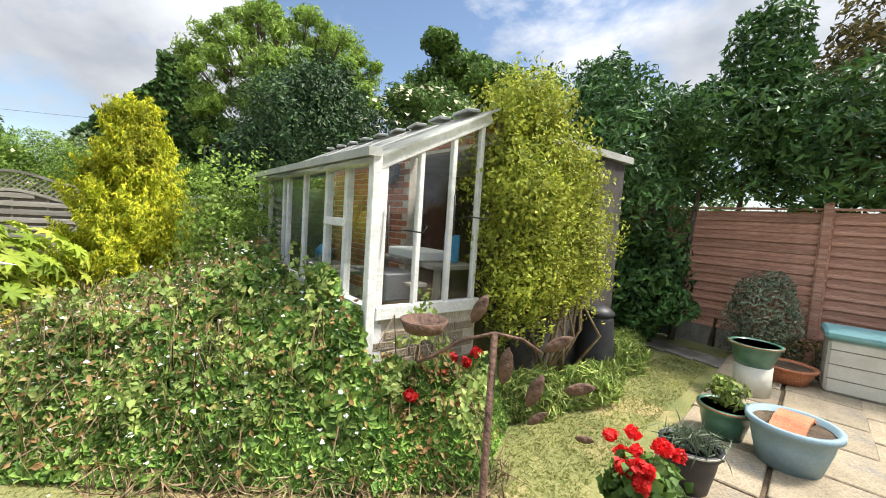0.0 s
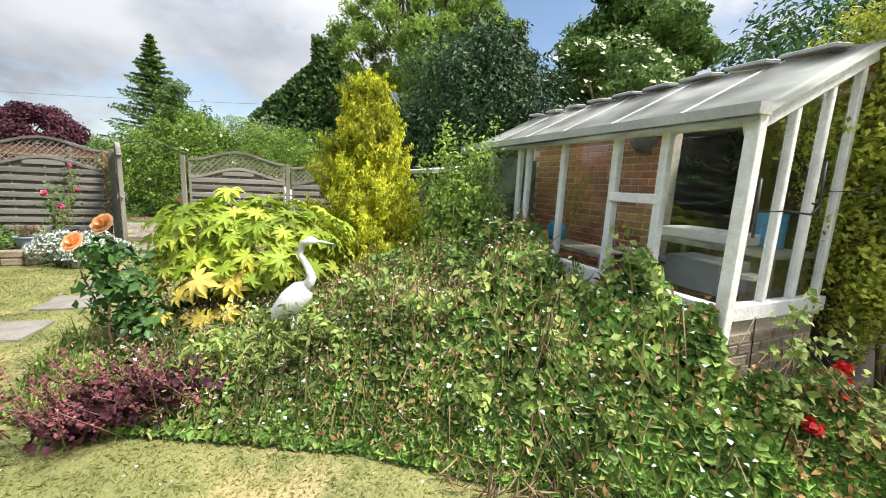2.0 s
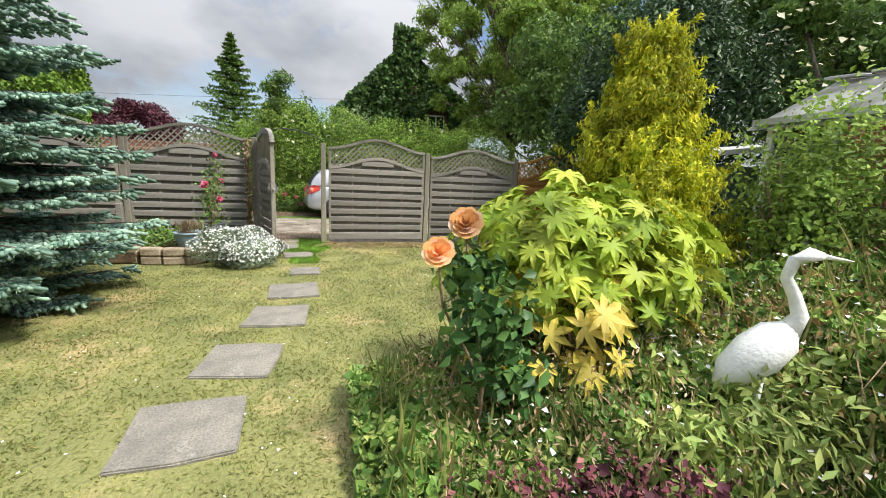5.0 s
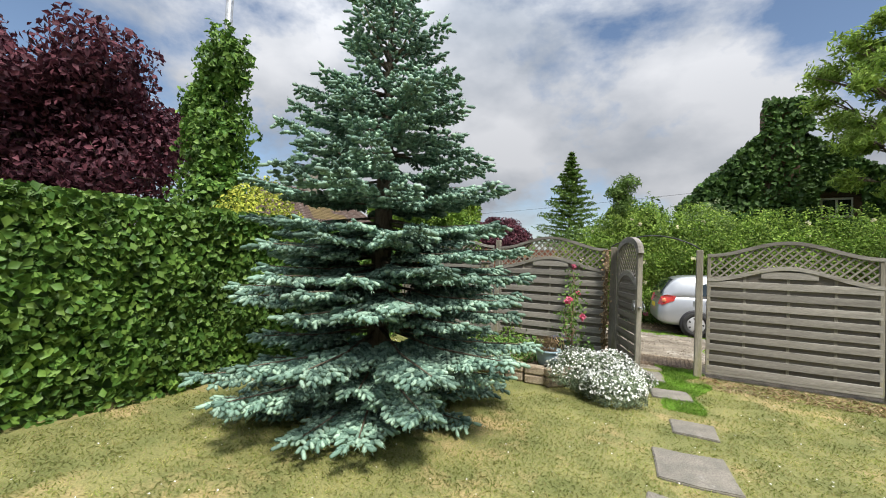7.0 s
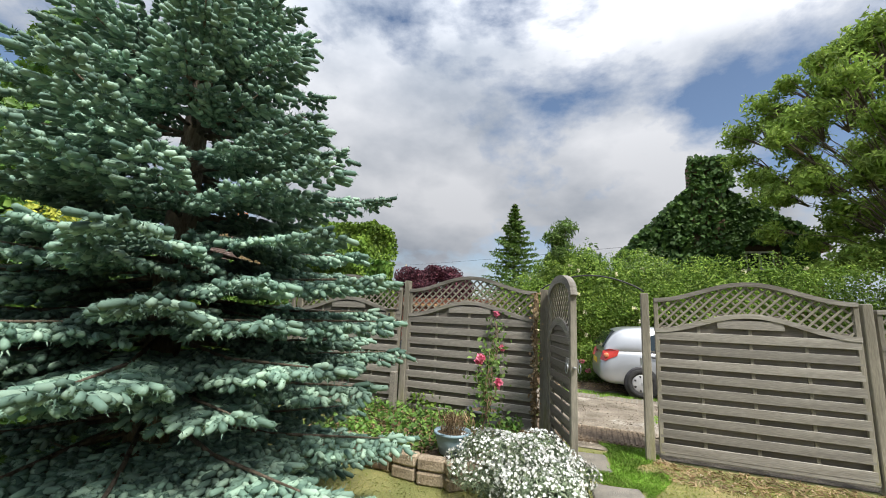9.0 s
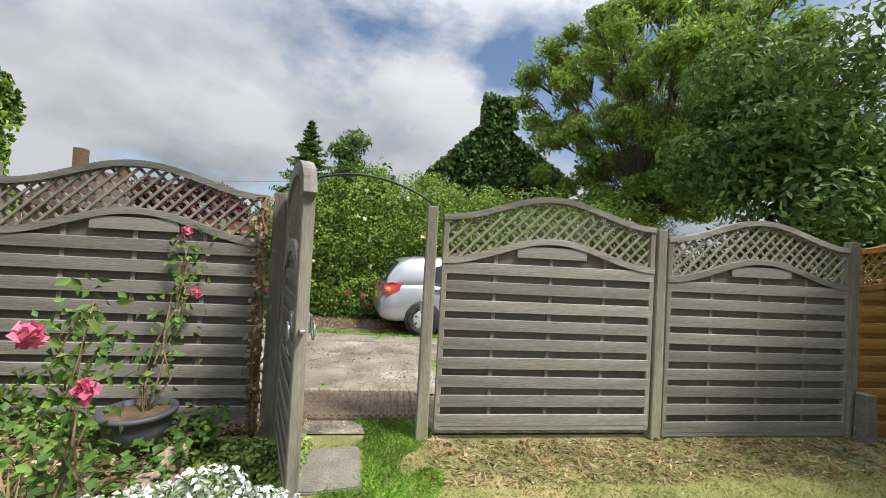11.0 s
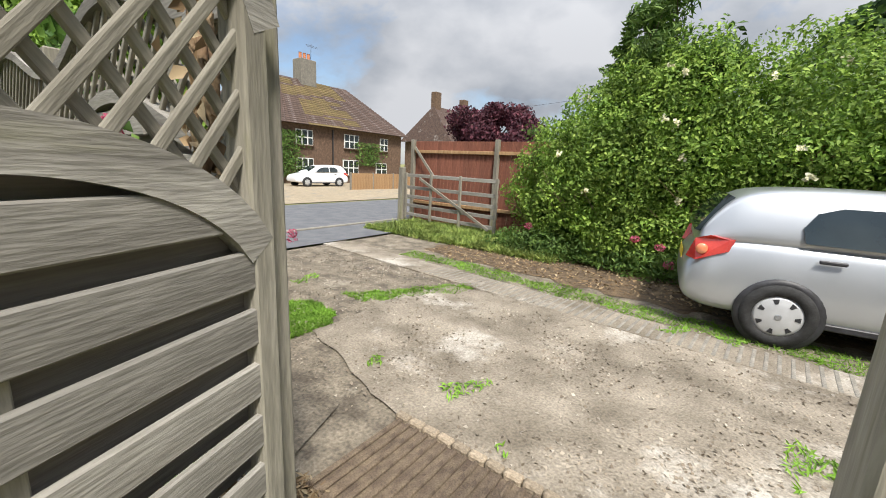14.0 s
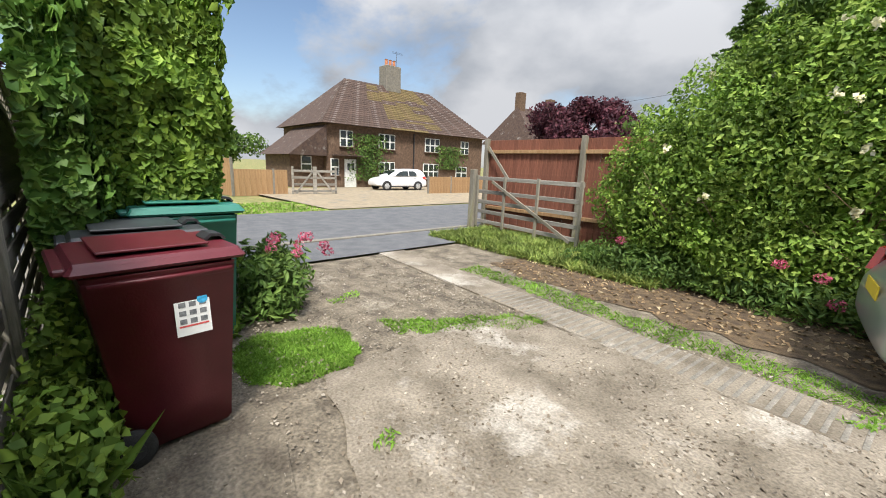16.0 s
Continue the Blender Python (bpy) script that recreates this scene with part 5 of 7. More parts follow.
leaves("flower_heads", p, np.tile([0, -0.4, 1], (len(p), 1)), 0.11, 0.10, "p_cream", eld, jitter=0.3)
tree("sycamore_tree", "tall mid-green broadleaf tree behind the garden", (12.6, 8.0, 0), 9, 0.25, lobes_in((12.6, 8.0, 6.0), (2.6, 2.2, 2.4), 22, 1.0, 0.6), 1500, 0.19, 0.10, "l_mid", depth=0.6)
tree("back_tree", "dense mid-green broadleaf garden tree", (8.2, 12.0, 0), 7, 0.22, lobes_in((8.4, 12.0, 4.0), (2.4, 2.0, 2.4), 16, 1.2), 1600, 0.17, 0.08, "l_mid", depth=0.6)
tree("back_tree", "dense dark green broadleaf garden tree", (17.0, 4.0, 0), 6, 0.2, lobes_in((16.5, 3.5, 3.6), (2.5, 3.5, 2.0), 14, 1.3), 1500, 0.18, 0.09, "l_mid", depth=0.6)
acl = []
for k in range(250):
    a, u = RNG.uniform(0, 6.28), RNG.random() ** 0.5
    z = RNG.uniform(3.6, 11.2)
    R = 5.2 * math.sin(math.pi * min(1, (z - 2.2) / 10.0)) ** 0.7
    s = RNG.uniform(0.35, 0.75)
    acl.append(((9.3 + R * u * math.cos(a), 18.3 + R * u * math.sin(a), z), (s, s, s * 0.75), 1))
tree("acacia_tree", "tall feathery light green tree with open crown", (8.6, 17.4, 0), 11, 0.20, acl, 460, 0.22, 0.07, "l_light", fork=0.33, depth=0.95, rough=0.7)

# ivy-clad house beyond the gardens
ih = thing("ivy_house", "old brick house almost hidden by dark ivy", "house")
part("wall", box_bm(7.4, 6, 5.6, 0, (5.2, 27.6, 0)), "far_brick", ih)
raw("gable_roof", [(0.8, 24.4, 5.2), (9.4, 24.4, 5.2), (9.4, 30.8, 5.2), (0.8, 30.8, 5.2), (4.4, 24.4, 8.8), (4.4, 30.8, 8.8)], [(0, 1, 4), (2, 3, 5), (0, 4, 5, 3), (1, 2, 5, 4), (0, 3, 2, 1)], "tiles", ih)
part("chimney", box_bm(1.3, 0.9, 4.4, 0.02, (4.5, 24.0, 5.0)), "far_brick", ih)
wd = part("window", box_bm(1.1, 0.06, 0.9, 0.01, (6.65, 24.55, 4.25)), "white", ih)
for x in (6.39, 6.91):
    part("window_pane", box_bm(0.42, 0.04, 0.7, 0.004, (x, 24.51, 4.35)), "dark_glass", wd)
P = []
for k in range(6000):
    x, z = RNG.uniform(5.2, 8.6), RNG.uniform(3.5, 8.6)
    if z < 8.9 - (x - 4.4) * 0.72 and not (5.9 < x < 7.4 and 4.1 < z < 5.4):
        P.append((x, 24.2 + RNG.uniform(-0.3, 0.1), z))
for k in range(13000):
    x, z = RNG.uniform(0.4, 5.6), RNG.uniform(0, 9.6)
    if z < 5.2 + (x - 0.8) * 1.0 or (3.8 < x < 5.2):
        if not (x > 5.2 and z < 8):
            P.append((x, 23.5 + RNG.uniform(-0.3, 0.5), z))
P = np.array(P)
leaves("ivy_cover", P, np.tile([0, -1, 0.3], (len(P), 1)), 0.26, 0.20, "l_ivyhouse", ih, "dark ivy over wall and chimney")

# rough hedge line beyond the drive
far_specs = [(-3.0, 17.2, 1.6, 1.3, 3.0, "l_mid"), (-0.5, 17.5, 1.5, 1.2, 2.9, "l_hedge"), (2.0, 17.4, 1.7, 1.3, 2.8, "l_mid"), (4.4, 17.0, 1.6, 1.3, 2.5, "l_hedge"), (6.8, 16.2, 1.5, 1.3, 2.3, "l_hedge"), (10, 15.0, 1.8, 1.5, 2.6, "l_mid"), (12.5, 13.5, 1.8, 1.6, 3.2, "l_mid"), (1.2, 18.3, 1.0, 0.9, 4.0, "l_willow"), (-0.9, 16.2, 0.8, 0.8, 3.9, "l_mid")]
for x, y, rx, ry, h, mt in far_specs:
    shrub("garden_shrub", "loose green shrub beyond the driveway", (x, y, h * 0.5), (rx, ry, h * 0.55), 5200, 0.13, 0.06, mt, True, depth=0.4, rough=0.5, freq=2.4)
fir = plant("fir_tree", "slim dark fir tree in the distance", "conifer")
P, D = [], []
for z in np.linspace(3.0, 11.7, 24):
    m = 420
    a = RNG.uniform(0, 6.28, m)
    r = (12.1 - z) * 0.30 * RNG.random(m) ** 0.5 * (1 + 0.5 * np.sin(a * 3 + z * 5))
    P.append(np.column_stack([-7.3 + r * np.cos(a), 37.2 + r * np.sin(a), z + r * 0.15]))
    D.append(np.tile([0, 0, 1], (m, 1)))
leaves("foliage", np.concatenate(P), np.concatenate(D), 0.40, 0.11, "l_mid", fir)
tubes("trunk", [([(-7.3, 37.2, 0), (-7.3, 37.2, 12.0)], [0.2, 0.03])], "bark", fir)

# spruce
spr = plant("blue_spruce", "large blue-green spruce with layered drooping branches", "conifer")
SX, SY, SH = -3.22, 4.28, 4.85
tubes("trunk", [([(SX, SY, 0), (SX, SY, 2.5), (SX, SY, SH - 0.15)], [0.14, 0.09, 0.015])], "bark", spr)
seg_p, seg_d, seg_l, br = [], [], [], []
up_z = np.array([0.0, 0.0, 1.0])


def shoot(q, d, ln):
    seg_p.append(q), seg_d.append(d / np.linalg.norm(d)), seg_l.append(ln)


z, tier = 0.30, 0
while z < SH - 0.15:
    u = z / SH
    env = float(np.interp(u, [0, 0.06, 0.15, 0.3, 0.45, 0.6, 0.75, 0.88, 0.96, 1.0], [1.32, 1.54, 1.66, 1.56, 1.34, 1.03, 0.66, 0.29, 0.11, 0.04]))
    count = 13 if u < 0.5 else (10 if u < 0.8 else 7)
    for k in range(count):
        a = 6.2832 * (k + RNG.uniform(-0.32, 0.32)) / count + tier * 1.3
        R = env * RNG.uniform(0.72, 1.10)
        dr, sd = np.array([math.cos(a), math.sin(a), 0.0]), np.array([-math.sin(a), math.cos(a), 0.0])
        sag = -0.20 if u < 0.45 else (-0.04 if u < 0.75 else 0.40)
        base = np.array([SX, SY, z + RNG.normal(0, 0.05)])

        def along(t):
            return base + dr * R * t + up_z * R * (sag * t + 0.16 * t * t)
        br.append(([tuple(along(t)) for t in (0.0, 0.5, 0.97)], [0.018, 0.012, 0.004]))
        nsub = max(3, int(R * 0.80 / 0.085))
        for i in range(nsub):
            t = 0.25 + 0.75 * (i + RNG.random()) / nsub
            o = along(t)
            for sg in (-1, 1):
                L = min(0.46, 0.30 * R * (1.08 - t) + 0.09) * RNG.uniform(0.75, 1.15)
                sub = dr * 0.72 + sd * sg * 0.70 + up_z * (sag * 0.5 + RNG.uniform(-0.16, 0.06))
                sub /= np.linalg.norm(sub)
                w2 = np.cross(up_z, sub)
                n2 = max(1, int(L / 0.058))
                for j in range(n2):
                    q = o + sub * L * (j + 0.3) / n2 - up_z * 0.10 * (L * j / n2) ** 1.5
                    for s2g in (-1, 1):
                        shoot(q, sub * 0.75 + w2 * s2g * RNG.uniform(0.5, 0.8) + up_z * RNG.uniform(-0.28, 0.10), RNG.uniform(0.055, 0.095))
                shoot(o + sub * L * 0.85, sub + up_z * RNG.uniform(-0.2, 0.1), RNG.uniform(0.08, 0.12))
        shoot(along(0.95), dr + up_z * 0.2, 0.13)
    z += RNG.uniform(0.20, 0.32) * (1.0 if u < 0.7 else 0.85)
    tier += 1
for k in range(6):
    shoot(np.array([SX, SY, SH - 0.22 + 0.03 * k]), np.array([math.cos(k * 2.4) * 0.6, math.sin(k * 2.4) * 0.6, 1.0]), 0.16)
tubes("branch_framework", br, "bark", spr, 5)
sp, sdv, sl = np.array(seg_p), np.array(seg_d), np.array(seg_l)
n = len(sp)
up = np.tile([0.0, 0, 1], (n, 1))
s1 = np.cross(sdv, up)
s1 /= np.linalg.norm(s1, axis=1)[:, None] + 1e-9
s2 = np.cross(s1, sdv)
V = np.empty((n, 11, 3))
V[:, 0] = sp
V[:, 10] = sp + sdv * sl[:, None]
for j in range(5):
    g = 2 * math.pi * j / 5
    o = s1 * math.cos(g) + s2 * math.sin(g)
    V[:, 1 + j] = sp + sdv * (sl * 0.25)[:, None] + o * 0.0165
for j in range(4):
    g = 2 * math.pi * j / 4
    o = s1 * math.cos(g) + s2 * math.sin(g)
    V[:, 6 + j] = sp + sdv * (sl * 0.86)[:, None] + o * 0.017
ft = [(0, 2, 1), (0, 3, 2), (0, 4, 3), (0, 5, 4), (0, 1, 5), (10, 6, 7), (10, 7, 8), (10, 8, 9), (10, 9, 6), (1, 2, 6), (2, 7, 6), (2, 3, 7), (3, 8, 7), (3, 4, 8), (4, 9, 8), (4, 5, 9), (5, 6, 9), (5, 1, 6)]
tri = (np.arange(n)[:, None, None] * 11 + np.array(ft)[None]).reshape(-1)
me = bpy.data.meshes.new("needle_foliage")
me.vertices.add(n * 11)
me.vertices.foreach_set("co", V.reshape(-1))
me.loops.add(len(tri))
me.loops.foreach_set("vertex_index", tri.astype(np.int32))
me.polygons.add(n * len(ft))
me.polygons.foreach_set("loop_start", np.arange(0, len(tri), 3, dtype=np.int32))
me.update(calc_edges=True)
me.materials.append(M["l_spruce"])
obj("needle_foliage", me, spr)
rep = 7
nt = RNG.uniform(0.05, 0.95, (n, rep))
np_ = (sp[:, None] + sdv[:, None] * (sl[:, None] * nt)[:, :, None]).reshape(-1, 3)
ang = RNG.uniform(0, 6.283, n * rep)
od = np.repeat(s1, rep, 0) * np.cos(ang)[:, None] + np.repeat(s2, rep, 0) * np.sin(ang)[:, None]
nd = od * 0.8 + np.repeat(sdv, rep, 0) * 0.75
side = np.cross(nd, od)
side /= np.linalg.norm(side, axis=1)[:, None] + 1e-9
k3 = n * rep
W = np.empty((k3, 3, 3))
W[:, 0] = np_ + od * 0.012 + side * 0.0035
W[:, 1] = np_ + od * 0.012 - side * 0.0035
W[:, 2] = np_ + od * 0.012 + nd * 0.026
me = bpy.data.meshes.new("needles")
me.vertices.add(k3 * 3)
me.vertices.foreach_set("co", W.reshape(-1))
me.loops.add(k3 * 3)
me.loops.foreach_set("vertex_index", np.arange(k3 * 3, dtype=np.int32))
me.polygons.add(k3)
me.polygons.foreach_set("loop_start", np.arange(0, k3 * 3, 3, dtype=np.int32))
me.update(calc_edges=True)
me.materials.append(M["l_spruce"])
obj("needles", me, spr)

# side hedge and trees behind it
hd = plant("side_hedge", "clipped ivy-green hedge along the lawn", "hedge")
# added filler box, its dark colour stands for shade deep between the leaves
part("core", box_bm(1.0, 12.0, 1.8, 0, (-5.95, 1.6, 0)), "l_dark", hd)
p, d = slab_pts((-6.4, -4.5, 0.0), (-5.22, 7.6, 2.12), 46000, ["x+", "z+", "y-"], 0.16, 1.0, 0.22)
leaves("foliage", p, d, 0.085, 0.062, "l_ivy", hd, jitter=0.5)
shrub("golden_privet", "bright yellow-green bush above the hedge", (-6.9, 5.4, 1.6), (0.9, 1.0, 1.3), 6000, 0.08, 0.035, "l_lime")
ip = plant("street_lamp", "tall street lamp post thickly clad in ivy", "street lamp")
p, d = blobs([((-8.45, 5.56, 2.2), (0.85, 0.85, 1.6), 1), ((-8.5, 5.56, 3.9), (0.62, 0.62, 1.1), 0.8), ((-8.8, 5.4, 4.6), (0.4, 0.4, 0.5), 0.3), ((-8.4, 5.56, 5.4), (0.48, 0.48, 0.75), 0.5)], 4600, depth=0.5, rough=0.7, freq=3.2)
leaves("foliage", p, d, 0.12, 0.085, "l_ivy", ip)
tubes("pole", [([(-8.45, 5.56, 0), (-8.4, 5.58, 7.7)], [0.10, 0.07])], "steel", ip)
part("lamp_head", box_bm(0.22, 0.75, 0.10, 0.03, (-8.4, 5.31, 7.68)), "steel", ip, "grey street lamp head")
tree("plum_tree", "dark purple-leaved plum tree", (-13.0, 4.6, 0), 7, 0.22, lobes_in((-13.0, 4.6, 4.4), (2.7, 2.6, 2.2), 46, 0.95), 1100, 0.15, 0.08, "l_purple", depth=0.6)
tree("plum_tree", "purple-leaved plum tree behind the brown fence", (-9.5, 24.0, 0), 5.5, 0.18, lobes_in((-9.5, 24.0, 3.1), (2.0, 1.8, 1.5), 34, 0.75), 900, 0.15, 0.08, "l_purple", depth=0.6)

# ---- raised bed by the gate ----
bed = thing("raised_bed", "low raised bed edged with tan stone blocks", "raised bed")
part("soil", box_bm(2.3, 1.72, 0.2, 0.03, (-2.65, 6.98, 0)), "soil", bed)
ring = [(-1.50, 7.2, 90), (-1.48, 6.9, 92), (-1.5, 6.6, 85), (-1.53, 6.3, 80), (-1.66, 6.1, 40), (-1.92, 6.07, 10), (-2.2, 6.1, -5), (-2.5, 6.2, -12), (-2.8, 6.25, -5), (-3.1, 6.3, 0)]
for k, (x, y, a) in enumerate(ring):
    for j in range(2):
        board("stone", 0.27, 0.12, 0.12, "stone", bed, pose(x, y, j * 0.125, 0, 0, a + RNG.uniform(-6, 6)), 0.02)
cer = plant("snow_in_summer", "sprawling plant smothered in small white flowers", "flowers")
lob = [((-1.28, 6.05, 0.28), (0.42, 0.36, 0.28), 1), ((-0.95, 5.95, 0.16), (0.40, 0.36, 0.2), 1), ((-1.05, 6.35, 0.24), (0.38, 0.36, 0.24), 0.9), ((-0.8, 6.5, 0.14), (0.28, 0.3, 0.17), 0.6)]
p, d = blobs(lob, 3200, depth=0.3)
leaves("foliage", p, d, 0.05, 0.014, "l_grey", cer, jitter=0.8)
p, d = blobs(lob, 1000, depth=0.05, low=-0.1)
leaves("flower_carpet", p + d * 0.03, d + np.array([0, 0, 0.5]), 0.028, 0.026, "p_white", cer)


def pot(name, label, at, r, h, material, rim=None, soil=True, taper=0.72):
    th = thing(name, label, "plant pot", at)
    w = 0.02
    part("body", lathe_bm([(r * taper, 0), (r * 0.9, h * 0.55), (r * 0.97, h * 0.86), (r * 1.08, h * 0.88), (r * 1.08, h), (r * 0.95, h), (r * 0.92, h * 0.86), (r * 0.6, h * 0.8)], 28), material, th, "", None, True)
    if rim:
        part("rim", lathe_bm([(r * 1.09, h * 0.95), (r * 1.10, h * 0.99), (r * 0.96, h * 1.0), (r * 0.95, h * 0.95)], 28), rim, th)
    if soil:
        part("soil", lathe_bm([(r * 0.93, h * 0.84), (r * 0.92, h * 0.88), (r * 0.3, h * 0.9), (0.01, h * 0.91)], 20), "soil", th)
    return th


pot("plant_pot", "pale blue bowl pot with dry stems in the bed", (-1.8, 6.28, 0.24), 0.17, 0.2, "blue_pot")
q = np.array([(-1.8 + RNG.normal(0, 0.08), 6.28 + RNG.normal(0, 0.08), 0.45 + RNG.uniform(0, 0.14)) for k in range(160)])
tagged(leaves("dry_plant", q, np.tile([0, -1, 0], (160, 1)), 0.14, 0.008, "l_dry", None, droop=-2), "dry brown stems in the blue pot", "dead plant", "", "stuff")
pot("plant_pot", "dark grey round plant pot by the fence", (-1.78, 7.38, 0.2), 0.2, 0.24, "grey_pot")


def climber(name, label, base, top, n, leafm, flowers=(), flm="p_red"):
    th = plant(name, label, "climber")
    runs, P = [], []
    for k in range(5):
        pts = [(base[0] + (top[0] - base[0]) * t + RNG.normal(0, 0.05), base[1] + (top[1] - base[1]) * t + RNG.normal(0, 0.02), base[2] + (top[2] - base[2]) * t * RNG.uniform(0.8, 1)) for t in np.linspace(0, 1, 7)]
        runs.append((pts, np.linspace(0.008, 0.003, 7)))
        for q in pts[1:]:
            P += [(q[0] + RNG.normal(0, 0.08), q[1] + RNG.normal(0, 0.04), q[2] + RNG.normal(0, 0.07)) for j in range(n)]
    tubes("stem_framework", runs, "twig", th, 5)
    leaves("foliage", P, np.tile([0, -1, 0.4], (len(P), 1)), 0.055, 0.032, leafm, th)
    for c in flowers:
        pp, dd = blob(c, (0.035, 0.03, 0.035), 30)
        leaves("bloom", pp, dd, 0.045, 0.04, flm, th)
    return th


climber("climbing_rose", "thin climbing rose with a few red blooms", (-1.52, 6.5, 0.25), (-1.55, 6.5, 1.3), 9, "l_mid", [(-1.53, 6.25, 1.16), (-1.36, 6.3, 0.93), (-1.56, 6.3, 1.12)], "p_pink")
climber("clematis", "straggly clematis with fading pink flowers", (-1.78, 7.4, 0.4), (-1.72, 7.78, 1.6), 7, "l_mid", [(-1.74, 7.74, 1.6), (-1.66, 7.76, 1.15)], "p_pink")
ivy = plant("ground_ivy", "ivy and weeds over the raised bed", "weeds")
ivy["kind"] = "stuff"
p = np.column_stack([RNG.uniform(-3.7, -1.35, 2400), RNG.uniform(6.2, 7.8, 2400), 0.21 + RNG.random(2400) ** 2 * 0.12])
leaves("foliage", p, np.tile([0, 0, 1], (len(p), 1)), 0.06, 0.045, "l_ivy", ivy, jitter=0.6)
p = np.column_stack([RNG.uniform(-1.5, -0.75, 2200), RNG.uniform(6.6, 7.8, 2200), 0.02 + RNG.random(2200) ** 2 * 0.08])
q = np.column_stack([RNG.uniform(-3.7, -0.8, 3000), RNG.uniform(6.3, 7.8, 3000), np.full(3000, 0.21)])
q[q[:, 0] > -1.5, 2] = 0.02
leaves("dead_litter", q, np.tile([0, 0, 1], (3000, 1)), 0.07, 0.02, "l_dry", ivy, jitter=0.4)
leaves("low_weeds", p, np.tile([0, 0, 1], (len(p), 1)), 0.05, 0.035, "l_herb", ivy, jitter=0.6)
bb = thing("bird_box", "small weathered wooden bird box on the fence", "bird box", (-3.4, 7.82, 1.42))
part("body", box_bm(0.14, 0.12, 0.18, 0.006), "old_wood_up", bb)
part("lid", box_bm(0.18, 0.16, 0.02, 0.004, (0, 0, 0.18)), "old_wood", bb)
part("hole", lathe_bm([(0.02, 0), (0.02, 0.004)], 12), "black", bb, "", pose(0, -0.062, 0.11, 90, 0, 0))

# ---- patio and its pots ----
pat = thing("patio", "sandy riven stone paving", "paving", (0, 0, 0), 0, "", "structure")
sheet("patio_bed", [(5.5, -2.15, 0.006), (9.9, -1.55, 0.006), (9.9, -9, 0.006), (4.2, -9, 0.006), (4.9, -3.2, 0.006)], "soil", "dark paving joints", "paving")
for i in range(9):
    for j in range(10):
        x, y = 5.0 + i * 0.62 + (0.15 if j % 2 else 0), -2.35 - j * 0.62 + 0.10 * i
        if x < 5.25 and y > -2.6:
            continue
        board("paving_slab", 0.60, 0.60, 0.03, "paving", pat, pose(x + 0.2, y - 0.1, 0.0 + RNG.uniform(0, 0.006), 0, 0, 8), 0.008)
for k in range(5):
    board("path_slab", 0.62, 0.42, 0.03, "slab", pat, pose(9.2 - 0.02 * k, -0.25 - k * 0.36, 0.0, 0, 0, 70 + k * 3), 0.01)
pot("plant_pot", "green glazed pot with terracotta saucer top", (8.25, -2.02, 0.33), 0.22, 0.24, "glaze_green", "terracotta")
part("pedestal", lathe_bm([(0.17, 0), (0.17, 0.33)], 24), "cream", None, "", pose(8.25, -2.02, 0.01), True)
tagged(bpy.data.objects["pedestal"], "cream cylindrical pedestal under a pot", "pedestal")
pot("plant_pot", "green glazed pot with a leafy plant", (6.92, -2.17, 0.03), 0.19, 0.25, "glaze_green", "terracotta")
pot("plant_pot", "large pale blue plastic planter holding tiles", (6.85, -2.60, 0.03), 0.26, 0.33, "blue_pot")
pot("plant_pot", "black ribbed pot with pale rim", (5.90, -2.27, 0.03), 0.17, 0.29, "black", "cream")
pot("plant_pot", "dark pot of red geraniums", (5.15, -2.34, 0.03), 0.15, 0.2, "black")
pl = thing("roof_tile", "broken terracotta tile lying in the planter", "tile", (6.85, -2.60, 0.33))
part("tile", sweep_bm([(-0.2, 0, 0), (-0.08, 0, 0.05), (0.1, 0, 0.05), (0.2, 0, 0)], 0.1, 0.012), "terracotta", pl)
shrub("pot_plant", "pale green potted plant with pink tips", (6.92, -2.17, 0.38), (0.15, 0.15, 0.14), 260, 0.06, 0.035, "l_herb", False, depth=0.7)
q = np.array([(5.90 + RNG.normal(0, 0.08), -2.27 + RNG.normal(0, 0.08), 0.30 + abs(RNG.normal(0, 0.05))) for k in range(260)])
tagged(leaves("dry_plant", q, np.tile([0, -1, 0.4], (260, 1)), 0.12, 0.008, "l_grey", None, droop=-0.5), "dead grey stems in the black pot", "dead plant", "", "stuff")
ger = plant("geranium", "bright red geranium flowers", "flowers")
p, d = blob((5.15, -2.32, 0.34), (0.2, 0.2, 0.16), 500, depth=0.6)
leaves("foliage", p, d, 0.06, 0.055, "l_mid", ger)
for k in range(16):
    c = (5.15 + RNG.normal(0, 0.11), -2.32 + RNG.normal(0, 0.11), 0.46 + RNG.uniform(-0.06, 0.12))
    pp, dd = blob(c, (0.035, 0.035, 0.03), 46)
    leaves("bloom", pp, dd, 0.038, 0.034, "p_red", ger)
sb = thing("storage_box", "cream plastic storage box with aqua lid", "storage box", (9.45, -2.95, 0.03), -78)
part("body", box_bm(1.1, 0.5, 0.6, 0.03), "cream", sb)
for z in (0.16, 0.32, 0.48):
    part("panel_groove", box_bm(1.06, 0.506, 0.012, 0.002, (0, 0, z)), "slab", sb)
part("lid", box_bm(1.18, 0.58, 0.10, 0.04, (0, 0, 0.6)), "aqua", sb, "aqua lid")
shrub("grey_shrub", "grey-green bushy shrub against the red fence", (9.65, -1.75, 0.65), (0.35, 0.4, 0.62), 3200, 0.06, 0.02, "l_grey")
shrub("fence_shrub", "low dry plants along the fence", (9.7, -2.3, 0.2), (0.25, 0.9, 0.28), 1600, 0.05, 0.025, "l_brown", False)
trough = pot("plant_pot", "terracotta bowl of dead plants", (9.1, -2.15, 0.03), 0.26, 0.2, "terracotta")
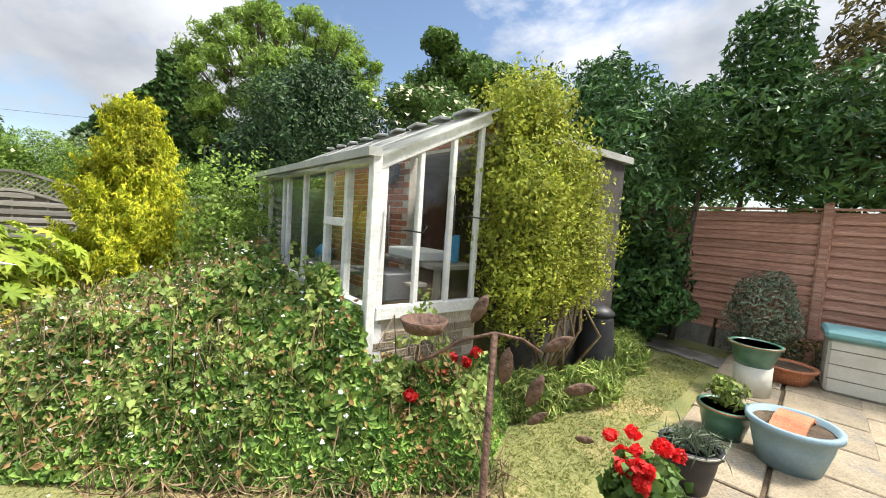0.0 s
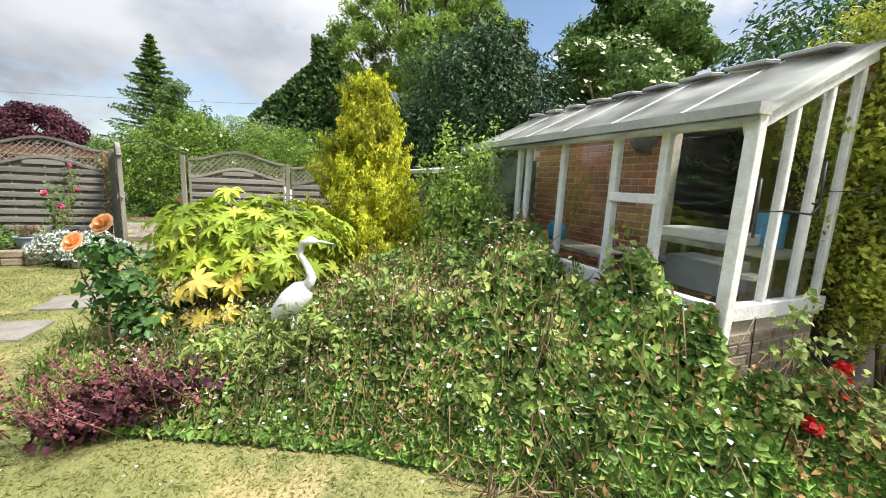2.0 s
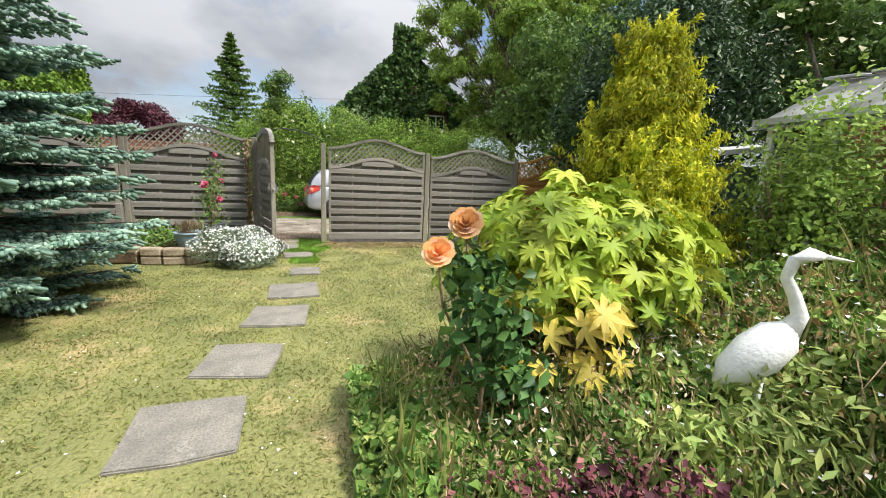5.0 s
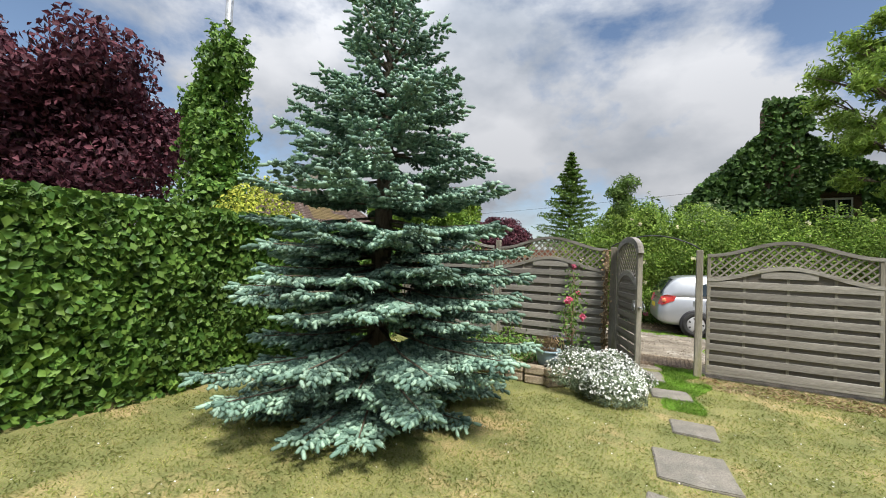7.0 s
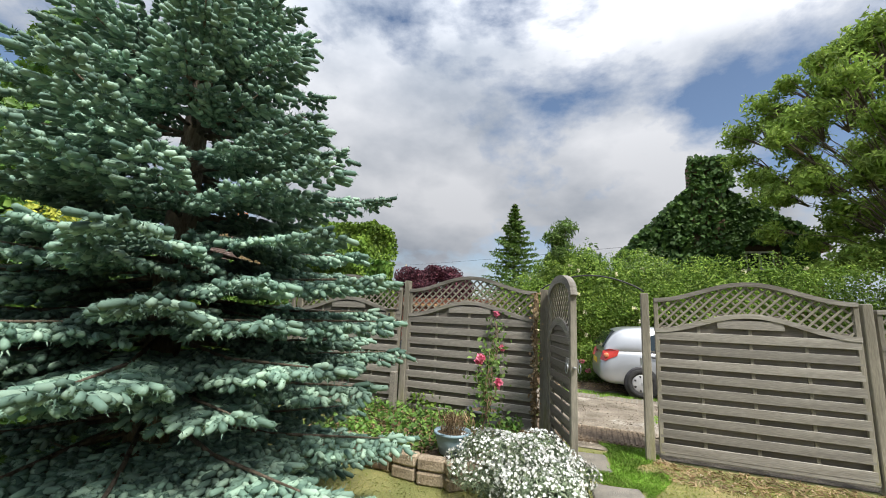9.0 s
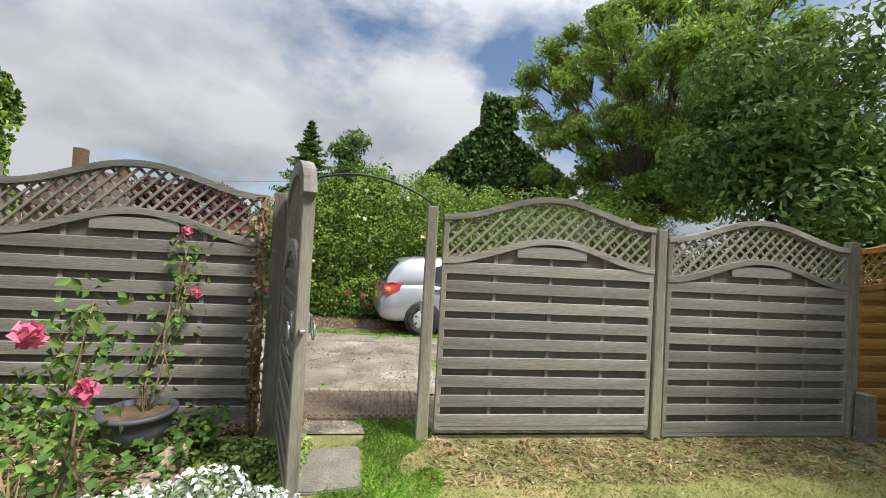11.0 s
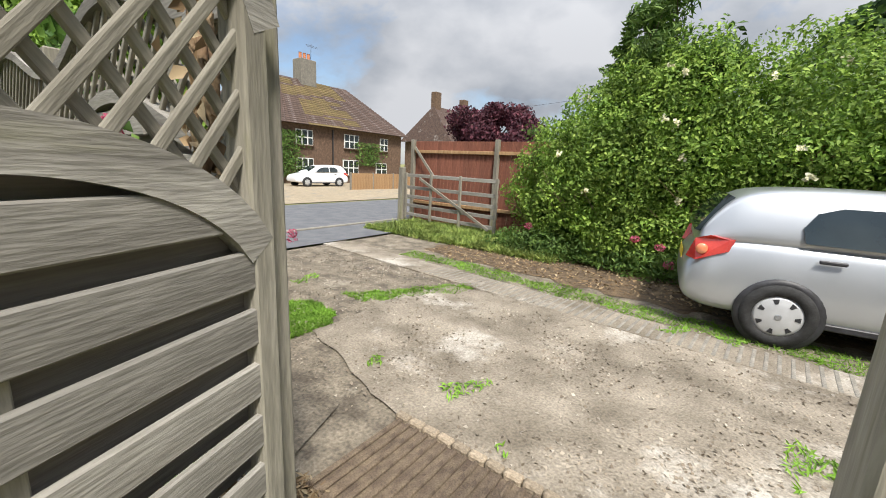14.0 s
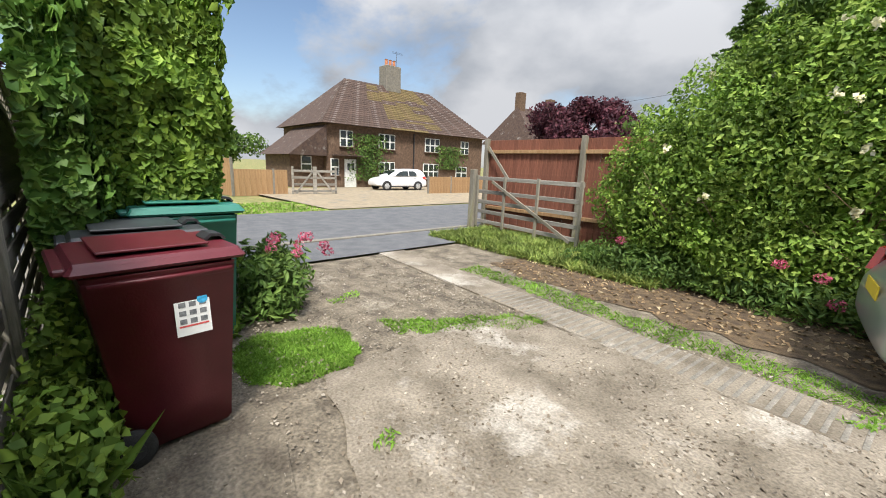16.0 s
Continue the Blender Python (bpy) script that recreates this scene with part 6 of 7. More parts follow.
cb = thing("compost_bin", "black plastic compost bin in the corner", "compost bin", (7.35, -0.72, 0))
part("body", lathe_bm([(0.24, 0), (0.23, 0.1), (0.18, 0.62), (0.17, 0.66)], 20), "black", cb, "", None, True)
part("lid", lathe_bm([(0.18, 0.66), (0.19, 0.70), (0.12, 0.76), (0.02, 0.78)], 20), "black", cb, "", None, True)
for k, (x, y) in enumerate(((6.6, -1.15), (7.7, -0.9), (5.9, -1.0), (8.2, -0.6))):
    shrub("edge_weeds", "long grass and weeds at the lawn edge", (x, y, 0.12), (0.42, 0.25, 0.24), 1300, 0.13, 0.018, "l_herb", False)

# rusted spinner ornament on a stake
orn = thing("garden_ornament", "rusted metal stake with curled arm and leaf vanes", "garden ornament", (3.66, -2.60, 0), -38)
tubes("pole", [([(0, 0, 0), (0, 0, 1.42)], [0.009, 0.008])], "rust", orn)
arm = [(-0.16, 0, 1.345), (-0.13, 0, 1.36), (-0.07, 0, 1.40), (0.0, 0, 1.42), (0.06, 0, 1.41), (0.10, 0, 1.385)]
tubes("arm", [(arm, [0.004] * 6)], "rust", orn)
for (x, z, r, tilt) in ((0.135, 1.405, 0.035, 60), (-0.035, 1.47, 0.035, 25), (0.028, 1.35, 0.042, 5), (0.095, 1.30, 0.04, 20), (0.19, 1.31, 0.035, 80), (0.105, 1.24, 0.026, 55), (0.21, 1.2, 0.022, 100)):
    bm = lathe_bm([(0.001, -r), (r * 0.32, -r * 0.6), (r * 0.42, 0), (r * 0.3, r * 0.6), (0.001, r)], 12)
    for v in bm.verts:
        v.co.y *= 0.4
    part("leaf_vane", bm, "rust", orn, "", pose(x, 0, z, 0, tilt, 0), True)
bm = lathe_bm([(0.005, -0.035), (0.04, -0.025), (0.052, 0.0), (0.047, 0.0), (0.03, -0.018)], 18)
part("cup", bm, "rust", orn, "rusted bird-shaped cup", pose(-0.15, 0, 1.44), True)

# ---- far side of the drive ----
bf = thing("brown_fence", "tall red-brown close-boarded fence across the drive", "fence", (0, 0, 0))
for k in range(110):
    board("fence_board", 0.118, 0.014, 2.12, "brown_wood", bf, pose(-7.35 + k * 0.12, 15.78 + (0.008 if k % 2 else 0), 0.04, 0, 0, 0), 0.002)
for z in (0.5, 1.85):
    board("rail", 13.2, 0.05, 0.08, "tan_wood", bf, pose(-0.8, 15.74, z), 0.006)
for k in range(6):
    board("post", 0.1, 0.1, 2.2, "old_wood_up", bf, pose(-7.35 + k * 2.6, 15.72, 0))
brc = board("brace", 0.07, 0.03, 1.05, "old_wood_up", bf, pose(-7.25, 15.66, 2.0, 0, 138, 0))
fb = thing("five_bar_gate", "old grey five-bar timber field gate propped open", "gate", (-7.35, 15.45, 0.05), -7.5)
for k, z in enumerate((0.12, 0.36, 0.6, 0.84, 1.16)):
    board("bar", 3.1, 0.03, 0.085, "old_wood", fb, pose(1.55, 0, z, 0, 0, 0), 0.006)
for x in (0.03, 1.0, 2.0, 3.07):
    board("upright", 0.07, 0.045, 1.24, "old_wood_up", fb, pose(x, -0.03, 0.03), 0.006)
board("diagonal", 0.07, 0.03, 2.55, "old_wood_up", fb, pose(0.6, -0.06, 1.14, 0, 114, 0), 0.006)
fence_post((-7.45, 15.4, 0), 1.45, "old_wood_up", 0.16, "stout old gate post")
rh = plant("rambling_hedge", "large tangled hedge with cream roses", "hedge")
rlob = [((-2.9, 14.9, 1.15), (0.9, 0.75, 1.1), 0.9), ((-1.9, 14.7, 1.6), (1.1, 0.95, 1.5), 1.2), ((-0.7, 14.8, 1.9), (1.2, 1.0, 1.7), 1.3), ((0.7, 14.9, 1.9), (1.3, 1.0, 1.6), 1.2), ((2.3, 14.9, 1.8), (1.4, 1.0, 1.6), 1.2), ((4.2, 14.9, 1.8), (1.5, 1.0, 1.6), 1.0), ((6.2, 14.8, 1.7), (1.5, 1.0, 1.5), 0.8), ((-1.4, 14.4, 0.6), (1.5, 0.6, 0.6), 0.8), ((-1.4, 14.9, 2.7), (0.8, 0.7, 0.8), 0.7)]
p, d = blobs(rlob, 17000, depth=0.55, rough=0.45, freq=2.6)
leaves("foliage", p, d, 0.068, 0.036, "l_hedge", rh, jitter=0.8)
p, d = blobs(rlob, 2600, depth=0.04, rough=0.45, freq=2.6)
leaves("tip_foliage", p + d * 0.05, d + np.array([0, 0, 0.5]), 0.07, 0.036, "l_light", rh, jitter=0.8)
runs = []
for k in range(160):
    x = RNG.uniform(-3.2, 5.5)
    y0 = 14.15 + RNG.uniform(-0.1, 0.5)
    runs.append(([(x, 14.9, 0), (x + RNG.uniform(-0.3, 0.3), y0, RNG.uniform(0.5, 1.2)), (x + RNG.uniform(-0.7, 0.7), y0 - RNG.uniform(0, 0.25), RNG.uniform(0.3, 1.6))], [0.012, 0.008, 0.003]))
tubes("stem_framework", runs, "twig", rh, 5)
p, d = blobs([((c[0], c[1] - 0.1, c[2]), (r[0], r[1], r[2] * 0.9), w) for c, r, w in rlob[1:6]], 10, depth=0.02)
pp = np.concatenate([q + RNG.normal(0, 0.025, (14, 3)) for q in p])
leaves("rose_bloom_spray", pp, np.tile([0, -1, 0.3], (len(pp), 1)), 0.05, 0.045, "p_cream", rh)
pch = tree("peach_tree", "peach tree with long narrow drooping leaves", (-1.1, 15.4, 0), 4.4, 0.08, lobes_in((-1.1, 15.2, 3.7), (0.9, 0.7, 0.8), 11, 0.45), 420, 0.19, 0.04, "l_mid", depth=0.8)
vp = plant("pink_valerian", "low bank of weeds with pink valerian heads", "flowers")
p, d = blobs([((-2.8, 14.1, 0.2), (1.1, 0.4, 0.3), 1), ((-0.8, 13.95, 0.2), (1.3, 0.35, 0.3), 1), ((1.2, 14.0, 0.2), (1.3, 0.35, 0.3), 1)], 2600, depth=0.6)
leaves("foliage", p, d, 0.09, 0.03, "l_mid", vp)
for c in ((-3.0, 13.9, 0.55), (-1.2, 13.75, 0.6), (-0.85, 13.75, 0.52), (-0.7, 13.65, 0.3), (0.6, 13.8, 0.5)):
    pp, dd = blob(c, (0.07, 0.06, 0.06), 90)
    leaves("flower_head", pp, dd, 0.028, 0.02, "p_pink", vp)
p = np.column_stack([RNG.uniform(-4.5, 4, 2200), RNG.uniform(12.7, 14.1, 2200), RNG.uniform(0.008, 0.02, 2200)])
tagged(leaves("leaf_litter", p, np.tile([0, 0, 1], (len(p), 1)), 0.05, 0.03, "l_dry", None, jitter=0.3), "dead leaves on bare earth by the hedge", "litter", "", "stuff")
sheet("earth_strip", ragged([(-4.6, 12.75), (2, 12.45), (8, 12.2), (8, 14.6), (-4.6, 14.4)], 0.004, 0.25), "soil", "bare brown earth beside the drive", "soil")

# bins and their hedge
ivh = plant("bin_hedge", "tall ivy and laurel hedge behind the bins", "hedge")
# solid box added inside the hedge, coloured dark as its inner shade
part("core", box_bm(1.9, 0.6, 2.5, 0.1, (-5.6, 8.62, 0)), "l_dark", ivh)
p, d = slab_pts((-6.6, 8.12, 0.0), (-4.12, 9.06, 3.1), 70000, ["x+", "y+", "z+", "y-"], 0.24, 1.3, 0.3)
leaves("foliage", p, d, 0.078, 0.05, "l_hedge", ivh, jitter=0.5)
p, d = slab_pts((-4.2, 8.0, 0.0), (-3.75, 8.25, 2.4), 7000, ["x+", "y+"], 0.2, 1.4, 0.2)
leaves("ivy_leaves", p, d, 0.085, 0.07, "l_ivy", ivh, jitter=0.4)


def wheelie_bin(material, at, rz, label, sticker=False):
    th = thing("wheelie_bin", label, "wheelie bin", at, rz, "wheelie bins")
    bm = bmesh.new()
    sec = [(0.08, 0.21, 0.03), (0.09, 0.225, 0.25), (0.0, 0.285, 0.93), (0.0, 0.30, 0.95), (0.0, 0.30, 0.99)]
    rows = []
    for sh, hw, z in sec:
        fx = 0.24 + 0.05 * (z / 0.99)
        bx = -0.20 - 0.12 * (z / 0.99)
        rows.append([bm.verts.new(q) for q in ((fx, -hw, z), (fx, hw, z), (bx, hw, z), (bx, -hw, z))])
    for a, b in zip(rows, rows[1:]):
        for k in range(4):
            bm.faces.new((a[k], a[(k + 1) % 4], b[(k + 1) % 4], b[k]))
    bm.faces.new(rows[0][::-1]), bm.faces.new(rows[-1])
    bmesh.ops.bevel(bm, geom=bm.edges[:], offset=0.018, segments=2, affect="EDGES")
    part("body", bm, material, th, "", None, True)
    bm = box_bm(0.70, 0.63, 0.05, 0.018, (-0.01, 0, 0.985))
    for v in bm.verts:
        if v.co.z > 1.0:
            v.co.x *= 0.95
            v.co.y *= 0.93
            v.co.z += 0.03 * (1 - (v.co.x / 0.36) ** 2)
    lid = part("lid", bm, material, th)
    part("lid_panel", box_bm(0.44, 0.46, 0.012, 0.005, (-0.03, 0, 1.058)), material, lid)
    part("lid_handle", sweep_bm([(0.22, 0, 1.05), (0.25, 0, 1.075), (0.30, 0, 1.07), (0.32, 0, 1.045)], 0.07, 0.008), "black", lid)
    part("handle_bar", box_bm(0.05, 0.52, 0.03, 0.012, (-0.37, 0, 0.99)), material, th)
    for y in (-0.26, 0.26):
        w = part("wheel", lathe_bm([(0.02, -0.025), (0.085, -0.025), (0.1, -0.012), (0.1, 0.012), (0.085, 0.025), (0.02, 0.025)], 24), "rubber", th, "black rubber wheel", pose(-0.22, y, 0.10, 90, 0, 0), True)
        part("hub", lathe_bm([(0.05, -0.03), (0.05, 0.03)], 12), "black", w)
    for y in (-0.2, -0.06, 0.2):
        part("rib", box_bm(0.012, 0.014, 0.08, 0.003, (0.292, y, 0.88)), material, th)
    if sticker:
        st = part("sticker", box_bm(0.155, 0.003, 0.21, 0.0006), "paper", th, "white recycling instruction sticker", pose(0.08, -0.285, 0.62, -4.5, 0, 0))
        for i in range(3):
            for j in range(3):
                part("pictogram", box_bm(0.03, 0.002, 0.025, 0, (-0.045 + i * 0.045, -0.002, 0.06 + j * 0.042)), "print_dark", st)
        part("green_band", box_bm(0.15, 0.002, 0.012, 0, (0, -0.002, 0.19)), "print_green", st)
        part("red_band", box_bm(0.13, 0.002, 0.008, 0, (0, -0.002, 0.044)), "print_red", st)
        part("blue_disc", lathe_bm([(0.024, 0), (0.024, 0.002)], 16), "print_blue", st, "", pose(0.045, -0.002, 0.175, 90, 0, 0))
    return th


wheelie_bin("bin_red", (-3.02, 8.46, 0.01), 96, "dark red wheelie bin with recycling sticker", True)
wheelie_bin("bin_grey", (-3.68, 8.46, 0.01), 93, "dark grey wheelie bin behind the red one")
green_bin = wheelie_bin("bin_green", (-4.20, 8.78, 0.01), 91, "green-lidded wheelie bin by the hedge")
green_bin.scale = (1.05, 1.05, 1.09)
sheet("bin_slab", [(-4.9, 8.0, 0.018), (-1.6, 8.0, 0.018), (-1.9, 8.75, 0.018), (-2.5, 8.9, 0.018), (-2.95, 8.85, 0.018), (-4.9, 8.9, 0.018)], "gravel", "rough exposed-aggregate concrete slab by the bins", "slab")
val = plant("valerian_clump", "bushy valerian clump with pink heads", "flowers")
p, d = blobs([((-4.45, 9.45, 0.22), (0.42, 0.36, 0.38), 1), ((-5.1, 9.7, 0.25), (0.5, 0.4, 0.4), 1)], 2000, depth=0.9, rough=0.6)
leaves("foliage", p, d, 0.10, 0.035, "l_mid", val)
for k in range(9):
    c = (-4.7 + RNG.normal(0, 0.28), 9.75 + RNG.normal(0, 0.15), 0.68 + RNG.uniform(-0.15, 0.1))
    pp, dd = blob(c, (0.06, 0.06, 0.05), 60)
    leaves("flower_head", pp, dd, 0.026, 0.02, "p_pink", val)
gw = plant("strap_weeds", "ivy and strap-leaved weeds beside the bin", "weeds")
p, d = blobs([((-2.75, 8.02, 0.25), (0.5, 0.22, 0.3), 1), ((-2.2, 7.98, 0.12), (0.5, 0.16, 0.18), 0.6), ((-3.3, 8.06, 0.4), (0.4, 0.16, 0.45), 0.8)], 1500, depth=0.6)
leaves("foliage", p, d, 0.058, 0.044, "l_hedge", gw)
q = np.array([(-2.7 + RNG.normal(0, 0.2), 8.08 + RNG.normal(0, 0.06), 0.22) for k in range(130)])
leaves("strap_leaves", q, np.tile([0.3, 0.5, 0.3], (130, 1)), 0.44, 0.028, "l_hedge", gw, droop=-1.6, jitter=0.3)


# ---- cars ----
def car(paint, at, rz, label, L=4.1, W=1.68, H=1.50):
    """Hatchback; x runs from tail to nose, the lower body and the cabin as lofted sections."""
    th = thing("car", label, "car", at, rz, "parked cars")

    def loft(sections, material, nm, parent, bul=0.02):
        bm = bmesh.new()
        rows = []
        for x, z0, z1, wb, wt in sections:
            half = [(-wb * 0.9, z0), (-wb, z0 + 0.05), (-wb - bul, z0 + (z1 - z0) * 0.5), (-wt - (wb - wt) * 0.12, z1 - (z1 - z0) * 0.10), (-wt + 0.04, z1), (-wt * 0.5, z1 + 0.015)]
            ring = half + [(-a, b) for a, b in half[::-1]]
            rows.append([bm.verts.new((x, a, b)) for a, b in ring])
        for a, b in zip(rows, rows[1:]):
            for k in range(12):
                bm.faces.new((a[k], b[k], b[(k + 1) % 12], a[(k + 1) % 12]))
        bm.faces.new(rows[0]), bm.faces.new(rows[-1][::-1])
        bmesh.ops.recalc_face_normals(bm, faces=bm.faces[:])
        ob = part(nm, bm, material, parent, "", None, True)
        md = ob.modifiers.new("round", "SUBSURF")
        md.levels = md.render_levels = 2
        return ob
    h = W / 2
    loft([(0.0, 0.42, 0.62, h * 0.80, h * 0.76), (0.03, 0.30, 0.72, h * 0.90, h * 0.86), (0.16, 0.25, 0.90, h * 0.98, h * 0.90), (0.30, 0.22, 0.98, h, h * 0.92), (0.9, 0.22, 0.99, h, h * 0.93), (2.0, 0.22, 0.97, h, h * 0.93), (3.0, 0.22, 0.93, h, h * 0.90), (3.6, 0.24, 0.82, h * 0.97, h * 0.84), (3.95, 0.28, 0.70, h * 0.88, h * 0.74), (L, 0.36, 0.58, h * 0.7, h * 0.6)], paint, "body", th)
    loft([(0.08, 0.86, 0.95, h * 0.88, h * 0.82), (0.17, 0.88, 1.14, h * 0.90, h * 0.78), (0.38, 0.90, 1.42, h * 0.92, h * 0.70), (0.70, 0.90, 1.48, h * 0.93, h * 0.70), (1.6, 0.90, H, h * 0.92, h * 0.70), (2.3, 0.90, 1.42, h * 0.92, h * 0.70), (2.95, 0.90, 1.05, h * 0.90, h * 0.78), (3.2, 0.86, 0.93, h * 0.85, h * 0.8)], paint, "cabin", th, -0.06)
    for s in (-1, 1):
        def sidew(nm, pts, mt, off=0.0):
            v = [(x, s * (h * (0.93 - 0.215 * max(0.0, (z - 0.90)) / 0.50) + off), z) for x, z in pts]
            v += [(a, b - s * 0.02, c) for a, b, c in v]
            k = len(pts)
            return raw(nm, v, [tuple(range(k)), tuple(range(k, 2 * k))[::-1]] + [(i, (i + 1) % k, k + (i + 1) % k, k + i) for i in range(k)], mt, th)
        sidew("rear_window", [(0.92, 1.0), (1.50, 0.99), (1.50, 1.33), (1.15, 1.33), (0.98, 1.27), (0.89, 1.13)], "dark_glass", 0.05)
        sidew("front_window", [(1.58, 0.99), (2.60, 1.0), (2.25, 1.24), (2.0, 1.31), (1.58, 1.33)], "dark_glass", 0.05)
        v = [(0.02, s * h * 0.80, 0.74), (0.10, s * h * 0.955, 0.73), (0.34, s * h * 0.975, 0.84), (0.36, s * h * 0.955, 0.96), (0.20, s * h * 0.93, 0.99), (0.08, s * h * 0.84, 0.94)]
        v += [(a + 0.05, b * 0.93, c) for a, b, c in v]
        raw("tail_light", v, [tuple(range(6)), tuple(range(6, 12))[::-1]] + [(i, (i + 1) % 6, 6 + (i + 1) % 6, 6 + i) for i in range(6)], "red_lens", th, "red tail lamp")
        part("lamp_insert", lathe_bm([(0.055, 0), (0.045, 0.014), (0.01, 0.02)], 16), "amber_lens", th, "", pose(0.14, s * h * 0.965, 0.85, -90 * s, 0, 0), True)
        part("door_handle", box_bm(0.19, 0.03, 0.035, 0.012, (1.12, s * h * 1.0, 0.84)), "black", th, "black door handle with bright bar")
        part("sill_trim", box_bm(2.2, 0.03, 0.06, 0.012, (2.0, s * h * 0.985, 0.24)), "black", th)
        for x in (0.82, 3.28):
            part("wheel_arch", lathe_bm([(0.345, -0.03), (0.345, 0.012), (0.30, 0.014)], 32), "black", th, "", pose(x, s * (h * 1.015), 0.31, -90 * s, 0, 0), True)
            w = part("wheel", lathe_bm([(0.17, -0.09), (0.28, -0.09), (0.305, -0.05), (0.305, 0.05), (0.285, 0.085), (0.20, 0.09), (0.19, 0.06)], 36), "rubber", th, "black tyre", pose(x, s * (h - 0.035), 0.305, -90 * s, 0, 0), True)
            part("trim", lathe_bm([(0.195, 0.05), (0.195, 0.075), (0.17, 0.086), (0.06, 0.098), (0.01, 0.10)], 36), "alloy", w, "silver wheel trim", None, True)
            for k in range(7):
                a = 2 * math.pi * k / 7
                bm = box_bm(0.045, 0.05, 0.006, 0.001)
                for q in bm.verts:
                    if q.co.x < 0:
                        q.co.y *= 0.45
                part("trim_slot", bm, "black", w, "", pose(0.145 * math.cos(a), 0.145 * math.sin(a), 0.086, 0, 8, math.degrees(a)))
            part("hub_cap", lathe_bm([(0.03, 0.098), (0.025, 0.105), (0.002, 0.106)], 16), "steel", w)
    raw("rear_screen", [(0.06, -h * 0.78, 1.02), (0.06, h * 0.78, 1.02), (0.30, h * 0.66, 1.40), (0.30, -h * 0.66, 1.40), (0.19, -h * 0.68, 0.98), (0.19, h * 0.68, 0.98), (0.46, h * 0.56, 1.32), (0.46, -h * 0.56, 1.32)], [(0, 3, 2, 1), (4, 5, 6, 7), (0, 1, 5, 4), (1, 2, 6, 5), (2, 3, 7, 6), (3, 0, 4, 7)], "dark_glass", th)
    raw("windscreen", [(3.08, -h * 0.74, 0.99), (3.08, h * 0.74, 0.99), (2.45, h * 0.62, 1.36), (2.45, -h * 0.62, 1.36)], [(0, 1, 2, 3)], "dark_glass", th)
    part("number_plate", box_bm(0.012, 0.52, 0.11, 0.003, (0.005, 0, 0.64)), "yellow", th, "yellow number plate")
    return th


c1 = car("silver", (-0.52, 12.78, 0.0), 7, "silver hatchback parked on the drive")
part("window_sticker", box_bm(0.004, 0.12, 0.07, 0), "print_green", c1, "", pose(0.09, -0.32, 1.06, 0, 33, 0))

# ---- over the road ----
HX, HB = -27.4, -0.3
hs = thing("semi_detached_house", "brown brick semi-detached house with steep mossy tiled roof", "house")
part("wall", box_bm(8.0, 16.0, 4.55, 0, (HX - 4.0, 29.0, HB)), "far_brick", hs)
part("side_wing", box_bm(5.0, 2.6, 2.3, 0, (HX - 3.0, 19.9, HB)), "far_brick", hs)
e0, e1, zE, zR = 20.5, 37.5, 4.15, 8.15
rv = [(HX + 0.45, e0, zE), (HX + 0.45, e1, zE), (HX - 8.4, e1, zE), (HX - 8.4, e0, zE), (HX - 4.0, 24.6, zR), (HX - 4.0, 33.4, zR)]
raw("roof", rv, [(0, 1, 5, 4), (1, 2, 5), (2, 3, 4, 5), (3, 0, 4), (0, 3, 2, 1)], "tiles", hs)
raw("catslide_roof", [(HX + 0.3, 20.9, 4.0), (HX - 5.6, 20.9, 4.0), (HX - 5.6, 18.2, 1.9), (HX + 0.3, 18.2, 1.9), (HX + 0.3, 20.9, 1.9), (HX - 5.6, 20.9, 1.9)], [(0, 1, 2, 3), (0, 3, 4), (1, 5, 2), (2, 5, 4, 3), (0, 4, 5, 1)], "tiles", hs)
# tile courses
nx, nz = 34, 24
cnt = 0
for j in range(nz):
    t = (j + 0.3) / nz
    a = Vector((HX + 0.45, 0, zE)).lerp(Vector((HX - 4.0, 0, zR)), t)
    ya, yb = e0 + (24.6 - e0) * t, e1 + (33.4 - e1) * t
    m = bpy.data.meshes
    ang = math.degrees(math.atan2(zR - zE, 4.45))
    mt = "moss" if 0.25 < (j % 7) / 7 < 0.8 else "tiles"
    seg = 9
    for i in range(seg):
        y0 = ya + (yb - ya) * i / seg
        y1 = ya + (yb - ya) * (i + 1) / seg
        mossy = 0.30 < (y0 - e0) / 17 < 0.62 and noise.noise(Vector((y0 * 0.35, j * 0.3, 0))) > -0.2
        b = box_bm(0.27, y1 - y0 - 0.01, 0.03, 0, (0, 0, 0))
        part("tile_course", b, "moss" if mossy else "tiles", hs, "", pose(a.x, (y0 + y1) / 2, a.z + 0.02, 0, ang - 4, 0))
        cnt += 1
chm = part("chimney", box_bm(1.2, 1.5, 2.6, 0.03, (HX - 4.0, 29.0, 7.2)), "slab", hs, "tall rendered chimney stack")
for y in (28.6, 29.0, 29.4):
    part("chimney_pot", lathe_bm([(0.14, 0), (0.12, 0.5), (0.15, 0.55)], 12), "terracotta", chm, "", pose(HX - 4.0, y, 9.8))
tubes("aerial", [([(HX - 4, 29.6, 9.6), (HX - 4, 29.7, 11.2)], [0.02, 0.02])] + [([(HX - 4, 29.2 + 0.0, 11.0 + 0.1 * k), (HX - 4, 30.3, 11.0 + 0.1 * k)], [0.012, 0.012]) for k in range(2)], "black", chm)


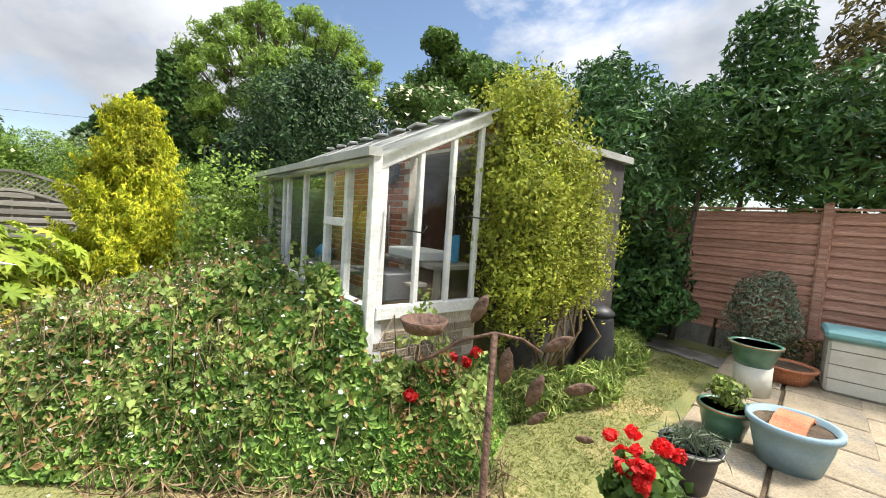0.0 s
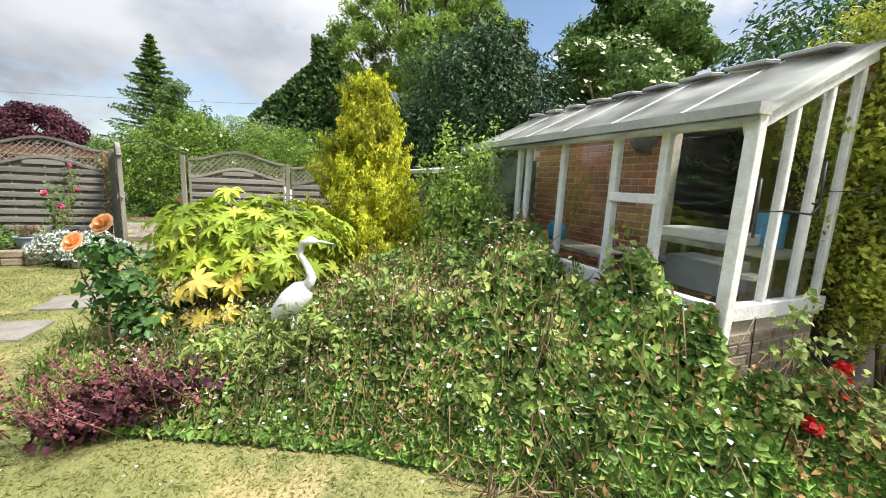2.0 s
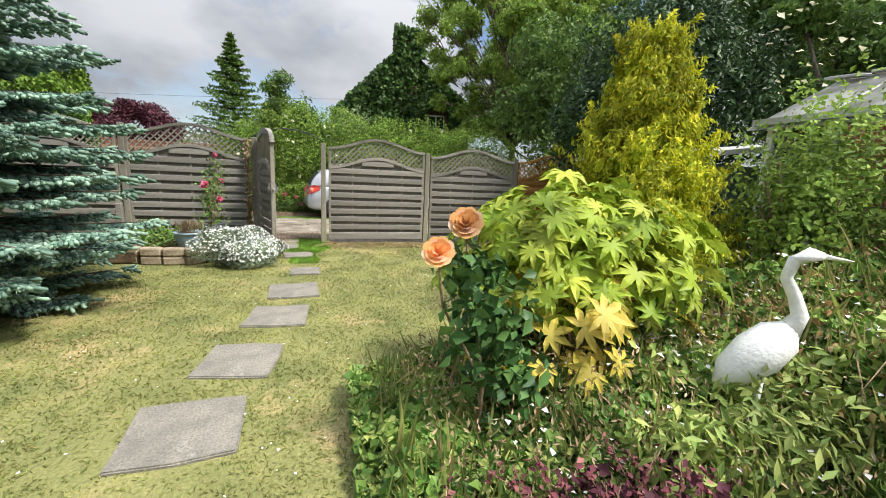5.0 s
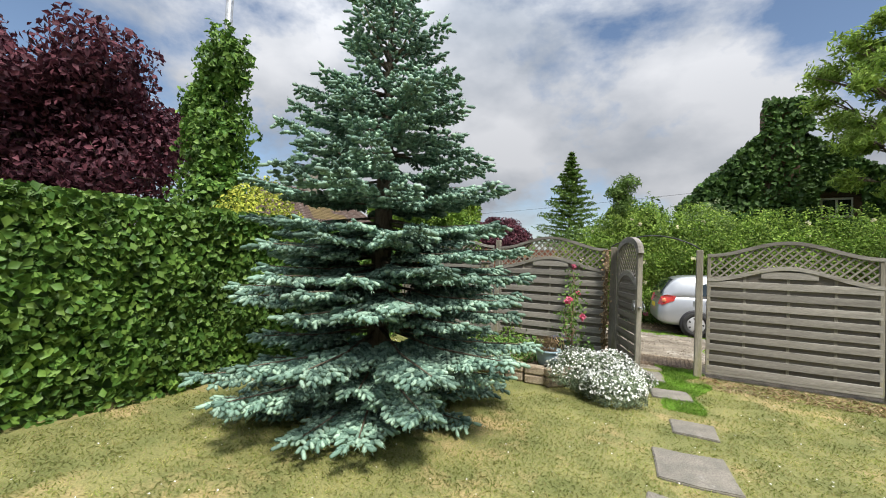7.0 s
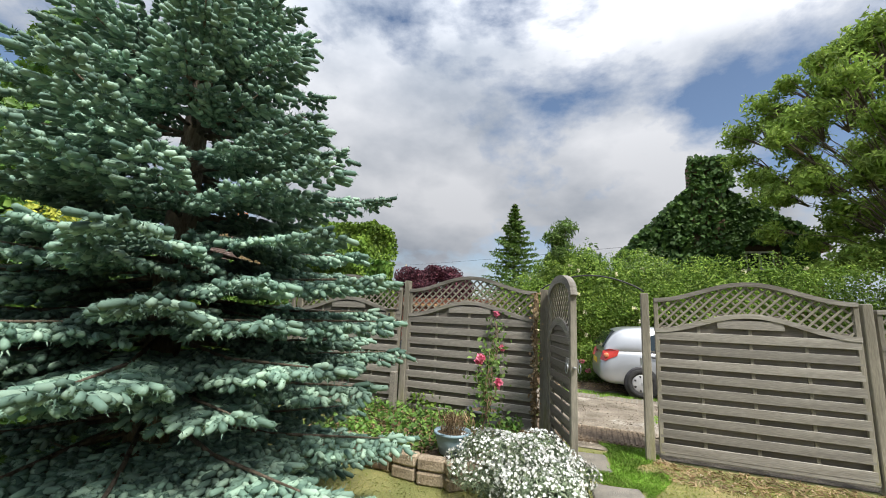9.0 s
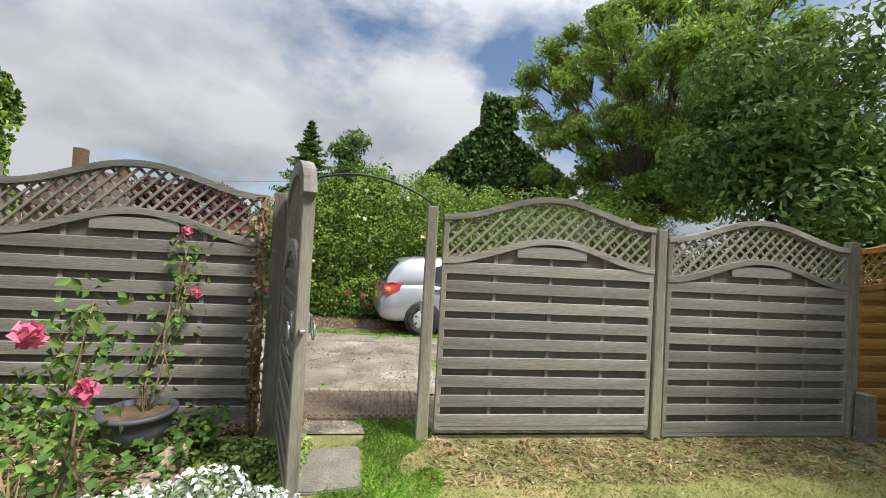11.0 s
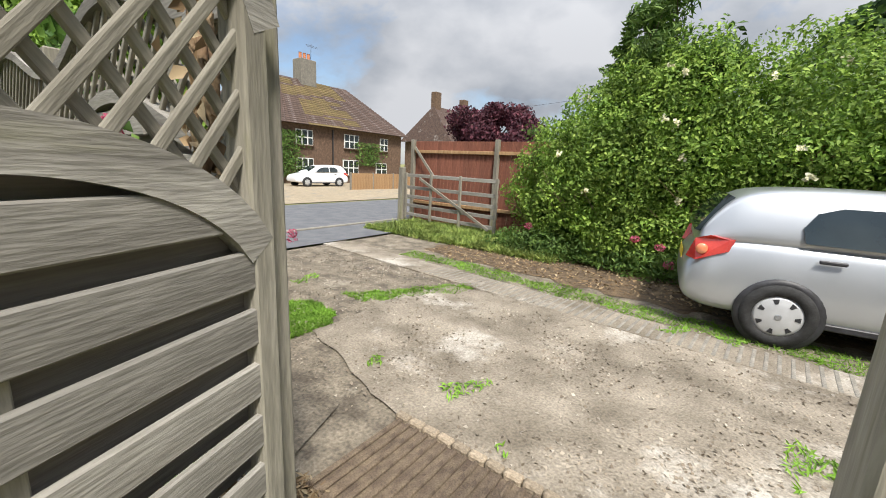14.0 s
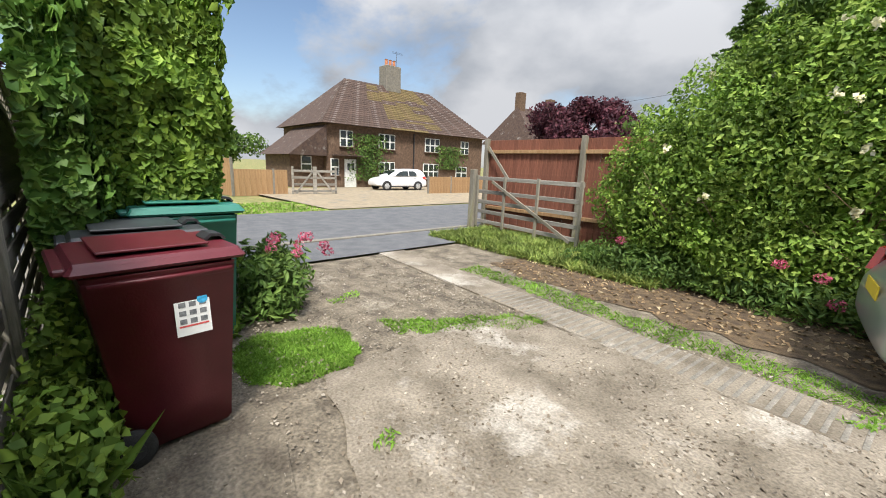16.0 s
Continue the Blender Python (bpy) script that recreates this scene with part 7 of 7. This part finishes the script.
def house_window(y, z, w, h, n=2, x=HX):
    wd = part("window", box_bm(0.10, w, h, 0.01, (x + 0.03, y, z)), "white", hs, "white-framed casement window")
    k = w / n
    for i in range(n):
        for j in range(2):
            part("pane", box_bm(0.02, k - 0.12, h / 2 - 0.10, 0.003, (x + 0.085, y - w / 2 + k * (i + 0.5), z + 0.05 + j * h / 2)), "dark_glass", wd)
    part("sill", box_bm(0.18, w + 0.1, 0.06, 0.006, (x + 0.08, y, z - 0.06)), "far_brick", wd)


for y, z, w, h, n in ((22.55, 2.62, 1.05, 1.15, 2), (26.05, 2.62, 1.5, 1.15, 3), (30.7, 2.62, 1.6, 1.15, 3), (34.6, 2.62, 1.0, 1.15, 2), (26.05, 0.35, 1.5, 1.3, 3), (30.6, 0.35, 1.7, 1.3, 3), (34.3, 0.4, 1.4, 1.1, 2), (21.6, 0.55, 0.65, 1.2, 1), (19.7, 0.75, 0.75, 1.1, 1)):
    house_window(y, z, w, h, n, HX if y > 20.9 else HX - 0.5)
dr = part("front_door", box_bm(0.08, 0.95, 2.05, 0.01, (HX + 0.03, 22.85, HB)), "white", hs, "white panelled front door")
for yy in (22.68, 23.02):
    part("door_pane", box_bm(0.02, 0.2, 0.5, 0.003, (HX + 0.075, yy, HB + 1.25)), "dark_glass", dr)
part("porch_canopy", box_bm(0.7, 2.2, 0.08, 0.01, (HX + 0.35, 22.5, 1.95)), "tiles", hs)
part("downpipe", box_bm(0.09, 0.09, 4.3, 0.01, (HX + 0.07, 28.7, HB)), "black", hs)
pp = np.column_stack([np.full(2600, HX + 0.12) + RNG.uniform(0, 0.15, 2600), np.concatenate([RNG.normal(24.4, 0.7, 1600), RNG.normal(32.6, 0.8, 1000)]), np.concatenate([RNG.uniform(0.2, 3.6, 1600), RNG.uniform(1.2, 3.2, 1000)])])
leaves("wall_climber", pp, np.tile([1, 0, 0.3], (2600, 1)), 0.17, 0.10, "l_mid", hs, "climber on the brick front")
car("carwhite", (-23.6, 26.6, -0.26), -96, "white hatchback parked before the house", 4.0, 1.7, 1.46)


def board_fence(name, label, x0, y0, x1, y1, h, z, material="tan_wood"):
    th = thing(name, label, "fence", (x0, y0, z), math.degrees(math.atan2(y1 - y0, x1 - x0)), "front fences")
    L = math.hypot(x1 - x0, y1 - y0)
    n = max(2, int(L / 0.24))
    for k in range(n):
        board("fence_board", round(L / n, 3) - 0.006, 0.02, h, material, th, pose((k + 0.5) * L / n, 0, 0, 0, 0, 0), 0.002)
    for k in range(int(L / 1.9) + 1):
        board("post", 0.1, 0.1, h + 0.05, "slab", th, pose(min(L, k * 1.9), 0.03, 0))
    return th


board_fence("front_fence", "new tan close-boarded front fence", -19.6, 24.0, -19.6, 33.0, 1.1, -0.27)
board_fence("front_fence", "new tan close-boarded side fence", -21.5, 13.4, -21.5, 16.0, 1.3, -0.3)
board_fence("front_fence", "new tan close-boarded garden fence", -21.5, 13.4, -27.5, 12.2, 1.8, -0.3)
fg = thing("drive_gate", "brown timber ranch-style driveway gates", "gate", (-21.2, 16.1, -0.28), 84)
for z in (0.15, 0.5, 0.85, 1.2):
    board("bar", 2.4, 0.04, 0.12, "old_wood", fg, pose(1.2, 0, z))
for x in (0.05, 1.15, 1.25, 2.35):
    board("upright", 0.1, 0.05, 1.5, "old_wood", fg, pose(x, -0.03, 0))
for a, x in ((38, 0.2), (-38, 2.2)):
    board("diagonal", 0.09, 0.03, 1.5, "old_wood", fg, pose(x, -0.05, 0.1, 0, a, 0))
gar = thing("garage", "pale flat-roofed garage beside the house", "garage")
part("wall", box_bm(4, 3, 2.2, 0.02, (-28, 9.8, -0.3)), "tan_wood", gar)
part("roof", box_bm(4.4, 3.4, 0.18, 0.02, (-28, 9.8, 1.9)), "slab", gar)
h2 = thing("far_house", "distant brick house with brown tiled roof", "house")
part("wall", box_bm(7, 9, 4.6, 0, (-31, 50, -0.3)), "far_brick", h2)
raw("roof", [(-27, 45, 4.3), (-27, 55, 4.3), (-35, 55, 4.3), (-35, 45, 4.3), (-31, 46.5, 8.6), (-31, 54, 8.6)], [(0, 1, 5, 4), (1, 2, 5), (2, 3, 4, 5), (3, 0, 4), (0, 3, 2, 1)], "tiles", h2)
for y in (47.0, 53.0):
    part("chimney", box_bm(0.8, 1.0, 2.2, 0.02, (-31, y, 8.0)), "far_brick", h2)
tubes("telegraph_pole", [([(-21, 43, -0.3), (-21, 43, 7.2)], [0.13, 0.10])], "old_wood_up", None)
tagged(bpy.data.objects["telegraph_pole"], "plain timber telegraph pole by the road", "telegraph pole")
v, f = tube_data([(-21 + 60 * t, 43 - 20 * t, 7.1 + 2.4 * t - 2.5 * t * (1 - t)) for t in np.linspace(0, 1, 14)], [0.012] * 14, 4)
tagged(raw("overhead_cable", v, f, "black"), "thin black overhead cable", "cable")
for x, y, h, r in ((-42, 14, 5, 2.6), (-45, 19, 4.5, 2.6), (-48, 9, 6, 3.2), (-38, 60, 6, 3), (-20, 62, 6, 3.2)):
    tree("distant_tree", "round green tree in the distance", (x, y, -0.3), h, 0.2, lobes_in((x, y, h * 0.6), (r, r, h * 0.35), 8, r * 0.5), 700, 0.32, 0.2, "l_mid", depth=0.5)

# ---- bricks of the outhouse wall and the greenhouse base ----
for j in range(34):
    z = 0.35 + j * 0.075
    off = 0.1125 if j % 2 else 0.0
    for i in range(11):
        y = 0.80 + off + i * 0.225
        if y < 2.86 and 0.6 < z < 2.5:
            board("brick", 0.03, 0.212, 0.063, "brick", bwall, pose(BX + 0.047 + RNG.uniform(-0.002, 0.002), y, z), 0.004)
    if 2.34 < z < 2.5:
        for i in range(6):
            board("brick", 0.03, 0.212, 0.063, "brick", bwall, pose(BX + 0.035, -0.55 + off + i * 0.225, z), 0.004)
for j in range(12):
    for i in range(7):
        x = GX + 0.10 + (0.1125 if j % 2 else 0) + i * 0.225
        if x < RX - 0.1 and 0.35 + j * 0.075 < SZ - 0.08:
            board("brick", 0.212, 0.03, 0.063, "stone", gh, pose(x, GY0 + 0.012, 0.2 + j * 0.075), 0.004)
